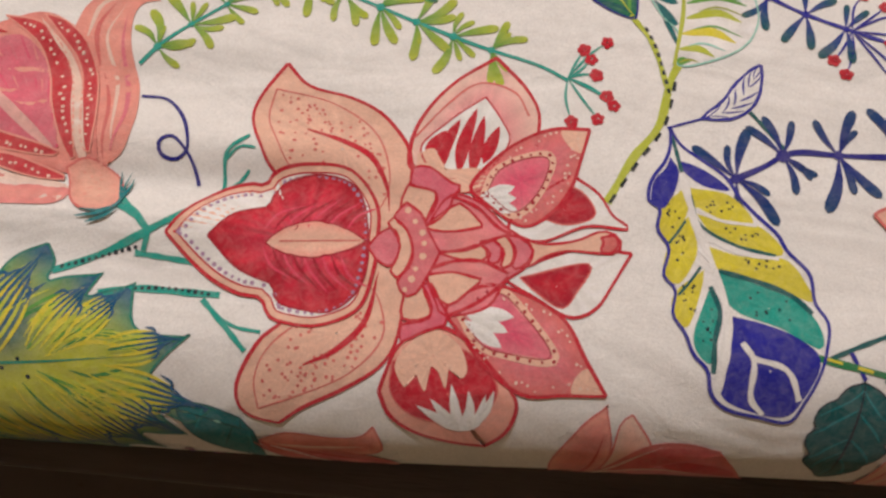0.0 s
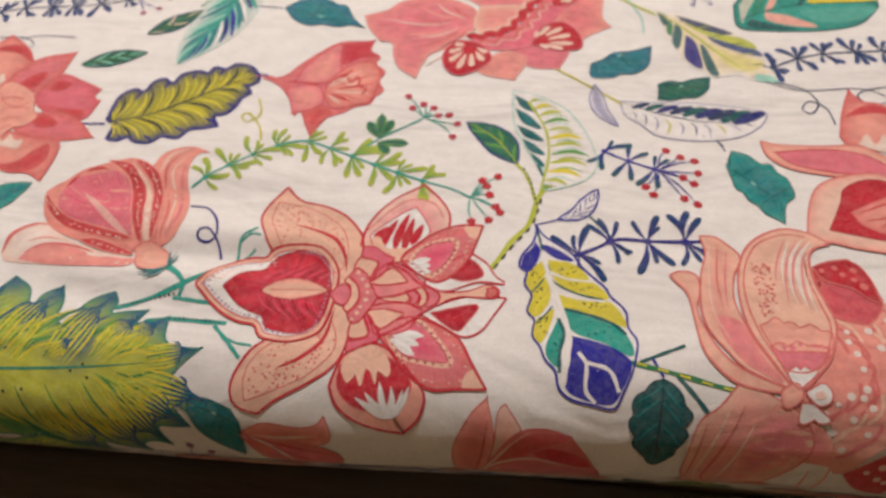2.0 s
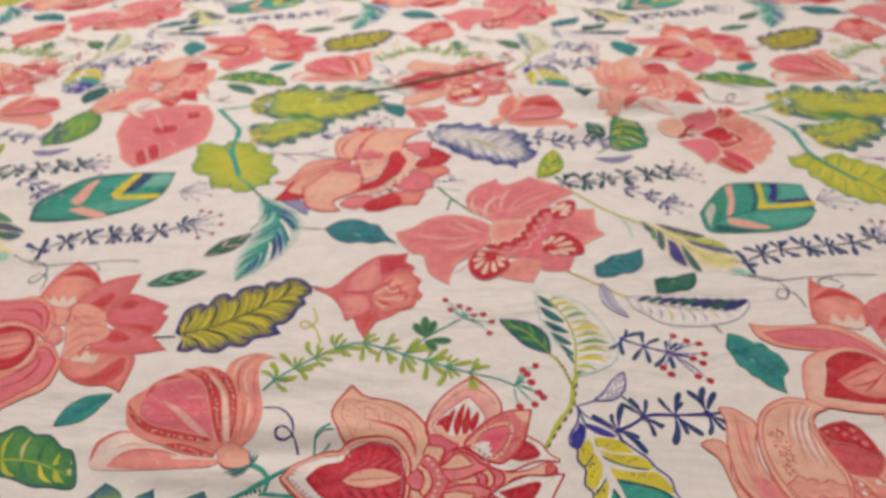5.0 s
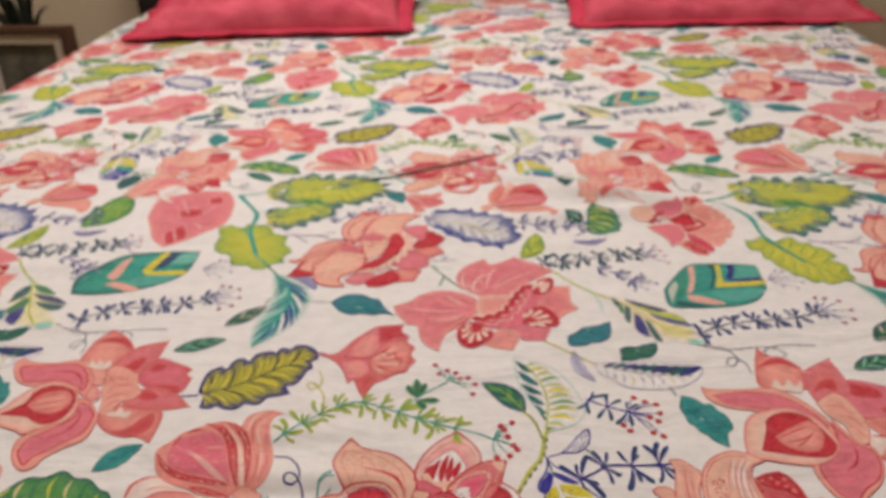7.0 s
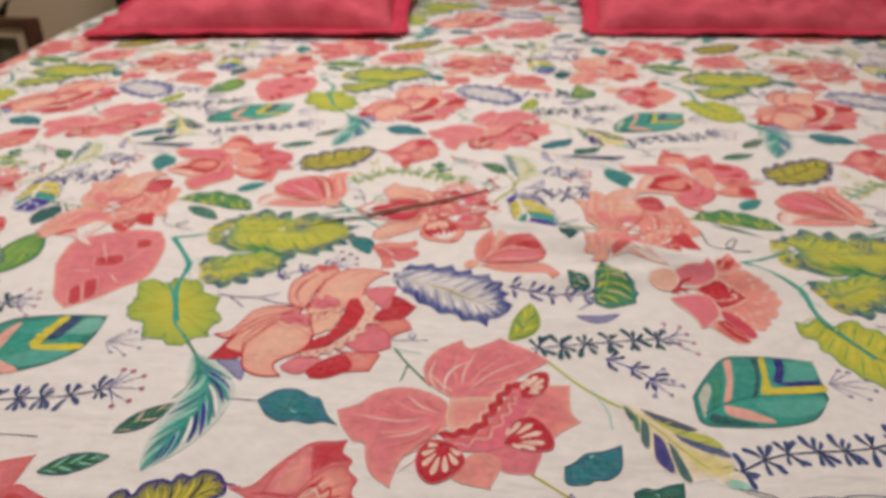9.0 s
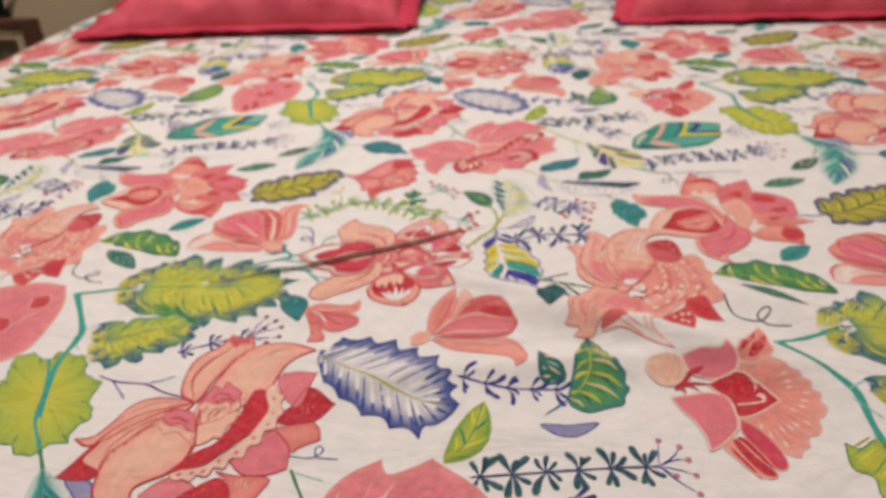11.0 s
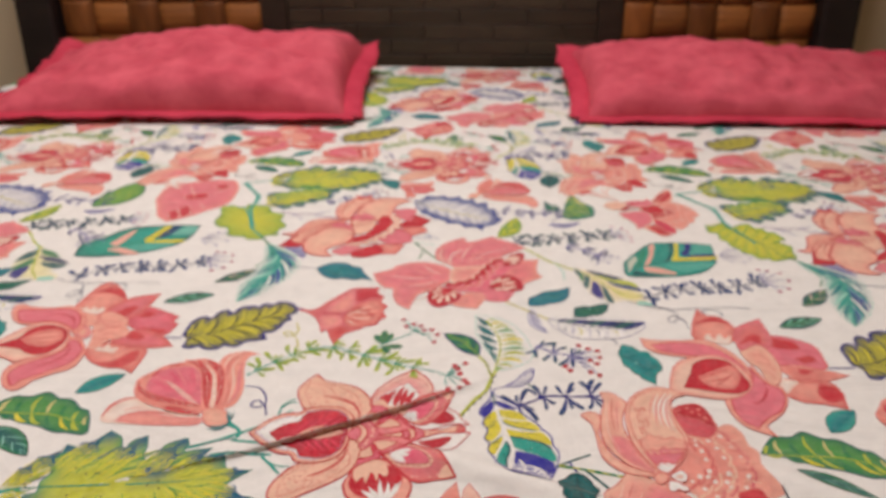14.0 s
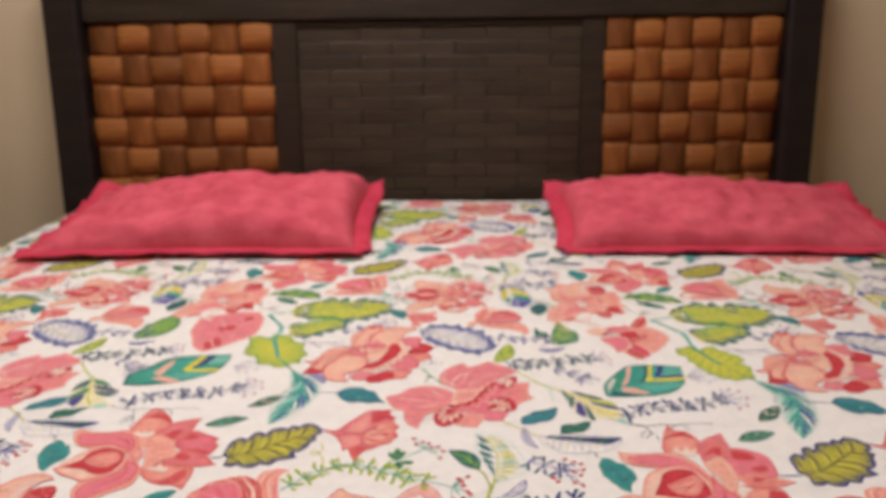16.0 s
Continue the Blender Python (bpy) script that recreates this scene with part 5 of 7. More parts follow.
    a.shape([(227, 260), (231, 261), (232, 258), (228, 257)], ROSE, PALE, 29)
    a.shape([(212, 260), (219, 264), (222, 259), (219, 254), (214, 252), (212, 255)], PEACH, APRICOT, 27, CORAL, 0.7)
    a.shape([(239, 332), (247, 336), (257, 338), (257, 338), (263, 334), (267, 323), (268, 311), (268, 311), (263, 313), (257, 319), (251, 321), (243, 324)], RED, RED * 0.8, 15, CORAL, 0.9)
    a.dots([(243, 330), (250, 332), (253, 328), (259, 331), (258, 325), (262, 321)], 2.0, CORAL, 17)
    s = art("printed_stem", "spiky green stem with yellow dashes printed on the sheet")
    s.line([(142.0, 268.0), (165.0, 264.0), (188.0, 259.0), (209.0, 257.0)], 2.4, LEAF, 1)
    for k in range(6):
        p = curve([(145.0, 268.0), (165.0, 264.0), (188.0, 259.0), (207.0, 258.0)], 13)[2 * k:2 * k + 2]
        s.line(p, 1.1, YELLOW, 3, raw=True)
    s.line([(144.0, 267.0), (156.0, 273.0), (169.0, 279.0)], 1.6, PINE, 1)
    s.line([(165.0, 263.0), (174.0, 253.0), (182.0, 243.0)], 2.2, PINE, 1)
    t = art("printed_leaf", "small dark teal lobed leaf printed on the sheet")
    t.leaf([(158, 262), (157, 240), (157, 215)], 15, PINE, PINE, DARK, 0.6, ribs=[SEA], n=5, vein=DARK, teeth=4, depth=0.2, at=0.4, full=0.6, fat=0.1)
    t.line([(158, 262), (153, 271)], 1.4, INDIGO, 1)
    c = art("printed_tendril", "dark curled tendril printed on the sheet")
    c.line([(296, 249), (302, 228), (317, 220), (326, 224), (329, 231), (323, 231), (319, 224), (327, 216), (342, 214)], 1.2, DARK, 1)


def frilled_flower():
    a = art("printed_flower", "big rose-pink flower with frilled red edge printed on the sheet")
    for lay, (pts, m, r) in enumerate((
            ([(102, 579), (118, 579), (138, 580), (138, 580), (136, 553), (142, 541), (142, 541), (128, 531), (117, 523), (102, 540)], ROSE * 0.7 + CORAL * 0.3, APRICOT), ([(71, 517), (103, 514), (112, 510), (105, 491), (105, 491), (87, 491), (72, 503)], ROSE, ROSE), ([(45, 487), (66, 507), (83, 500), (75, 477), (75, 477), (57, 480)], ROSE * 0.5 + APRICOT * 0.5, APRICOT),) + (
            ([(24, 578), (22, 599), (32, 618), (51, 632), (51, 632), (57, 621), (68, 625), (84, 636), (84, 636), (95, 629), (112, 619), (124, 608), (124, 608), (110, 597), (98, 587), (88, 576), (77, 564), (63, 560), (49, 560), (36, 568)], ROSE, APRICOT * 0.5 + ROSE * 0.5),
            ([(-40, 543), (-40, 543), (-24, 551), (-15, 562), (3, 570), (22, 568), (40, 558), (47, 542), (41, 528), (30, 517), (16, 503), (10, 487), (8, 474), (8, 474), (-5, 484), (-11, 497), (-14, 511), (-23, 513), (-23, 513), (-34, 528)], ROSE, APRICOT * 0.6 + ROSE * 0.4),)):
        a.shape(pts, m, r, 1 + lay, PALE * 0.4 + ROSE * 0.6, 0.8, soft=7, streak=0.12)
    a.hairs([[(44, 541)][0]], [(-34, 540), (-22, 548), (-8, 560), (6, 566), (21, 564), (-20, 518), (-10, 513), (-9, 499), (-2, 486), (6, 477), (15, 503)], [PALE, CORAL, APRICOT], 1.8, 7, bend=0.08, start=0.25)
    a.hairs([[(52, 564)][0]], [(25, 590), (32, 612), (49, 625), (65, 621), (82, 630), (96, 622), (111, 613), (118, 604), (99, 591)], [PALE, ROSE * 0.6 + PINK * 0.4, APRICOT], 1.8, 7, bend=0.06, start=0.2)
    a.line([(39, 567), (41, 586), (49, 598), (61, 605)], 2.2, PALE * 0.6 + WHITE * 0.4, 8, taper=True)
    a.line([(34, 569), (27, 586), (31, 606)], 2.0, PALE, 8, taper=True)
    a.shape([(45, 559), (63, 562), (82, 562), (81, 549), (66, 533), (50, 526), (43, 538)], ROSE * 0.5 + APRICOT * 0.5, PEACH, 8, PALE, 0.9, soft=5)
    a.shape([(38, 514), (47, 522), (60, 523), (72, 533), (82, 552), (92, 571), (102, 584), (111, 589), (113, 571), (103, 549), (96, 533), (88, 516), (72, 509), (55, 508)], ROSE * 0.5 + PINK * 0.5, ROSE, 9, None, soft=5)
    ruff = np.array([(40, 521), (54, 525), (68, 533), (77, 549), (86, 568), (98, 582)], float)
    p = curve(ruff, 50)
    n = side_of(p)
    wave = np.sin(np.arange(50) * 0.9)
    a.line(p + n * (1.6 * wave)[:, None], 6.0, RED * 0.9 + WINE * 0.1, 11, raw=True)
    a.line(p + n * (4.5 + 1.8 * wave)[:, None], 1.4, PALE, 12, raw=True)
    a.line(p - n * (8 + 2.4 * wave)[:, None], 2.6, CORAL, 12, raw=True)
    a.line(p - n * (11 + 2.4 * wave)[:, None], 1.0, PALE, 13, raw=True)
    for pts, root in (([(25, 507), (33, 517), (49, 514), (58, 501), (54, 490), (39, 479), (29, 483), (24, 495)], [(43, 512)]), ([(85, 516), (92, 537), (107, 544), (119, 531), (120, 514), (102, 511)], [(87, 519)]), ([(99, 576), (108, 591), (121, 594), (121, 579), (112, 566), (100, 564)], [(100, 569)])):
        q = a.shape(pts, RED, WINE * 0.5 + RED * 0.5, 14, ROSE, 0.9)
        c = np.array(root[0], float)
        for k in range(2, len(q) - 2, max(len(q) // 9, 2)):
            e = c + (q[k] - c) * 0.82
            if np.hypot(*(e - c)) > 9:
                a.leaf([c + (e - c) * 0.35, e], 2.3, PALE, PALE, lay=17, at=0.8)
    s = art("printed_stem", "thin forked lime stem printed on the sheet")
    s.line([(-6, 619), (9, 597), (29, 573)], 2.0, LEAF, 1)
    s.line([(8, 599), (6, 587), (4, 578)], 1.5, LEAF, 1)
    s.line([(-3, 617), (18, 612)], 1.0, AQUA, 1)
    s.line([(123.0, 608.0), (149.0, 578.0), (176.0, 557.0)], 2.4, LIME, 1)
    s.line([(155.0, 576.0), (164.0, 554.0), (165.0, 535.0)], 1.2, AQUA, 1)


def rose_bud():
    a = art("printed_flower", "rose-red bud with frilled mouth printed on the sheet")
    a.shape([(-98, 467), (-98, 467), (-84, 470), (-74, 485), (-63, 499), (-51, 510), (-34, 512), (-27, 514), (-27, 514), (-28, 502), (-20, 495), (-22, 487), (-14, 479), (-17, 469), (-12, 460), (-17, 453), (-19, 446), (-29, 442), (-34, 437), (-41, 433), (-46, 429), (-52, 413), (-52, 413), (-58, 423), (-64, 436), (-67, 431), (-67, 431), (-73, 444), (-80, 455), (-89, 463)], ROSE, CORAL, 1, RED * 0.4 + ROSE * 0.6, 0.8, soft=7)
    for lay, (pts, m, r) in enumerate((
            ([(-75, 465), (-69, 485), (-52, 508), (-48, 492), (-45, 474), (-58, 463)], APRICOT, ROSE), ([(-50, 508), (-28, 512), (-28, 512), (-29, 502), (-21, 495), (-33, 493), (-44, 485), (-48, 495)], RED, RED * 0.7 + ROSE * 0.3),
            ([(-79, 456), (-70, 461), (-56, 460), (-51, 443), (-61, 436), (-69, 433), (-69, 433), (-73, 444)], APRICOT, ROSE), ([(-61, 433), (-52, 442), (-43, 435), (-48, 427), (-53, 414), (-53, 414)], RED, CORAL),
            ([(-51, 467), (-41, 483), (-26, 490), (-17, 478), (-17, 462), (-20, 448), (-32, 442), (-44, 440), (-52, 454)], APRICOT, CORAL))):
        a.shape(pts, m, r, 3 + lay, RED * 0.5 + CORAL * 0.5, 0.8, soft=6)
    a.hairs([[(-53, 456)][0]], [(-34, 484), (-26, 485), (-18, 478), (-16, 467), (-17, 456), (-20, 448), (-28, 445), (-35, 441)], [RED, PALE, CORAL], 2.0, 10, start=0.25)
    a.line([(-50, 463), (-42, 474), (-36, 467), (-31, 472), (-29, 462), (-24, 461), (-26, 454)], 1.3, RED, 11)
    a.line([(-50, 461), (-43, 470), (-36, 463), (-31, 468)], 1.2, PALE, 12)
    a.line([(-83, 464), (-67, 464), (-50, 463)], 1.0, RED, 9, taper=True)
    a.line([(-104.0, 469.0), (-91.0, 469.0)], 1.6, ROSE, 1)
    c = art("printed_tendril", "pale olive curl printed on the sheet")
    c.line([(-95.0, 446.0), (-90.0, 431.0), (-97.0, 423.0), (-102.0, 428.0), (-98.0, 431.0), (-88.0, 420.0), (-83.0, 407.0)], 1.3, OLIVE * 1.3, 1)


def banded_flower():
    a = art("printed_flower", "red and peach flower with scalloped red band printed on the sheet")
    deep = WINE * 0.4 + RED * 0.6
    # outer rim of petals, seen beyond the band
    for lay, (pts, m, r) in enumerate((
            ([(-55, 613), (-40, 611), (-18, 611), (-20, 599), (-23, 588), (-23, 588), (-36, 587), (-43, 586), (-41, 595), (-44, 606)], APRICOT, CORAL),
            ([(-97, 591), (-85, 605), (-70, 603), (-63, 598), (-72, 588), (-81, 582), (-93, 586)], ROSE, ROSE * 0.9 + PALE * 0.1),
            ([(-75, 585), (-67, 596), (-52, 608), (-43, 603), (-38, 594), (-43, 586), (-57, 578), (-69, 578), (-69, 578)], RED, RED),
            ([(-35, 651), (-19, 656), (-6, 661), (-6, 661), (2, 656), (6, 645), (6, 645), (-5, 638), (-11, 632), (-17, 640)], APRICOT, CORAL),) + (
            ([(-29, 667), (-23, 674), (-14, 690), (7, 678), (7, 678), (-3, 661), (-20, 657), (-29, 658)], RED, deep),
            ([(-44, 703), (-32, 709), (-15, 708), (-15, 708), (-15, 687), (-18, 673), (-26, 676), (-36, 686)], ROSE, ROSE),
            ([(-49, 622), (-41, 635), (-30, 650), (-19, 643), (-12, 634), (-9, 619), (-9, 619), (-21, 613), (-36, 612), (-45, 618)], ROSE, ROSE * 0.9 + PINK * 0.1),)):
        a.shape(pts, m, r, 1 + lay, deep, 0.8, soft=9, streak=0.08)
    for pts in ([(-35, 609), (-34, 602)], [(-32, 608), (-30, 601)], [(-37, 607), (-37, 602)]):
        a.line(pts, 0.9, PALE, 10, taper=True)
    for spot in ([(-15, 677)], [(-56, 592)]):
        a.dots(np.array(spot) + np.random.uniform(-9, 9, (14, 2)), 0.7, CORAL, 10)
    # big petals
    for pts, m, r, lay in (
            ([(-96, 671), (-111, 680), (-117, 701), (-116, 719), (-104, 735), (-99, 749), (-99, 749), (-88, 745), (-83, 751), (-83, 751), (-75, 732), (-84, 722), (-89, 707), (-93, 693), (-94, 678)], PEACH, APRICOT, 8),
            ([(-24, 735), (-24, 735), (-42, 741), (-62, 741), (-76, 734), (-85, 719), (-89, 700), (-91, 684), (-92, 668), (-75, 667), (-56, 674), (-45, 685), (-44, 706), (-41, 719), (-33, 729)], PEACH, APRICOT, 10),
            ([(-97, 671), (-109, 674), (-128, 674), (-142, 666), (-149, 646), (-155, 634), (-166, 631), (-166, 631), (-154, 626), (-142, 635), (-129, 650), (-113, 662)], PEACH, APRICOT, 8),) + (
            ([(-160, 599), (-160, 599), (-155, 612), (-149, 631), (-143, 644), (-132, 657), (-114, 665), (-97, 670), (-103, 660), (-117, 652), (-123, 641), (-125, 634), (-133, 622), (-134, 609), (-135, 601), (-146, 598)], PEACH, APRICOT, 9),
            ([(-90, 658), (-99, 651), (-113, 650), (-124, 641), (-129, 631), (-136, 619), (-133, 604), (-128, 589), (-118, 581), (-107, 578), (-94, 579), (-94, 579), (-101, 587), (-103, 595), (-96, 602), (-87, 608), (-81, 617), (-80, 629), (-84, 644)], PEACH, APRICOT, 11),):
        a.shape(pts, m, r, lay, deep, 1.3, soft=7, streak=0.07)
    for pts, w, dye in (
            ([(-99, 675), (-109, 695), (-105, 715), (-96, 729), (-92, 743)], 1.6, deep), ([(-95, 738), (-86, 737), (-80, 726), (-89, 718), (-93, 700)], 1.0, CORAL), ([(-111, 691), (-108, 713), (-99, 730)], 0.8, CORAL),
            ([(-100, 669), (-120, 660), (-136, 647), (-144, 626), (-149, 612)], 0.9, CORAL), ([(-104, 672), (-125, 669), (-141, 656), (-151, 634)], 0.9, CORAL), ([(-104, 662), (-124, 649), (-135, 633), (-140, 615)], 1.2, deep),
            ([(-36, 737), (-54, 733), (-68, 720)], 0.8, CORAL), ([(-46, 736), (-62, 728), (-70, 713), (-73, 695)], 0.8, APRICOT), ([(-119, 590), (-122, 602), (-119, 615)], 0.8, APRICOT), ([(-110, 584), (-114, 598), (-108, 611)], 0.8, APRICOT)):
        a.line(pts, w, dye, 13, taper=True)
    a.shape([(-160, 599), (-160, 599), (-155, 612), (-150, 626), (-146, 629), (-150, 614), (-135, 607), (-136, 601), (-146, 598)], RED, deep, 12, soft=5)
    a.shape([(-101, 742), (-99, 749), (-99, 749), (-89, 745), (-83, 748), (-83, 748), (-80, 738), (-88, 739), (-90, 733)], RED, CORAL, 12, soft=5)
    # frills in the throat, from the petals down to the red band
    for pts, m, edge, lay in (
            ([(-91, 678), (-89, 689), (-81, 686), (-81, 695), (-73, 689), (-65, 683), (-64, 676), (-60, 670), (-67, 663), (-79, 662), (-90, 663)], ROSE, deep, 14),
            ([(-91, 661), (-105, 664), (-113, 659), (-111, 652), (-103, 648), (-98, 651), (-89, 645), (-84, 645)], ROSE, deep, 14),
            ([(-124, 642), (-119, 648), (-111, 646), (-104, 640), (-99, 644), (-88, 638), (-81, 633), (-84, 644), (-94, 646), (-103, 650), (-114, 653)], PEACH, CORAL, 13),) + (
            ([(-81, 632), (-73, 635), (-68, 641), (-63, 640), (-63, 651), (-59, 657), (-61, 667), (-57, 674), (-65, 676), (-69, 666), (-76, 662), (-80, 653), (-86, 648)], PEACH, CORAL, 15),
            ([(-87, 652), (-93, 665), (-88, 672), (-78, 670), (-72, 673), (-66, 667), (-71, 658), (-78, 653)], PEACH, CORAL, 16),):
        a.shape(pts, m, m, lay, edge, 0.8, streak=0.06)
    a.shape([(-87, 609), (-80, 621), (-75, 628), (-66, 635), (-62, 645), (-59, 659), (-57, 674), (-55, 686), (-45, 684), (-37, 666), (-42, 651), (-50, 638), (-58, 627), (-66, 617), (-80, 611)], RED, RED * 0.9 + WINE * 0.1, 18, None, soft=6)
    frill = [(-85, 607), (-79, 603), (-74, 605), (-69, 603), (-66, 609), (-59, 608), (-57, 616), (-50, 615), (-49, 624), (-41, 625), (-41, 635), (-34, 638), (-35, 649), (-28, 652), (-30, 661), (-27, 667), (-32, 674), (-31, 681), (-37, 684), (-41, 692), (-46, 690), (-45, 681), (-39, 669), (-41, 657), (-45, 642), (-54, 629), (-65, 616), (-80, 611)]
    a.shape(frill, PEACH, PALE, 19, CORAL, 0.8, soft=4, streak=0.05)
    a.dots([(-78, 608), (-70, 610), (-63, 612), (-56, 621), (-47, 629), (-40, 642), (-35, 655), (-35, 666), (-38, 678)], 1.5, CORAL, 22)
    a.line([(-80, 620), (-79, 633), (-87, 655), (-89, 665)], 1.4, deep, 20)
    for pts in ([(-84, 653), (-87, 661), (-84, 667)], [(-80, 656), (-80, 663), (-76, 667)], [(-75, 659), (-75, 665), (-71, 668)], [(-85, 676), (-81, 681), (-71, 679)], [(-81, 672), (-73, 676), (-65, 673)], [(-108, 654), (-102, 656), (-92, 652)]):
        a.line(pts, 1.0, deep, 21)
    t = art("printed_stem", "thin indigo twig printed on the sheet")
    t.line([(-186, 694), (-168, 689), (-144, 688), (-127, 681), (-106, 676)], 1.5, INDIGO * 0.7 + WINE * 0.3, 1)
    t.line([(-173, 690), (-163, 681), (-153, 672)], 1.0, INDIGO, 1)
    t.line([(-142, 690), (-133, 693), (-125, 698)], 1.0, INDIGO, 1)
    c = art("printed_tendril", "thin blue curl printed on the sheet")
    c.line([(-11, 630), (1, 629), (7, 631), (11, 636), (7, 640), (5, 636), (9, 630), (15, 630), (22, 630)], 0.9, BLUE, 1)
    l = art("printed_leaf", "thin lilac outlined leaf printed on the sheet")
    l.leaf([(-153, 598), (-136, 591), (-124, 573)], 6, LILAC, LILAC, INDIGO, 0.9)


def veined_flower():
    a = art("printed_flower", "rose bell flower with white veins printed on the sheet", 2)
    fan = [(291, 739), (306, 742), (319, 741), (324, 739), (328, 734), (333, 733), (334, 727), (339, 725), (338, 718), (343, 715), (341, 708), (344, 704), (340, 696), (335, 692), (335, 684), (330, 678), (325, 677), (323, 668), (318, 665), (315, 659), (310, 660), (304, 663), (296, 674), (285, 688), (286, 711)]
    q = a.shape(fan, CORAL * 0.4 + APRICOT * 0.6, APRICOT * 0.7 + PALE * 0.3, 1, ROSE * 0.4 + PALE * 0.6, 0.8, soft=5, streak=0.1)
    root = np.array([(294, 717)][0], float)
    for k in range(2, len(q) - 2, 3):
        d = q[k] - root
        if np.hypot(*d) > 40:
            a.line([root + d * 0.55, root + d * 0.95], 2.2, (CORAL, ROSE, APRICOT)[k % 3], 3, taper=True)
            a.line([root + d * (0.62 + 0.05 * (k % 4)), root + d * (0.72 + 0.05 * (k % 4))], 1.8, PALE * 0.6 + WHITE * 0.4, 4, taper=True)
    # striped petals at both ends of the fan
    for pts, m in (([(291, 743), (304, 769), (319, 787), (319, 787), (323, 775), (319, 749), (312, 741), (302, 736), (294, 738)], CORAL), ([(269, 664), (278, 672), (290, 655), (298, 644), (292, 640), (292, 640), (283, 645), (275, 655)], APRICOT)):
        a.shape(pts, m, APRICOT, 5, PALE, 0.8, soft=5)
    for pts, m in (([(299, 741), (311, 765), (322, 779), (318, 758), (308, 743), (302, 740)], RED), ([(293, 744), (304, 765), (316, 783), (309, 763), (297, 744)], WINE * 0.6 + RED * 0.4),
                   ([(285, 688), (294, 682), (303, 667), (306, 652), (299, 648), (291, 662), (284, 676)], PINK * 0.5 + RED * 0.5), ([(276, 669), (283, 673), (291, 662), (298, 644), (291, 642), (284, 650), (278, 662)], RED),
                   ([(273, 667), (276, 662), (284, 649), (288, 639), (282, 647), (275, 658)], RED)):
        a.shape(pts, m, m * 0.94, 6, APRICOT, 0.9, soft=5)
    a.shape([(269, 720), (284, 729), (293, 731), (300, 727), (308, 718), (315, 708), (315, 708), (304, 699), (293, 692), (284, 691), (283, 703), (275, 713)], RED, RED * 0.9, 8, PALE, 1.5)
    a.line([(286, 702), (296, 704), (305, 707), (303, 711)], 1.6, PALE, 11)
    a.line([(299, 727), (302, 721), (300, 715)], 1.5, PALE, 11, taper=True)
    a.line([(306, 709), (304, 713), (301, 711)], 2.2, PALE, 11)
    for pts in ([(254, 741), (268, 746), (281, 746), (286, 753), (286, 753), (291, 745), (293, 739), (290, 732), (279, 726), (270, 725), (260, 728), (256, 734)], [(243, 705), (256, 709), (269, 712), (280, 709), (283, 698), (283, 683), (276, 672), (268, 664), (261, 659), (261, 659), (260, 671), (255, 684), (248, 694)]):
        a.shape(pts, ROSE * 0.9 + PINK * 0.1, ROSE, 12, PALE, 1.5, soft=7, streak=0.05)
    for pts, w in (([(246, 715), (253, 719), (261, 720), (273, 720)], 2.6), ([(247, 714), (256, 718), (264, 712)], 2.4), ([(246, 713), (252, 714), (253, 708)], 2.2), ([(247, 715), (255, 723), (261, 731)], 3.2), ([(256, 727), (262, 730), (269, 734)], 4.5)):
        a.line(pts, w, RED * 0.7 + WINE * 0.3, 15, taper=True)
    a.shape([(227, 728), (231, 737), (242, 742), (251, 740), (256, 732), (252, 722), (243, 716), (234, 719)], PEACH, PEACH * 0.8 + PALE * 0.2, 16, PALE, 1.2)
    a.line([(243, 740), (247, 733), (245, 726), (241, 720)], 0.8, APRICOT, 19)
    a.line([(248, 739), (252, 732), (249, 724)], 0.8, APRICOT, 19)


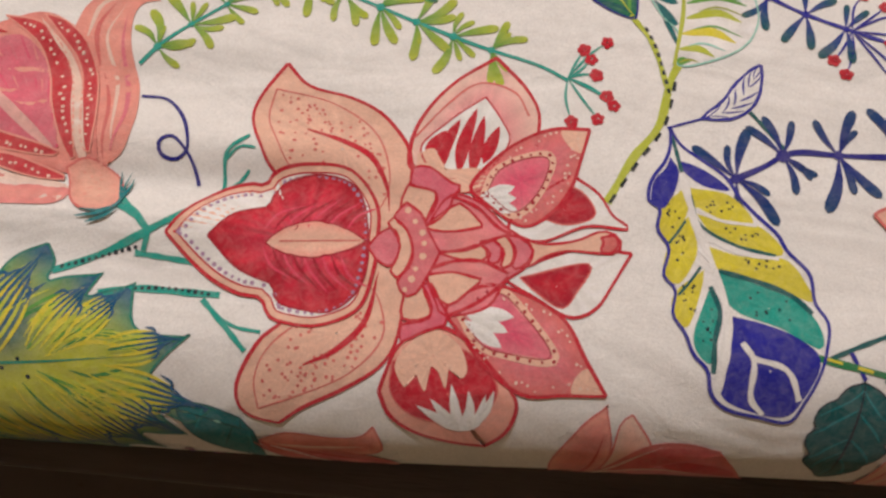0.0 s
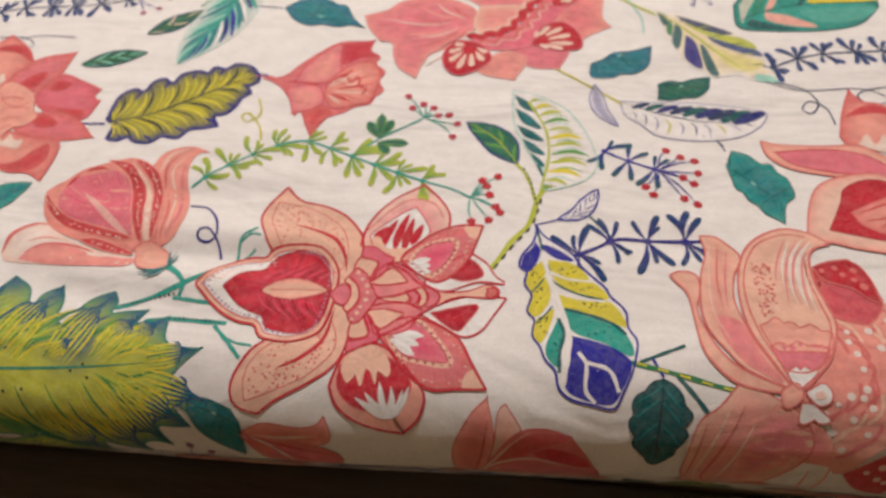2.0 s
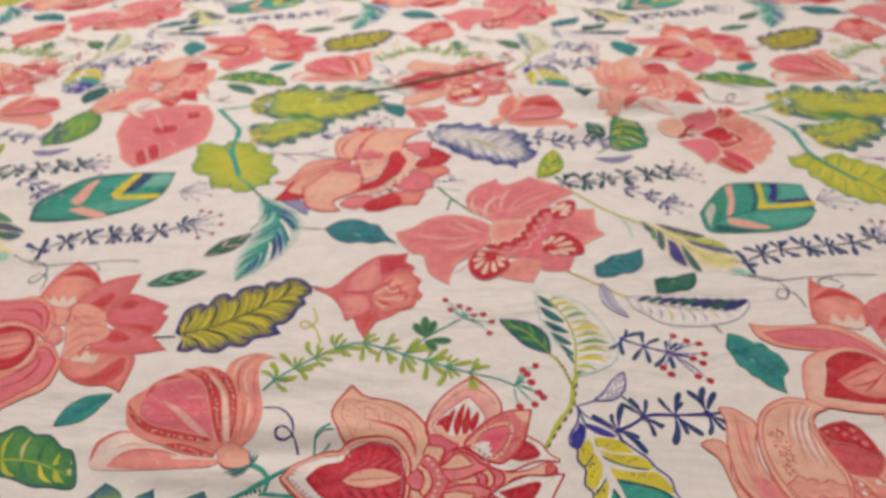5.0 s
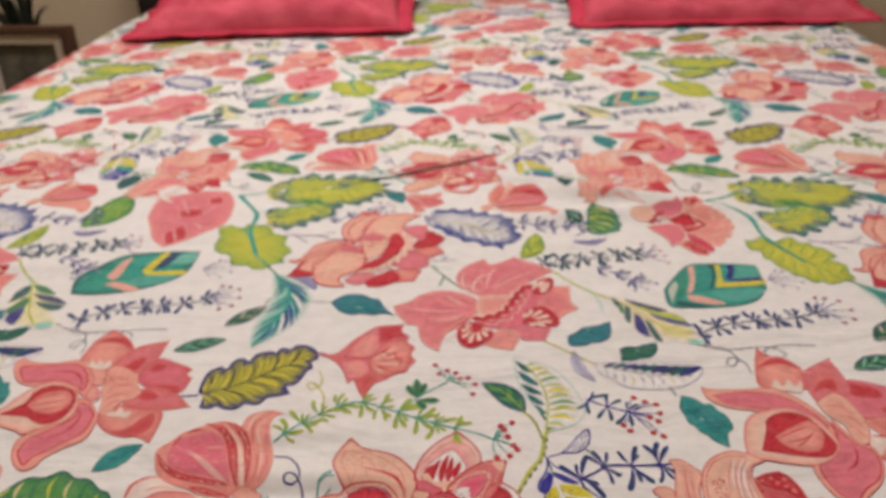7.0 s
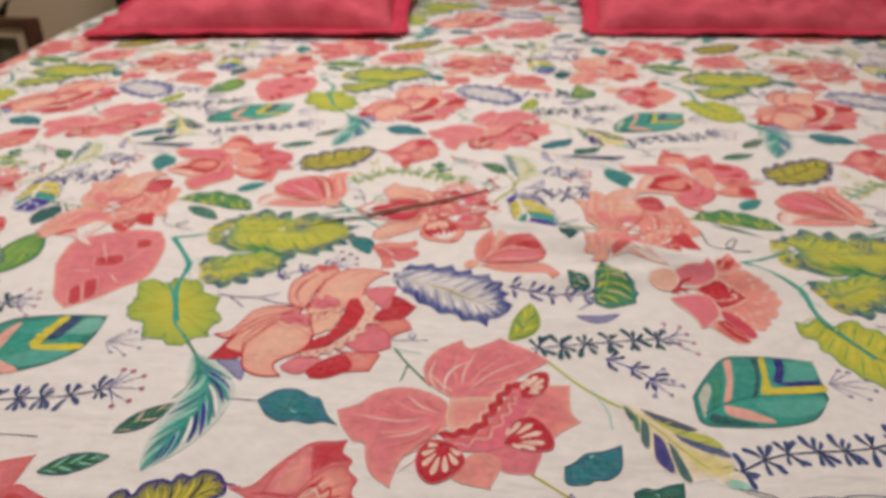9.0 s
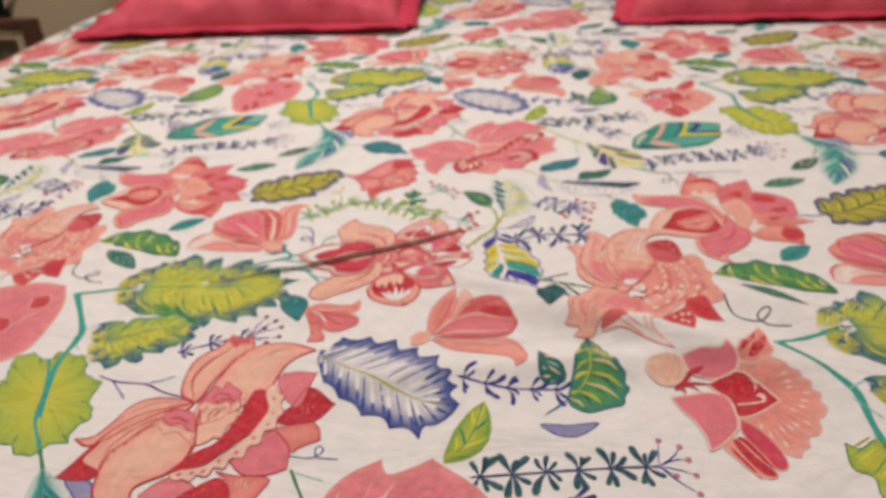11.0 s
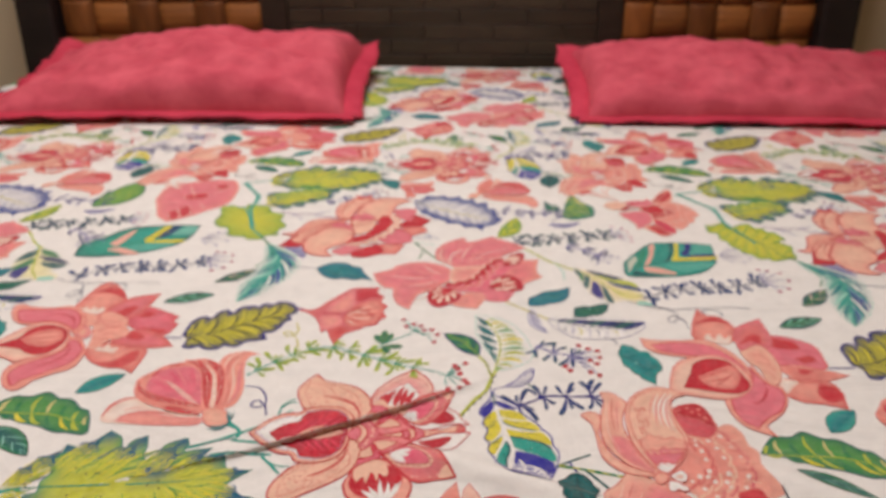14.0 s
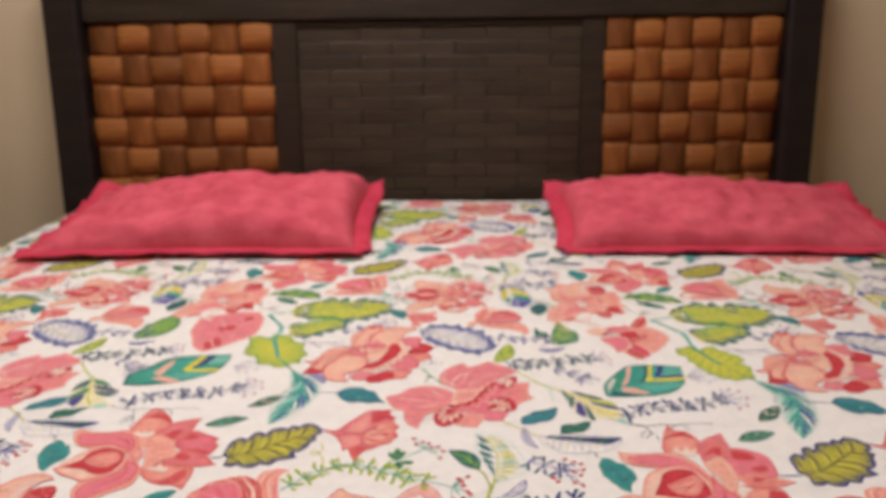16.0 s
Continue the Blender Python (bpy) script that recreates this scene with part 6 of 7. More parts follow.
def pink_lotus():
    a = art("printed_flower", "coral pink side-view lotus printed on the sheet")
    soft_red = RED * 0.55 + CORAL * 0.45
    for lay, (pts, m, r) in enumerate((
            ([(65, 754), (82, 757), (109, 758), (126, 760), (137, 750), (142, 729), (134, 721), (134, 721), (129, 730), (110, 738), (84, 743)], APRICOT, APRICOT * 0.8 + CORAL * 0.2),
            ([(61, 761), (59, 788), (68, 809), (77, 819), (77, 819), (80, 798), (75, 778), (68, 761)], CORAL, APRICOT),
            ([(75, 774), (80, 795), (82, 812), (86, 817), (86, 817), (94, 803), (92, 790), (83, 775)], APRICOT, PALE),
            ([(68, 761), (78, 784), (91, 802), (105, 806), (118, 803), (118, 803), (127, 789), (131, 776), (126, 765), (108, 760), (82, 758)], ROSE * 0.6 + CORAL * 0.4, CORAL))):
        a.shape(pts, m, r, 1 + 2 * lay, CORAL, 0.7, soft=6)
    for pts, m in (([(79, 777), (88, 794), (100, 803), (118, 802), (101, 793), (91, 784)], soft_red), ([(99, 791), (108, 795), (123, 791), (128, 783), (116, 783), (105, 786)], RED), ([(71, 763), (89, 773), (107, 779), (129, 776), (121, 766), (104, 762)], ROSE)):
        a.shape(pts, m, m * 0.7 + CORAL * 0.3, 10, None, soft=4)
    for pts, w, dye in (([(65, 760), (79, 779), (97, 787), (116, 783), (129, 780)], 1.5, PALE), ([(67, 758), (85, 765), (108, 767), (128, 770)], 1.8, PALE), ([(66, 756), (86, 760), (108, 761), (127, 765)], 1.6, soft_red), ([(66, 761), (73, 785), (77, 808)], 1.2, soft_red),
                        ([(66, 757), (75, 776), (87, 794), (98, 804)], 1.2, PALE), ([(78, 752), (109, 753), (129, 751), (139, 730)], 1.3, PALE), ([(129, 783), (132, 777), (129, 770)], 1.8, soft_red)):
        a.line(pts, w, dye, 13, taper=True)
    q = a.blob([(48, 756), (54, 763), (63, 762), (63, 752), (56, 747), (50, 747)], APRICOT, PEACH, 14)
    b = art("printed_flower", "small coral flower in profile printed on the sheet")
    for lay, (pts, m, r) in enumerate((
            ([(-52, 214), (-43, 199), (-34, 182), (-33, 171), (-33, 171), (-20, 174), (-27, 187), (-35, 199)], APRICOT, CORAL),
            ([(-50, 216), (-39, 222), (-23, 221), (-12, 223), (-7, 229), (-7, 229), (-4, 217), (-9, 211), (-23, 209), (-38, 208)], CORAL, APRICOT),
            ([(-50, 215), (-35, 210), (-20, 212), (-3, 206), (1, 197), (-5, 190), (-13, 185), (-24, 187), (-36, 197)], ROSE * 0.7 + CORAL * 0.3, CORAL))):
        b.shape(pts, m, r, 1 + 2 * lay, CORAL, 0.7, soft=5)
    for pts, w, dye in (([(-46, 213), (-34, 206), (-24, 193)], 1.6, WHITE), ([(-44, 214), (-29, 214), (-10, 217)], 1.5, PALE), ([(-44, 213), (-23, 207), (-3, 204)], 1.3, RED), ([(-40, 210), (-25, 201), (-8, 192)], 1.1, RED)):
        b.line(pts, w, dye, 8, taper=True)


def round_flower():
    a = art("printed_flower", "rose-red many-petalled flower printed on the sheet", 0)
    rose, deep = ROSE * 0.8 + PINK * 0.2, RED * 0.75 + WINE * 0.25
    # petals behind the heart
    for lay, (pts, m, r) in enumerate((
            ([(-257, 438), (-247, 463), (-229, 458), (-210, 449), (-210, 449), (-212, 441), (-206, 437), (-206, 437), (-209, 419), (-222, 419), (-244, 427)], rose, RED * 0.5 + ROSE * 0.5),
            ([(-284, 451), (-282, 465), (-271, 481), (-247, 489), (-247, 489), (-247, 472), (-248, 459), (-254, 446), (-268, 441)], ROSE, CORAL),
            ([(-257, 409), (-244, 423), (-227, 424), (-211, 416), (-196, 402), (-196, 402), (-213, 398), (-229, 399), (-245, 401)], rose, CORAL),
            ([(-319, 459), (-319, 473), (-317, 491), (-308, 507), (-308, 507), (-290, 495), (-275, 476), (-281, 464), (-284, 451), (-291, 444), (-307, 452)], APRICOT, CORAL),) + (
            ([(-270, 391), (-265, 403), (-247, 403), (-230, 398), (-220, 399), (-214, 391), (-213, 375), (-213, 362), (-213, 362), (-225, 368), (-237, 368), (-251, 373), (-262, 381)], APRICOT, CORAL),)):
        a.shape(pts, m, r, 1 + lay, CORAL * 0.7 + RED * 0.3, 1.1, soft=7)
    for pts, m in (([(-315, 487), (-303, 496), (-286, 492), (-276, 477), (-290, 485), (-302, 488)], RED), ([(-274, 451), (-268, 462), (-258, 466), (-258, 452), (-264, 447)], RED), ([(-249, 446), (-246, 457), (-234, 454), (-238, 446)], RED), ([(-247, 415), (-239, 422), (-225, 413), (-236, 409)], RED),
                   ([(-251, 374), (-238, 377), (-230, 388), (-222, 394), (-218, 381), (-224, 370), (-237, 369)], RED * 0.8 + CORAL * 0.2), ([(-241, 430), (-225, 428), (-213, 427), (-213, 419), (-226, 424)], RED)):
        a.shape(pts, m, CORAL * 0.5 + m * 0.5, 8, None, soft=4)
    for pts in ([(-311, 454), (-314, 462), (-308, 456), (-309, 464), (-301, 456), (-301, 464), (-294, 457), (-291, 464), (-285, 454), (-291, 447)], [(-261, 391), (-262, 400), (-255, 394), (-254, 403), (-248, 396), (-241, 397), (-242, 388), (-253, 390)]):
        a.shape(pts, WHITE, PALE, 10, None, smooth=False)
    # heart
    for pts, m in (([(-280, 424), (-286, 444), (-281, 454), (-264, 447), (-254, 438), (-250, 427), (-243, 419), (-248, 410), (-256, 407), (-261, 394), (-268, 393), (-273, 409)], APRICOT), ([(-303, 449), (-288, 447), (-281, 431), (-293, 430)], APRICOT), ([(-295, 424), (-292, 430), (-281, 422), (-277, 412), (-282, 407), (-291, 413)], ROSE)):
        a.shape(pts, m, m * 0.6 + PEACH * 0.4, 11, CORAL, 0.7, soft=5)
    for pts in ([(-280, 431), (-273, 438), (-261, 436)], [(-274, 419), (-268, 427), (-252, 427)], [(-270, 407), (-266, 416), (-255, 418)], [(-283, 442), (-272, 431), (-261, 428), (-256, 434)], [(-268, 399), (-263, 406), (-257, 410)]):
        a.line(pts, 0.8, CORAL, 14)
    a.shape([(-293, 421), (-291, 425), (-284, 421), (-282, 413), (-286, 412)], PEACH, APRICOT, 14)
    # the two curling arms, each with a pale border
    for pts, inner, stroke in (
            ([(-374, 449), (-378, 462), (-372, 464), (-372, 464), (-359, 459), (-339, 458), (-321, 462), (-306, 452), (-293, 435), (-291, 415), (-302, 422), (-320, 432), (-334, 429), (-350, 429), (-363, 436)], [(-361, 439), (-369, 453), (-353, 454), (-333, 456), (-318, 456), (-305, 446), (-297, 431), (-296, 421), (-306, 428), (-323, 435), (-339, 433), (-353, 433)], [(-338, 446), (-319, 446), (-306, 438), (-298, 422)]),) + (
            ([(-267, 390), (-284, 409), (-296, 410), (-290, 394), (-298, 384), (-312, 375), (-320, 367), (-319, 355), (-310, 341), (-298, 334), (-291, 339), (-289, 347), (-278, 357), (-266, 367)], [(-271, 391), (-283, 404), (-291, 404), (-287, 392), (-294, 381), (-307, 371), (-313, 363), (-313, 352), (-301, 339), (-299, 347), (-292, 352), (-281, 362), (-271, 373)], [(-299, 366), (-287, 373), (-282, 386), (-287, 400)]),):
        a.shape(pts, APRICOT, APRICOT, 13, CORAL, 1.0, streak=0.06)
        a.shape(inner, rose, ROSE, 15, RED, 1.1, soft=6, streak=0.06)
        a.line(stroke, 1.6, deep, 18, taper=True)
    # lip
    a.shape([(-359, 390), (-359, 390), (-352, 406), (-345, 421), (-335, 431), (-316, 431), (-301, 420), (-291, 404), (-291, 387), (-302, 380), (-313, 375), (-321, 371), (-329, 375), (-346, 381)], PALE * 0.6 + PEACH * 0.4, APRICOT, 19, CORAL, 1.0, soft=3)
    a.shape([(-353, 393), (-353, 393), (-339, 406), (-337, 420), (-326, 428), (-307, 423), (-296, 409), (-296, 390), (-306, 382), (-320, 385), (-328, 390)], RED, deep, 21, WINE, 0.7, soft=6)
    a.shape([(-336, 404), (-328, 418), (-309, 421), (-298, 406), (-307, 394), (-324, 396)], APRICOT, CORAL, 23, None, soft=4)
    for pts in ([(-332, 406), (-324, 415), (-308, 418)], [(-331, 402), (-317, 407), (-302, 410)], [(-323, 397), (-310, 400), (-299, 403)]):
        a.line(pts, 1.1, RED, 26, taper=True)


def sprigs():
    a = art("printed_sprig", "arching green sprig ending in red berries printed on the sheet")
    arc = [(-115.0, 364.0), (-96.0, 385.0), (-76.0, 400.0), (-55.0, 408.0), (-32.0, 401.0), (-6.0, 391.0), (19.0, 382.0), (43.0, 375.0), (55.0, 369.0)]
    a.whorls(arc, 10, 17, TEAL, GREEN * 0.7 + LEAF * 0.3, LIME * 0.8 + YELLOW * 0.1 + GREEN * 0.1, 1.5, fan=(-80, -50, -25, 30, 55, 85), hi=0.86)
    a.umbel([(55.0, 370.0)][0], [(57.0, 351.0), (67.0, 353.0), (73.0, 359.0), (70.0, 363.0), (66.0, 372.0), (64.0, 379.0), (70.0, 387.0), (61.0, 383.0)], TEAL, RED)
    b = art("printed_sprig", "teal umbel with red berries printed on the sheet")
    b.line([(-19.0, 400.0), (-7.0, 414.0), (18.0, 434.0)], 1.4, TEAL, 1)
    b.umbel([(19.0, 435.0)][0], [(6.0, 455.0), (10.0, 444.0), (17.0, 448.0), (24.0, 445.0), (35.0, 439.0), (41.0, 431.0), (39.0, 419.0), (28.0, 438.0)], TEAL, RED * 0.9 + LILAC * 0.1, 2.4)
    for pts in ([(-7.0, 414.0), (-17.0, 429.0)], [(-7.0, 414.0), (-9.0, 437.0)], [(-7.0, 414.0), (-1.0, 432.0)], [(-7.0, 411.0), (12.0, 411.0)], [(-8.0, 411.0), (1.0, 401.0)]):
        b.leaf(pts, 3.6, PINE, GREEN, lay=3, at=0.7)
    c = art("printed_sprig", "indigo umbel with red berries printed on the sheet")
    c.whorls([(132.0, 414.0), (147.0, 406.0), (165.0, 399.0)], 3, 16, INDIGO, INDIGO, PINE, 1.6, fan=(-100, -60, 60, 100))
    c.umbel([(165.0, 399.0)][0], [(171.0, 416.0), (179.0, 411.0), (187.0, 408.0), (188.0, 398.0), (185.0, 389.0), (185.0, 373.0), (178.0, 377.0), (161.0, 379.0), (157.0, 385.0), (179.0, 394.0)], INDIGO, RED, 2.4)
    d = art("printed_sprig", "blue-grey twig with small flower head printed on the sheet")
    d.whorls([(110, 624), (142, 630), (175, 636), (205, 641), (227, 644)], 6, 17, SLATE * 1.2, SLATE, PINE, 1.7, fan=(-110, -75, -45, 45, 75, 110), fat=0.24)
    d.umbel([(227, 644)][0], [(229, 665), (242, 661), (246, 651), (249, 639), (249, 625), (237, 638)], INDIGO, ROSE * 0.6 + LILAC * 0.4, 2.0)
    e = art("printed_sprig", "small lilac twig printed on the sheet")
    e.whorls([(171, 615), (192, 603), (206, 590)], 3, 16, INDIGO, INDIGO, SLATE, 1.4)
    e.umbel([(206, 590)][0], [(216, 604), (221, 590), (216, 574), (203, 572), (227, 585)], INDIGO, LILAC, 2.0)
    f = art("printed_sprig", "long slate twig with pink berries printed on the sheet")
    f.whorls([(-358, 522), (-320, 541), (-260, 549), (-225, 560)], 7, 16, SLATE * 1.2, SLATE, BLUE * 0.6 + SLATE * 0.4, 1.7, fan=(-110, -70, -45, 45, 75, 110), fat=0.24)
    f.umbel((-228, 560), [(-216, 580), (-205, 575), (-200, 560), (-204, 546), (-215, 540), (-225, 582)], INDIGO, RED * 0.6 + LILAC * 0.4, 2.2)
    f.line([(-372, 518), (-340, 503), (-300, 506), (-285, 496), (-297, 490), (-303, 500), (-285, 508), (-255, 507)], 0.9, SLATE, 1)
    g = art("printed_sprig", "short indigo twig printed on the sheet")
    g.whorls([(92, 710), (130, 704), (168, 706)], 5, 15, INDIGO, SLATE, INDIGO, 1.4)
    h = art("printed_sprig", "indigo twig with dark berries printed on the sheet")
    h.whorls([(-137, 725), (-112, 738), (-90, 748)], 3, 16, INDIGO, INDIGO, SLATE, 1.6)
    h.umbel((-88, 748), [(-80, 775), (-70, 770), (-62, 762), (-60, 750), (-68, 742), (-76, 760)], INDIGO, WINE * 0.6 + NAVY * 0.4, 2.0)
    h.dots([(-48, 700), (-40, 706), (-35, 698), (-30, 707)], 1.8, WINE, 2)
    k = art("printed_sprig", "faint lilac flower head printed on the sheet")
    k.umbel((341, 592), [(362, 606), (372, 597), (374, 585), (365, 575), (355, 608), (352, 578)], LILAC, LILAC, 1.8)


def leaves():
    def one(label, *args, **kw):
        a = art("printed_leaf", label + " printed on the sheet")
        a.leaf(*args, **kw)
        return a
    one("small dark green leaf", [(81.0, 399.0), (66.0, 420.0), (47.0, 433.0)], 10, LEAF, PINE, NAVY, 0.9, ribs=[GREEN, PINE], n=5, vein=LIME, fat=0.25)
    s = art("printed_stem", "yellow stem with dark dashes printed on the sheet")
    s.line([(71.0, 319.0), (80.0, 337.0), (90.0, 352.0), (94.0, 370.0), (98.0, 380.0)], 3.0, LIME, 1)
    s.line([(94.0, 365.0), (88.0, 387.0), (79.0, 401.0)], 2.0, LIME, 1)
    for pts in ([(72.0, 319.0), (82.0, 336.0), (92.0, 352.0), (97.0, 375.0)], [(94.0, 366.0), (89.0, 386.0), (84.0, 397.0)]):
        p = curve(pts, 17)
        for k in range(0, 16, 2):
            s.line(p[k:k + 2], 1.3, DARK, 3, raw=True)
    s = art("printed_stem", "thin olive stem printed on the sheet")
    s.line([(100.0, 493.0), (119.0, 479.0), (147.0, 457.0)], 1.8, OLIVE * 1.2, 1)
    s.line([(206.0, 418.0), (203.0, 426.0), (194.0, 431.0)], 1.2, SLATE, 1)
    one("thin lilac leaf", [(129.0, 476.0), (132.0, 452.0), (143.0, 436.0)], 5, LILAC, WHITE, INDIGO, 0.7)
    s = art("printed_tendril", "thin slate curl printed on the sheet")
    s.line([(246.0, 485.0), (263.0, 479.0), (270.0, 466.0), (264.0, 455.0), (259.0, 459.0), (265.0, 467.0), (274.0, 460.0), (276.0, 445.0)], 1.0, SLATE, 1)
    a = one("teal and navy feather leaf", [(-174.0, 605.0), (-146.0, 555.0), (-165.0, 479.0)], 22, TEAL, WHITE, AQUA, 0.6, ribs=[TEAL, SEA, AQUA], n=9, vein=TEAL, vw=1.6, fat=0.35, at=0.55)
    b = Blade([(-174.0, 605.0), (-146.0, 555.0), (-165.0, 479.0)], 22, at=0.55)
    a.ribs(b, [NAVY, WHITE, SEA, INDIGO], 11, 3, fat=0.4, sides=(1,), lo=0.1)
    one("small dark leaf", [(-201.0, 513.0), (-186.0, 526.0), (-167.0, 545.0)], 9, LEAF, PINE, SLATE, 0.7, ribs=[PALE, SLATE, DARK], n=7, fat=0.3)
    s = art("printed_stem", "thin dark stalk printed on the sheet")
    s.line([(-134.0, 553.0), (-105.0, 550.0)], 1.2, SLATE, 1)
    one("small dark green leaf with pale veins", [(-237.0, 475.0), (-217.0, 483.0), (-192.0, 491.0)], 9, LEAF, PINE, SLATE, 0.6, ribs=[AQUA, DARK], n=7, fat=0.28)
    one("yellow-green pointed leaf", [(92, 634), (106, 655), (113, 690)], 12, LIME, GREEN, OLIVE, 0.7, ribs=[LEAF, YELLOW], n=4, vein=LEAF, fat=0.16)
    one("thin purple leaf", [(153, 672), (172, 668), (192, 677)], 5, LILAC, LILAC, INDIGO, 0.9)
    one("small dark lobed leaf", [(-280, 866), (-258, 854), (-236, 838)], 9, PINE, LEAF, DARK, 0.6, ribs=[AQUA], n=4, fat=0.1)
    one("teal pointed leaf", [(-236, 908), (-222, 922), (-206, 934)], 9, SEA, TEAL, PINE, 0.6)
    a = art("printed_leaf", "green broad leaf printed on the sheet", 0)
    a.shape([(186, 761), (186, 761), (195, 752), (199, 735), (206, 735), (209, 729), (213, 724), (212, 717), (215, 711), (211, 704), (210, 696), (203, 693), (196, 690), (185, 686), (174, 691), (172, 699), (174, 712), (176, 724), (178, 738)], GREEN * 0.7 + LEAF * 0.3, PINE * 0.6 + TEAL * 0.4, 1, PINE, 0.9, soft=7, tips=PINE, reach=14.0)
    rib = [(185, 758), (188, 729), (184, 715), (174, 698)]
    a.hairs(rib, [(196, 743), (200, 731), (206, 731), (211, 724), (213, 711), (209, 700), (197, 693), (183, 690)], [LIME, PALE * 0.5 + LIME * 0.5], 3.4, 4, bend=0.12, start=0.04)
    a.hairs(rib, [(197, 733), (205, 731), (209, 726), (212, 717), (210, 705), (202, 696), (189, 689), (179, 690)], [PINE, LEAF], 2.6, 3, bend=0.12, start=0.04)
    a.hairs(rib, [(181, 750), (178, 734), (177, 726), (176, 720), (175, 714), (174, 708), (173, 702), (173, 697)], [LIME, YELLOW, LEAF], 2.6, 4, bend=-0.1, start=0.04)
    a.line(rib, 1.3, LIME, 6, taper=True)
    a.line([(173, 698), (164, 689), (155, 680)], 1.8, SLATE * 1.6, 1, taper=True)
    a = art("printed_leaf", "small pine leaf printed on the sheet")
    a.shape([(150, 742), (150, 742), (158, 731), (166, 727), (170, 719), (169, 713), (162, 710), (154, 711), (151, 718), (150, 726)], LEAF * 0.6 + PINE * 0.4, PINE, 1, PINE, 0.7, soft=4)
    a.hairs([(152, 732), (157, 721), (163, 712)], [(161, 730), (167, 722), (169, 716), (152, 722), (153, 715), (158, 712)], [PALE, AQUA], 1.5, 3)
    a = art("printed_leaf", "striped leaf in teal, yellow and navy printed on the sheet", 0)
    a.shape([(232, 573), (246, 594), (267, 619), (288, 623), (316, 622), (338, 618), (338, 618), (336, 595), (334, 575), (334, 575), (319, 555), (303, 547), (281, 543), (251, 542), (232, 546)], TEAL, PINE * 0.5 + TEAL * 0.5, 1, PINE, 0.9, soft=5)
    for pts, dye in (([(266, 615), (273, 619), (268, 593), (260, 571), (254, 568), (263, 593)], APRICOT * 0.6 + PALE * 0.4), ([(276, 620), (289, 621), (286, 597), (277, 575), (263, 572), (271, 595)], TEAL * 0.8 + PINE * 0.2),
                     ([(290, 621), (295, 621), (290, 596), (281, 575), (277, 575), (287, 597)], PINE), ([(296, 621), (301, 621), (296, 594), (295, 583), (285, 578), (292, 597)], YELLOW),
                     ([(308, 620), (315, 620), (312, 606), (305, 592), (299, 594), (306, 607)], NAVY), ([(316, 619), (337, 617), (335, 598), (319, 595), (308, 594), (315, 607)], TEAL * 0.8 + AQUA * 0.2),) + (
                     ([(290, 585), (309, 587), (336, 590), (335, 583), (305, 578), (288, 577)], YELLOW), ([(301, 592), (333, 595), (335, 590), (309, 588)], NAVY),
                     ([(253, 565), (269, 561), (287, 549), (274, 548), (254, 554)], APRICOT * 0.6 + PALE * 0.4), ([(276, 569), (304, 573), (332, 574), (319, 559), (293, 553), (282, 560)], TEAL * 0.8 + AQUA * 0.2),
                     ([(236, 573), (246, 589), (248, 581), (241, 565), (235, 550)], PALE * 0.5 + AQUA * 0.5), ([(250, 592), (261, 609), (260, 593), (250, 566), (242, 559), (248, 577)], LEAF * 0.5 + TEAL * 0.5), ([(242, 556), (253, 551), (273, 545), (251, 544), (238, 547)], PINE),):
        a.shape(pts, dye, dye * 0.92, 3, None)
    a.line([(235, 554), (258, 568), (292, 577), (334, 580)], 1.0, PINE, 6)
    a = art("printed_leaf", "yellow and indigo feather leaf printed on the sheet", 0)
    a.shape([(174, 563), (174, 563), (190, 560), (210, 550), (229, 539), (241, 523), (246, 502), (250, 485), (250, 485), (233, 486), (224, 492), (209, 488), (200, 495), (190, 503), (184, 522), (178, 543)], PALE * 0.25 + YELLOW * 0.35 + WHITE * 0.4, WHITE, 1, None, soft=4)
    for pts, dye in (([(176, 561), (182, 556), (183, 545), (179, 546)], PINE), ([(184, 553), (186, 546), (184, 532), (181, 539)], LEAF), ([(188, 549), (192, 539), (188, 518), (184, 526)], PINE), ([(194, 534), (200, 526), (202, 498), (195, 501), (191, 511)], NAVY),
                     ([(203, 526), (207, 517), (212, 491), (206, 492), (203, 508)], PINE), ([(188, 558), (206, 550), (227, 538), (215, 537), (199, 546)], SLATE), ([(193, 550), (212, 539), (235, 531), (240, 520), (221, 527), (203, 539)], LIME),
                     ([(209, 533), (225, 526), (240, 520), (243, 512), (227, 517), (213, 526)], BLUE * 0.5 + SLATE * 0.5),) + (([(209, 523), (226, 513), (243, 506), (234, 496), (219, 501)], YELLOW * 0.7 + WHITE * 0.3), ([(236, 493), (245, 492), (250, 485), (250, 485), (235, 486)], AQUA),):
        a.shape(pts, dye, dye * 0.9 + WHITE * 0.1, 3, None, soft=4)
    a.line([(174, 563), (195, 540), (214, 515), (233, 492)], 1.6, LIME, 6, taper=True)
    a.hairs([(188, 551), (231, 502)], [(202, 553), (214, 546), (227, 538), (237, 528), (243, 517), (245, 505)], [SLATE, LIME, PINE], 1.1, 5)
    a = art("printed_leaf", "white feather leaf outlined in slate printed on the sheet")
    a.shape([(145, 460), (145, 460), (162, 460), (185, 461), (208, 460), (227, 457), (236, 454), (232, 443), (219, 432), (203, 427), (185, 426), (167, 429), (157, 439), (148, 447)], WHITE, WHITE, 1, LILAC, 0.8)
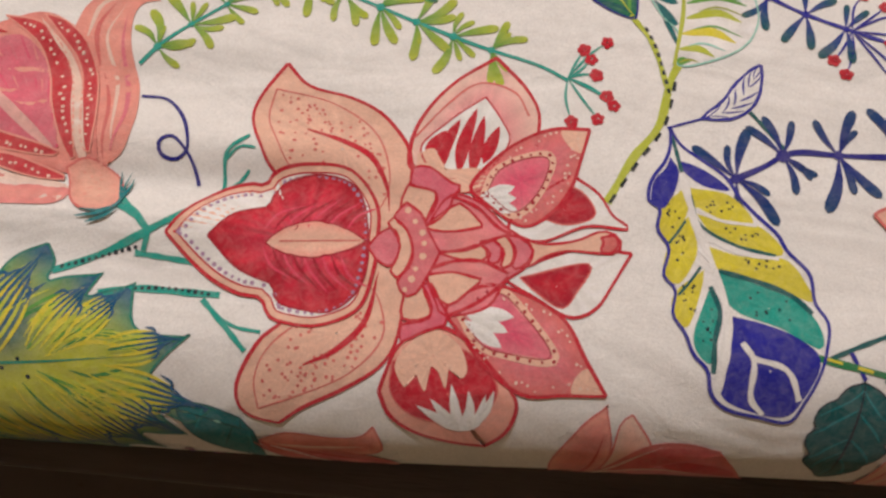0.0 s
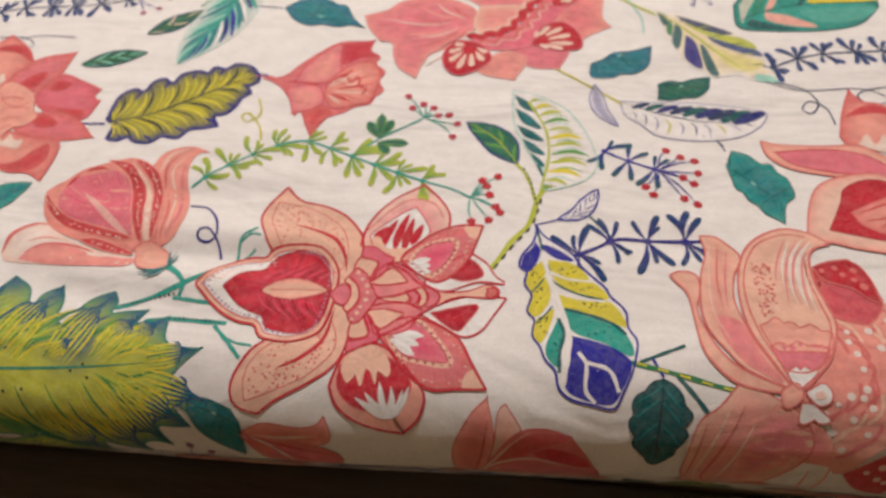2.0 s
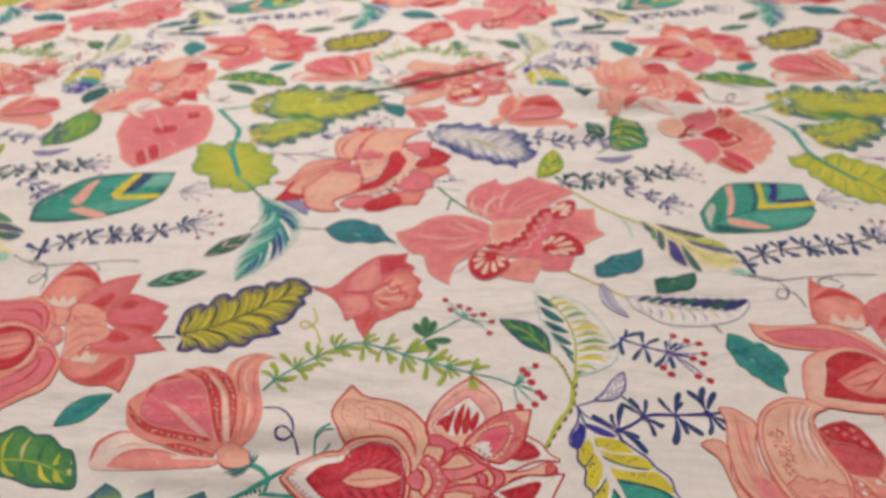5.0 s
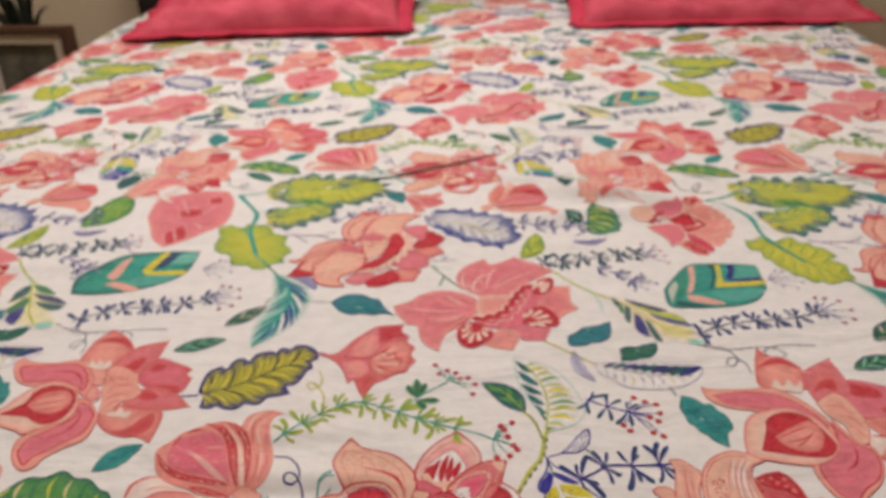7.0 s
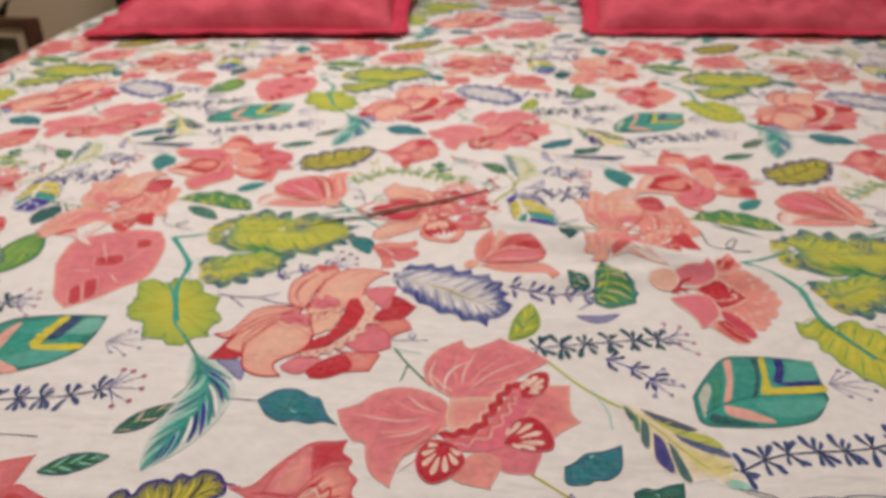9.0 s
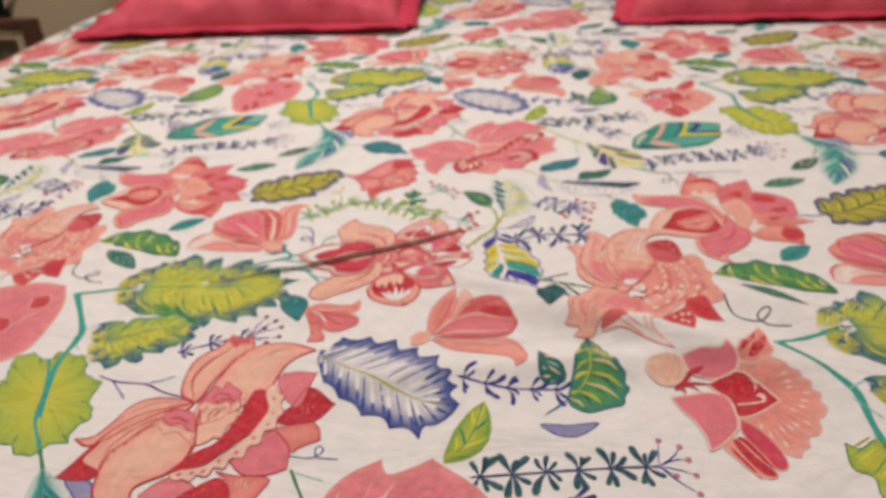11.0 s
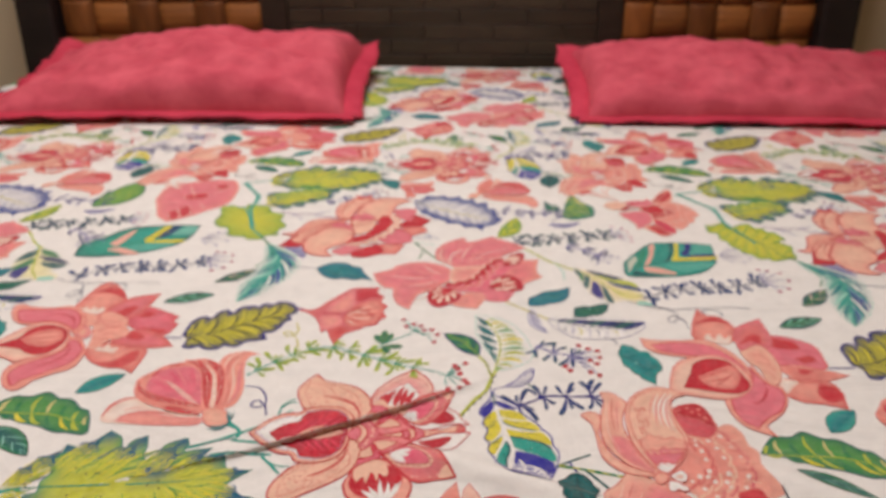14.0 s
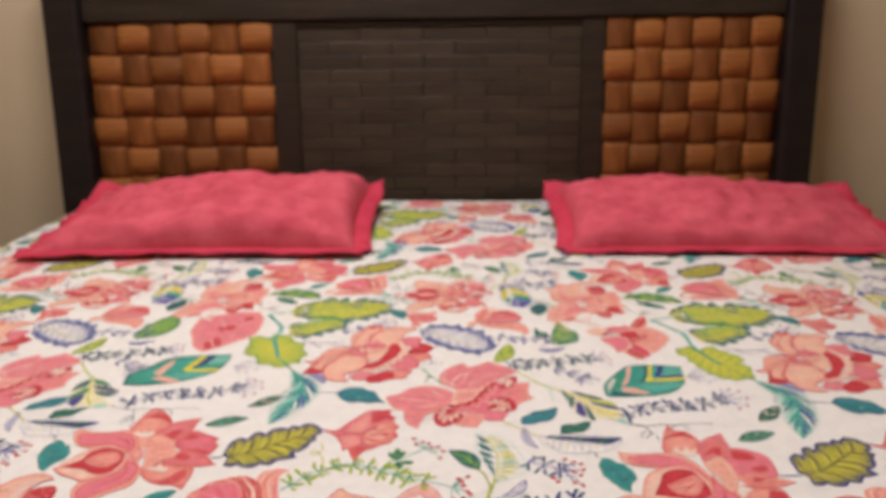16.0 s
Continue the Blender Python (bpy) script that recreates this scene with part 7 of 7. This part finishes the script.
    for k in range(9):
        f = k / 8
        root = np.array([(153, 454)][0], float) * (1 - f) + np.array([(215, 443)][0], float) * f
        top = np.array([(164, 459)][0], float) * (1 - f) + np.array([(235, 454)][0], float) * f
        side = (top - root)[::-1] * (1, -1) * 0.16
        dye = (SLATE, PINE, NAVY * 0.6 + SLATE * 0.4)[k % 3]
        a.shape([root - side * 0.5, (root + top) / 2 - side * 1.3, top - side * 0.5, top + side * 0.4, (root + top) / 2 + side * 0.9, root + side * 0.4], dye, dye, 3, None)
    a.hairs([(150, 454), (182, 447), (215, 442)], [(155, 440), (160, 436), (166, 431), (173, 428), (182, 427), (191, 427), (200, 427), (210, 430), (220, 434), (228, 441)], [LILAC, SLATE * 1.4, LILAC, OLIVE * 1.3], 1.1, 3, bend=0.15)
    a.line([(145, 460), (168, 450), (193, 444), (223, 443)], 1.0, SLATE, 5, taper=True)
    a = art("printed_leaf", "large white leaf striped lime and teal printed on the sheet")
    a.shape([(75, 466), (75, 466), (92, 462), (111, 449), (123, 428), (129, 408), (128, 397), (122, 388), (109, 381), (97, 379), (98, 393), (91, 402), (83, 418), (77, 436)], WHITE, WHITE, 1, AQUA, 0.7)
    rib = [(86, 455), (97, 431), (100, 407), (96, 379)]
    for k, pts in enumerate(([(76, 462), (86, 455), (92, 446), (82, 449)], [(77, 449), (87, 442), (95, 430), (83, 435)], [(79, 433), (89, 428), (97, 419), (85, 422)], [(83, 421), (91, 416), (98, 407), (88, 410)], [(88, 409), (94, 404), (98, 397), (93, 399)], [(92, 399), (95, 397), (98, 388), (96, 390)])):
        a.shape(pts, (PINE, SEA)[k % 2], PINE * 0.7 + SEA * 0.3, 3, None)
    a.hairs(rib, [(96, 458), (103, 454), (110, 447), (116, 439), (119, 430), (123, 423), (125, 416), (127, 408), (127, 400), (122, 390), (113, 383), (103, 381)], [LIME, YELLOW, LIME, GREEN], 3.6, 3, bend=0.14, start=0.05)
    a.hairs(rib, [(100, 456), (108, 450), (114, 442), (118, 434), (122, 426), (124, 418), (127, 410), (128, 403), (125, 393), (118, 386), (107, 381)], [AQUA, LIME * 0.8, GREEN], 1.0, 5, bend=0.14)
    a.line(rib, 1.6, LIME, 6)
    def torn(label, pts, mid, rim, vein):
        a = art("printed_leaf", label + " printed on the sheet")
        q = a.shape(pts, mid, rim, 1, PINE, 0.7, soft=5, streak=0.16)
        base, tip = np.array(pts[0], float), np.array(pts[len(pts) // 2], float)
        rib = base + (tip - base) * np.linspace(0.06, 0.9, 9)[:, None]
        a.line(rib, 1.0, vein, 4, taper=True)
        for k in range(3, len(q) - 3, 4):
            near = rib[int(np.argmin(np.hypot(*(rib - q[k]).T)))]
            a.line([near, near + (q[k] - near) * 0.85], 0.8, (PINE, mid * 1.35)[(k // 4) % 2], 3, taper=True)
        a.line([base + (tip - base) * 0.42, base + (tip - base) * 0.52], 1.5, AQUA, 5, taper=True)
    torn("plain teal leaf", [(205, 405), (210, 418), (210, 418), (219, 415), (225, 408), (231, 408), (234, 400), (238, 397), (240, 383), (234, 376), (231, 362), (231, 362), (225, 366), (221, 369), (219, 374), (214, 378), (212, 384), (208, 387), (207, 394)], SEA, TEAL * 0.6 + SEA * 0.4, PINE)
    torn("small teal leaf", [(127, 498), (135, 503), (143, 511), (156, 514), (169, 520), (169, 520), (166, 499), (156, 489), (147, 488), (141, 484), (127, 484)], SEA, SEA * 0.6 + BLUE * 0.4, PINE)
    torn("small pine-green leaf", [(171, 479), (179, 483), (186, 482), (195, 486), (205, 488), (205, 488), (203, 476), (195, 467), (187, 466), (178, 463), (170, 464), (170, 464)], LEAF * 0.6 + PINE * 0.4, PINE, DARK)
    torn("plain teal leaf on a thin stalk", [(-104, 551), (-91, 563), (-75, 564), (-64, 557), (-56, 555), (-48, 540), (-38, 528), (-38, 528), (-49, 531), (-58, 528), (-70, 531), (-80, 529), (-93, 536)], SEA, SEA * 0.6 + BLUE * 0.4, PINE)
    torn("teal heart leaf", [(-51, 221), (-55, 228), (-55, 228), (-65, 232), (-72, 233), (-72, 233), (-78, 230), (-76, 220), (-71, 212), (-63, 205), (-51, 197), (-51, 197), (-50, 207)], SEA, SEA * 0.7 + PINE * 0.3, PINE)
    a = art("printed_leaf", "blue and white fern leaf printed on the sheet")
    q = a.shape([(-19, 723), (-20, 735), (-20, 735), (-10, 737), (-7, 752), (-7, 752), (5, 749), (16, 754), (16, 754), (23, 746), (37, 752), (37, 752), (42, 740), (56, 744), (56, 744), (59, 732), (74, 734), (74, 734), (76, 716), (87, 714), (84, 706), (92, 702), (92, 702), (87, 695), (95, 686), (95, 686), (91, 676), (82, 666), (74, 664), (72, 653), (72, 653), (63, 661), (51, 660), (51, 660), (43, 670), (29, 670), (29, 670), (21, 680), (9, 684), (9, 684), (3, 692), (-6, 697), (-6, 697), (-13, 712)], WHITE * 0.8 + LILAC * 0.2, BLUE * 0.8 + NAVY * 0.2, 1, NAVY * 0.5 + BLUE * 0.5, 1.4, soft=8, tips=NAVY * 0.6 + BLUE * 0.4, reach=11.0)
    rib = [(-18, 729), (9, 715), (39, 699), (66, 688), (89, 681)]
    p = curve(rib, 100)
    for k, e in enumerate(q[2:-2:3]):
        near = int(np.argmin(np.hypot(*(p - e).T)))
        r = p[max(near - 18, 0)]
        d = e - r
        a.line([r + d * 0.08, r + d * 0.5, r + d * (0.7 + 0.08 * (k % 3))], 3.0 if k % 2 == 0 else 1.3, (WHITE, SLATE * 0.5 + BLUE * 0.5)[k % 2], 3, taper=True)
        a.line([r + d * (0.5 + 0.08 * (k % 3)), r + d * 0.97], 3.0, (NAVY * 0.5 + BLUE * 0.5, BLUE, NAVY * 0.3 + BLUE * 0.7)[k % 3], 4, taper=True)
    a.line(rib, 1.9, OLIVE * 1.1, 6, taper=True)
    a = art("printed_leaf", "green ribbed leaf printed on the sheet")
    q = a.shape([(-306, 308), (-306, 308), (-298, 321), (-290, 328), (-278, 328), (-267, 334), (-254, 327), (-243, 326), (-230, 316), (-223, 314), (-215, 301), (-211, 288), (-227, 289), (-236, 289), (-253, 295), (-269, 298), (-288, 306)], LEAF * 0.4 + GREEN * 0.6, PINE * 0.5 + LEAF * 0.5, 1, PINE, 0.9, soft=4)
    rib = [(-303, 308), (-275, 308), (-246, 307), (-217, 297)]
    a.hairs(rib, [(-297, 320), (-291, 327), (-280, 327), (-269, 332), (-255, 327), (-242, 323), (-230, 315), (-221, 309)], [LIME, PALE * 0.4 + LIME * 0.6, LEAF], 3.4, 3, bend=0.1, start=0.04)
    a.hairs(rib, [(-289, 307), (-274, 300), (-261, 297), (-248, 294), (-235, 290), (-224, 290), (-216, 290), (-212, 293)], [LIME, LEAF, YELLOW], 3.2, 3, bend=-0.1, start=0.04)
    a.line(rib, 1.1, LIME, 5, taper=True)


def other_column():
    """The motifs that are drawn differently in every second column of the print."""
    rose, deep = ROSE * 0.8 + PINK * 0.2, RED * 0.75 + WINE * 0.25
    a = art("printed_flower", "rose-red flower with one long petal printed on the sheet", 1)
    for lay, (pts, m, r) in enumerate((
            ([(-261, 441), (-251, 460), (-230, 456), (-216, 445), (-215, 427), (-218, 413), (-239, 412), (-256, 417), (-262, 429)], rose, ROSE), ([(-259, 415), (-242, 417), (-219, 410), (-203, 404), (-203, 404), (-221, 397), (-245, 394), (-255, 404)], CORAL, APRICOT),
            ([(-268, 380), (-263, 397), (-248, 398), (-226, 396), (-218, 386), (-221, 361), (-221, 361), (-237, 366), (-253, 368), (-262, 374)], APRICOT, CORAL), ([(-323, 459), (-317, 481), (-308, 504), (-308, 504), (-302, 493), (-292, 491), (-282, 479), (-281, 465), (-288, 450), (-306, 448), (-319, 450)], APRICOT, CORAL),
            ([(-286, 459), (-277, 474), (-253, 488), (-253, 488), (-251, 467), (-252, 447), (-263, 441), (-272, 445), (-284, 435)], CORAL, ROSE))):
        a.shape(pts, m, r, 1 + lay, CORAL * 0.7 + RED * 0.3, 1.0, soft=6)
    for pts in ([(-317, 477), (-304, 488), (-292, 489), (-283, 477), (-295, 482), (-308, 480)], [(-285, 444), (-271, 460), (-261, 461), (-264, 447), (-272, 451)], [(-250, 458), (-233, 451), (-232, 440), (-253, 442)], [(-240, 426), (-227, 431), (-222, 425), (-234, 419)], [(-243, 412), (-230, 409), (-242, 404)], [(-232, 393), (-219, 386), (-218, 374), (-231, 368), (-238, 378)]):
        a.shape(pts, RED, RED * 0.6 + CORAL * 0.4, 8, None, soft=4)
    for pts in ([(-314, 453), (-307, 463), (-304, 453), (-297, 463), (-294, 454), (-287, 461), (-292, 446), (-305, 448)], [(-262, 399), (-256, 397), (-248, 394), (-256, 386), (-263, 378), (-267, 384)]):
        a.shape(pts, WHITE, PALE, 9, None)
    a.shape([(-286, 434), (-267, 445), (-259, 431), (-258, 409), (-266, 391), (-274, 392), (-276, 411), (-283, 420)], APRICOT, PEACH, 10, CORAL, 0.7)
    for pts in ([(-281, 430), (-269, 430), (-264, 420)], [(-276, 420), (-267, 417), (-262, 407)], [(-274, 408), (-268, 405), (-266, 397)]):
        a.line(pts, 0.8, CORAL, 13)
    a.shape([(-371, 453), (-371, 453), (-360, 450), (-335, 450), (-314, 451), (-297, 438), (-286, 416), (-284, 398), (-296, 406), (-311, 423), (-335, 425), (-358, 430), (-369, 440)], PEACH, APRICOT, 12, CORAL, 0.9)
    a.shape([(-364, 443), (-364, 443), (-335, 447), (-312, 443), (-295, 425), (-288, 406), (-306, 424), (-334, 428), (-355, 433)], rose, ROSE, 14, RED, 0.8)
    a.shape([(-282, 416), (-274, 392), (-265, 385), (-266, 369), (-275, 354), (-288, 343), (-292, 338), (-288, 328), (-288, 328), (-301, 333), (-311, 341), (-316, 356), (-315, 372), (-306, 376), (-295, 384), (-286, 396)], PEACH, APRICOT, 13, CORAL, 0.9)
    a.shape([(-285, 412), (-276, 390), (-267, 383), (-268, 369), (-276, 356), (-289, 347), (-299, 336), (-299, 336), (-308, 343), (-312, 357), (-310, 370), (-296, 381), (-287, 393)], rose, ROSE, 15, RED, 1.0)
    a.line([(-294, 364), (-285, 370), (-279, 381), (-279, 390)], 1.6, deep, 18, taper=True)
    a.shape([(-359, 375), (-359, 375), (-354, 398), (-346, 415), (-332, 424), (-310, 428), (-295, 417), (-288, 400), (-289, 387), (-299, 375), (-314, 369), (-334, 371), (-346, 374)], PALE * 0.6 + PEACH * 0.4, APRICOT, 19, CORAL, 0.9, soft=3)
    a.shape([(-346, 383), (-346, 383), (-336, 403), (-331, 415), (-316, 423), (-300, 418), (-293, 400), (-291, 387), (-301, 377), (-317, 377), (-332, 380)], RED, deep, 21, WINE, 0.7, soft=5)
    a.shape([(-332, 397), (-315, 407), (-298, 414), (-295, 400), (-304, 383), (-318, 382), (-328, 388)], APRICOT, CORAL, 23, None, soft=4)
    for pts in ([(-328, 396), (-312, 404), (-300, 408)], [(-319, 386), (-307, 396), (-299, 404)], [(-325, 391), (-313, 394), (-303, 399)]):
        a.line(pts, 1.1, RED, 26, taper=True)
    a = art("printed_leaf", "long pointed leaf in teal and yellow chevrons printed on the sheet", 1)
    a.shape([(216, 544), (216, 544), (208, 574), (225, 596), (238, 616), (255, 623), (289, 628), (324, 628), (324, 628), (327, 604), (323, 581), (310, 566), (293, 555), (272, 547), (238, 542)], TEAL * 0.8 + LEAF * 0.2, PINE, 1, PINE, 0.9, soft=5)
    for pts, dye in (([(239, 576), (248, 609), (254, 611), (252, 571)], APRICOT * 0.6 + PALE * 0.4), ([(253, 579), (259, 612), (282, 622), (274, 586)], TEAL), ([(274, 586), (282, 622), (292, 623), (285, 586)], YELLOW), ([(285, 590), (292, 623), (303, 624), (299, 596)], PINE * 0.5 + NAVY * 0.5),
                     ([(300, 600), (307, 623), (323, 624), (325, 603)], AQUA * 0.5 + TEAL * 0.5), ([(278, 585), (321, 588), (320, 580), (283, 579)], YELLOW), ([(257, 566), (284, 577), (316, 578), (307, 564), (283, 557)], TEAL * 0.8 + AQUA * 0.2), ([(243, 561), (257, 566), (285, 553), (275, 548)], APRICOT * 0.6 + PALE * 0.4)):
        a.shape(pts, dye, dye * 0.92, 3, None)
    a = art("printed_leaf", "spread yellow leaf with navy stripes printed on the sheet", 1)
    a.shape([(165, 564), (165, 564), (179, 560), (201, 542), (222, 525), (222, 525), (212, 512), (227, 500), (226, 486), (212, 484), (196, 488), (185, 488), (170, 497), (170, 497), (157, 524), (154, 549)], YELLOW * 0.5 + WHITE * 0.5, WHITE, 1, None, soft=4)
    for pts, dye in (([(158, 526), (156, 548), (165, 559), (170, 542)], PINE), ([(163, 516), (173, 538), (180, 524), (170, 509)], LEAF), ([(171, 498), (170, 511), (181, 519), (185, 491)], NAVY), ([(167, 560), (182, 557), (201, 542), (181, 546)], LEAF), ([(176, 544), (203, 538), (221, 525), (191, 532)], SLATE), ([(186, 530), (219, 523), (212, 514), (195, 521)], PINE), ([(206, 494), (221, 496), (225, 487), (212, 485)], AQUA)):
        a.shape(pts, dye, dye * 0.9 + WHITE * 0.1, 3, None)
    a.line([(164, 563), (178, 534), (190, 510), (206, 491)], 2.0, LIME, 6)
    a = art("printed_leaf", "long yellow leaf with toothed rim printed on the sheet", 1)
    q = a.shape([(-253, 698), (-253, 698), (-245, 694), (-232, 703), (-228, 688), (-213, 698), (-200, 701), (-197, 690), (-187, 688), (-185, 679), (-176, 676), (-170, 658), (-170, 658), (-181, 653), (-169, 641), (-172, 627), (-171, 614), (-171, 614), (-184, 610), (-200, 605), (-205, 611), (-214, 609), (-221, 620), (-228, 623), (-231, 632), (-238, 641), (-240, 653), (-246, 658), (-245, 672), (-255, 678)], YELLOW * 0.35 + LIME * 0.65, LIME * 0.6 + GREEN * 0.4, 1, LEAF, 0.9, soft=6)
    rib = [(-233, 707), (-222, 678), (-204, 648), (-183, 617)]
    a.hairs(rib, q[2:len(q) // 2:2], [OLIVE * 1.2, YELLOW, GREEN], 1.4, 3)
    a.hairs(rib[::-1], q[len(q) // 2:-2:2], [OLIVE * 1.2, YELLOW, GREEN], 1.4, 3)
    a.line(rib, 2.0, LEAF, 5, taper=True)
    a = art("printed_leaf", "plain green almond leaf printed on the sheet", 1)
    a.shape([(157, 684), (157, 684), (149, 710), (155, 734), (163, 758), (177, 769), (195, 751), (202, 723), (193, 701), (180, 690)], GREEN * 0.8 + LIME * 0.2, LEAF, 1, PINE, 0.8)
    a.hairs([(159, 695), (171, 723), (186, 754)], [(154, 720), (158, 739), (164, 755), (174, 761), (199, 739), (198, 717), (191, 702), (181, 692)], [LIME, LEAF], 1.6, 3)
    a = art("printed_flower", "blurred rose-pink flower with red spots printed on the sheet", 3)
    a.shape([(229, 710), (225, 754), (248, 772), (282, 784), (311, 781), (311, 781), (328, 749), (333, 697), (316, 674), (299, 654), (278, 638), (278, 638), (258, 655), (244, 682)], ROSE, APRICOT * 0.6 + ROSE * 0.4, 1, PALE, 1.0, soft=8)
    for pts in ([(264, 725), (288, 732), (296, 715), (272, 709)], [(266, 668), (274, 675), (287, 649), (278, 645)], [(274, 682), (284, 688), (296, 662), (288, 654)], [(292, 761), (306, 765), (312, 749), (298, 746)]):
        a.shape(pts, RED, RED * 0.7 + ROSE * 0.3, 3, PALE, 0.7)
    a.hairs([[(289, 701)][0]], [(241, 700), (232, 745), (253, 764), (286, 774), (317, 762), (329, 701), (311, 678), (296, 662)], [PALE, CORAL], 1.4, 5, start=0.3)



for draw in (big_dotted_flower, tulip, teal_stems, great_leaf, rosette_leaf, olive_leaf, feather_blue_yellow, pale_lotus, frilled_flower, rose_bud,
             banded_flower, veined_flower, pink_lotus, round_flower, sprigs, leaves, other_column):
    draw()


# ---- the sheet itself, then the motifs on it ----
def cloth_mesh(name, pos, faces, dye):
    me = bpy.data.meshes.new(name)
    me.vertices.add(len(pos))
    me.vertices.foreach_set("co", pos.astype(np.float32).ravel())
    # a face whose last corner repeats is a triangle
    corner = np.ones(faces.shape, dtype=bool)
    corner[:, 3] = faces[:, 3] != faces[:, 2]
    sides = corner.sum(1)
    me.loops.add(int(sides.sum()))
    me.loops.foreach_set("vertex_index", faces[corner].astype(np.int32))
    me.polygons.add(len(faces))
    me.polygons.foreach_set("loop_start", (np.cumsum(sides) - sides).astype(np.int32))
    me.polygons.foreach_set("use_smooth", np.ones(len(faces), dtype=bool))
    me.update(calc_edges=True)
    col = me.attributes.new("dye", "FLOAT_COLOR", "POINT")
    col.data.foreach_set("color", np.concatenate([dye, np.ones((len(dye), 1))], 1).astype(np.float32).ravel())
    me.materials.append(COTTON)
    return me


def make_sheet():
    u = np.linspace(-1060, 1060, 531)
    v = np.concatenate([np.arange(125, 300, 3.0), np.arange(300, 400, 2.5), np.arange(400, 660, 4.0), np.arange(660, 970, 2.5), np.arange(970, HEAD_END + 1, 5.0)])
    uu, vv = np.meshgrid(u, v, indexing="ij")
    p = drape(uu.ravel(), vv.ravel(), 0.0)
    i = np.arange(uu.size).reshape(uu.shape)
    f = np.stack([i[:-1, :-1], i[1:, :-1], i[1:, 1:], i[:-1, 1:]], -1).reshape(-1, 4)
    sheet = tagged(new("bed_sheet", cloth_mesh("bed_sheet", p, f, np.broadcast_to(WHITE, (len(p), 3)))),
                   "white cotton bed sheet with a large floral print, creased in places", "bed sheet")
    for a in MOTIFS:
        flat, dye, off, quads = np.vstack(a.p), np.vstack(a.c), np.concatenate(a.o), np.vstack(a.f)
        quads[:, 3] = np.where(quads[:, 3] < 0, quads[:, 2], quads[:, 3])
        for j in range(-2, 4):
            for i in range(-3, 4):
                if (a.column in (0, 1) and i % 2 != a.column) or (a.column == 2 and i == -1) or (a.column == 3 and i != -1):
                    continue
                q = flat + i * REPEAT_A + j * REPEAT_B
                q[:, 0] += skew(q[:, 1]) - skew(flat[:, 1])
                ok = (np.abs(q[:, 0]) < 1055) & (q[:, 1] > 128) & (q[:, 1] < HEAD_END - 3)
                keep = ok[quads].all(1)
                if keep.sum() < 4:
                    continue
                fs = quads[keep]
                used, back = np.unique(fs, return_inverse=True)
                me = cloth_mesh(a.name, drape(q[used, 0], q[used, 1], off[used]), back.reshape(-1, 4), dye[used])
                ob = new(a.name, me)
                ob.parent = sheet
                tagged(ob, a.label, kind="stuff" if a.name in ("printed_sprig", "printed_stem") else "")
    return sheet


make_sheet()
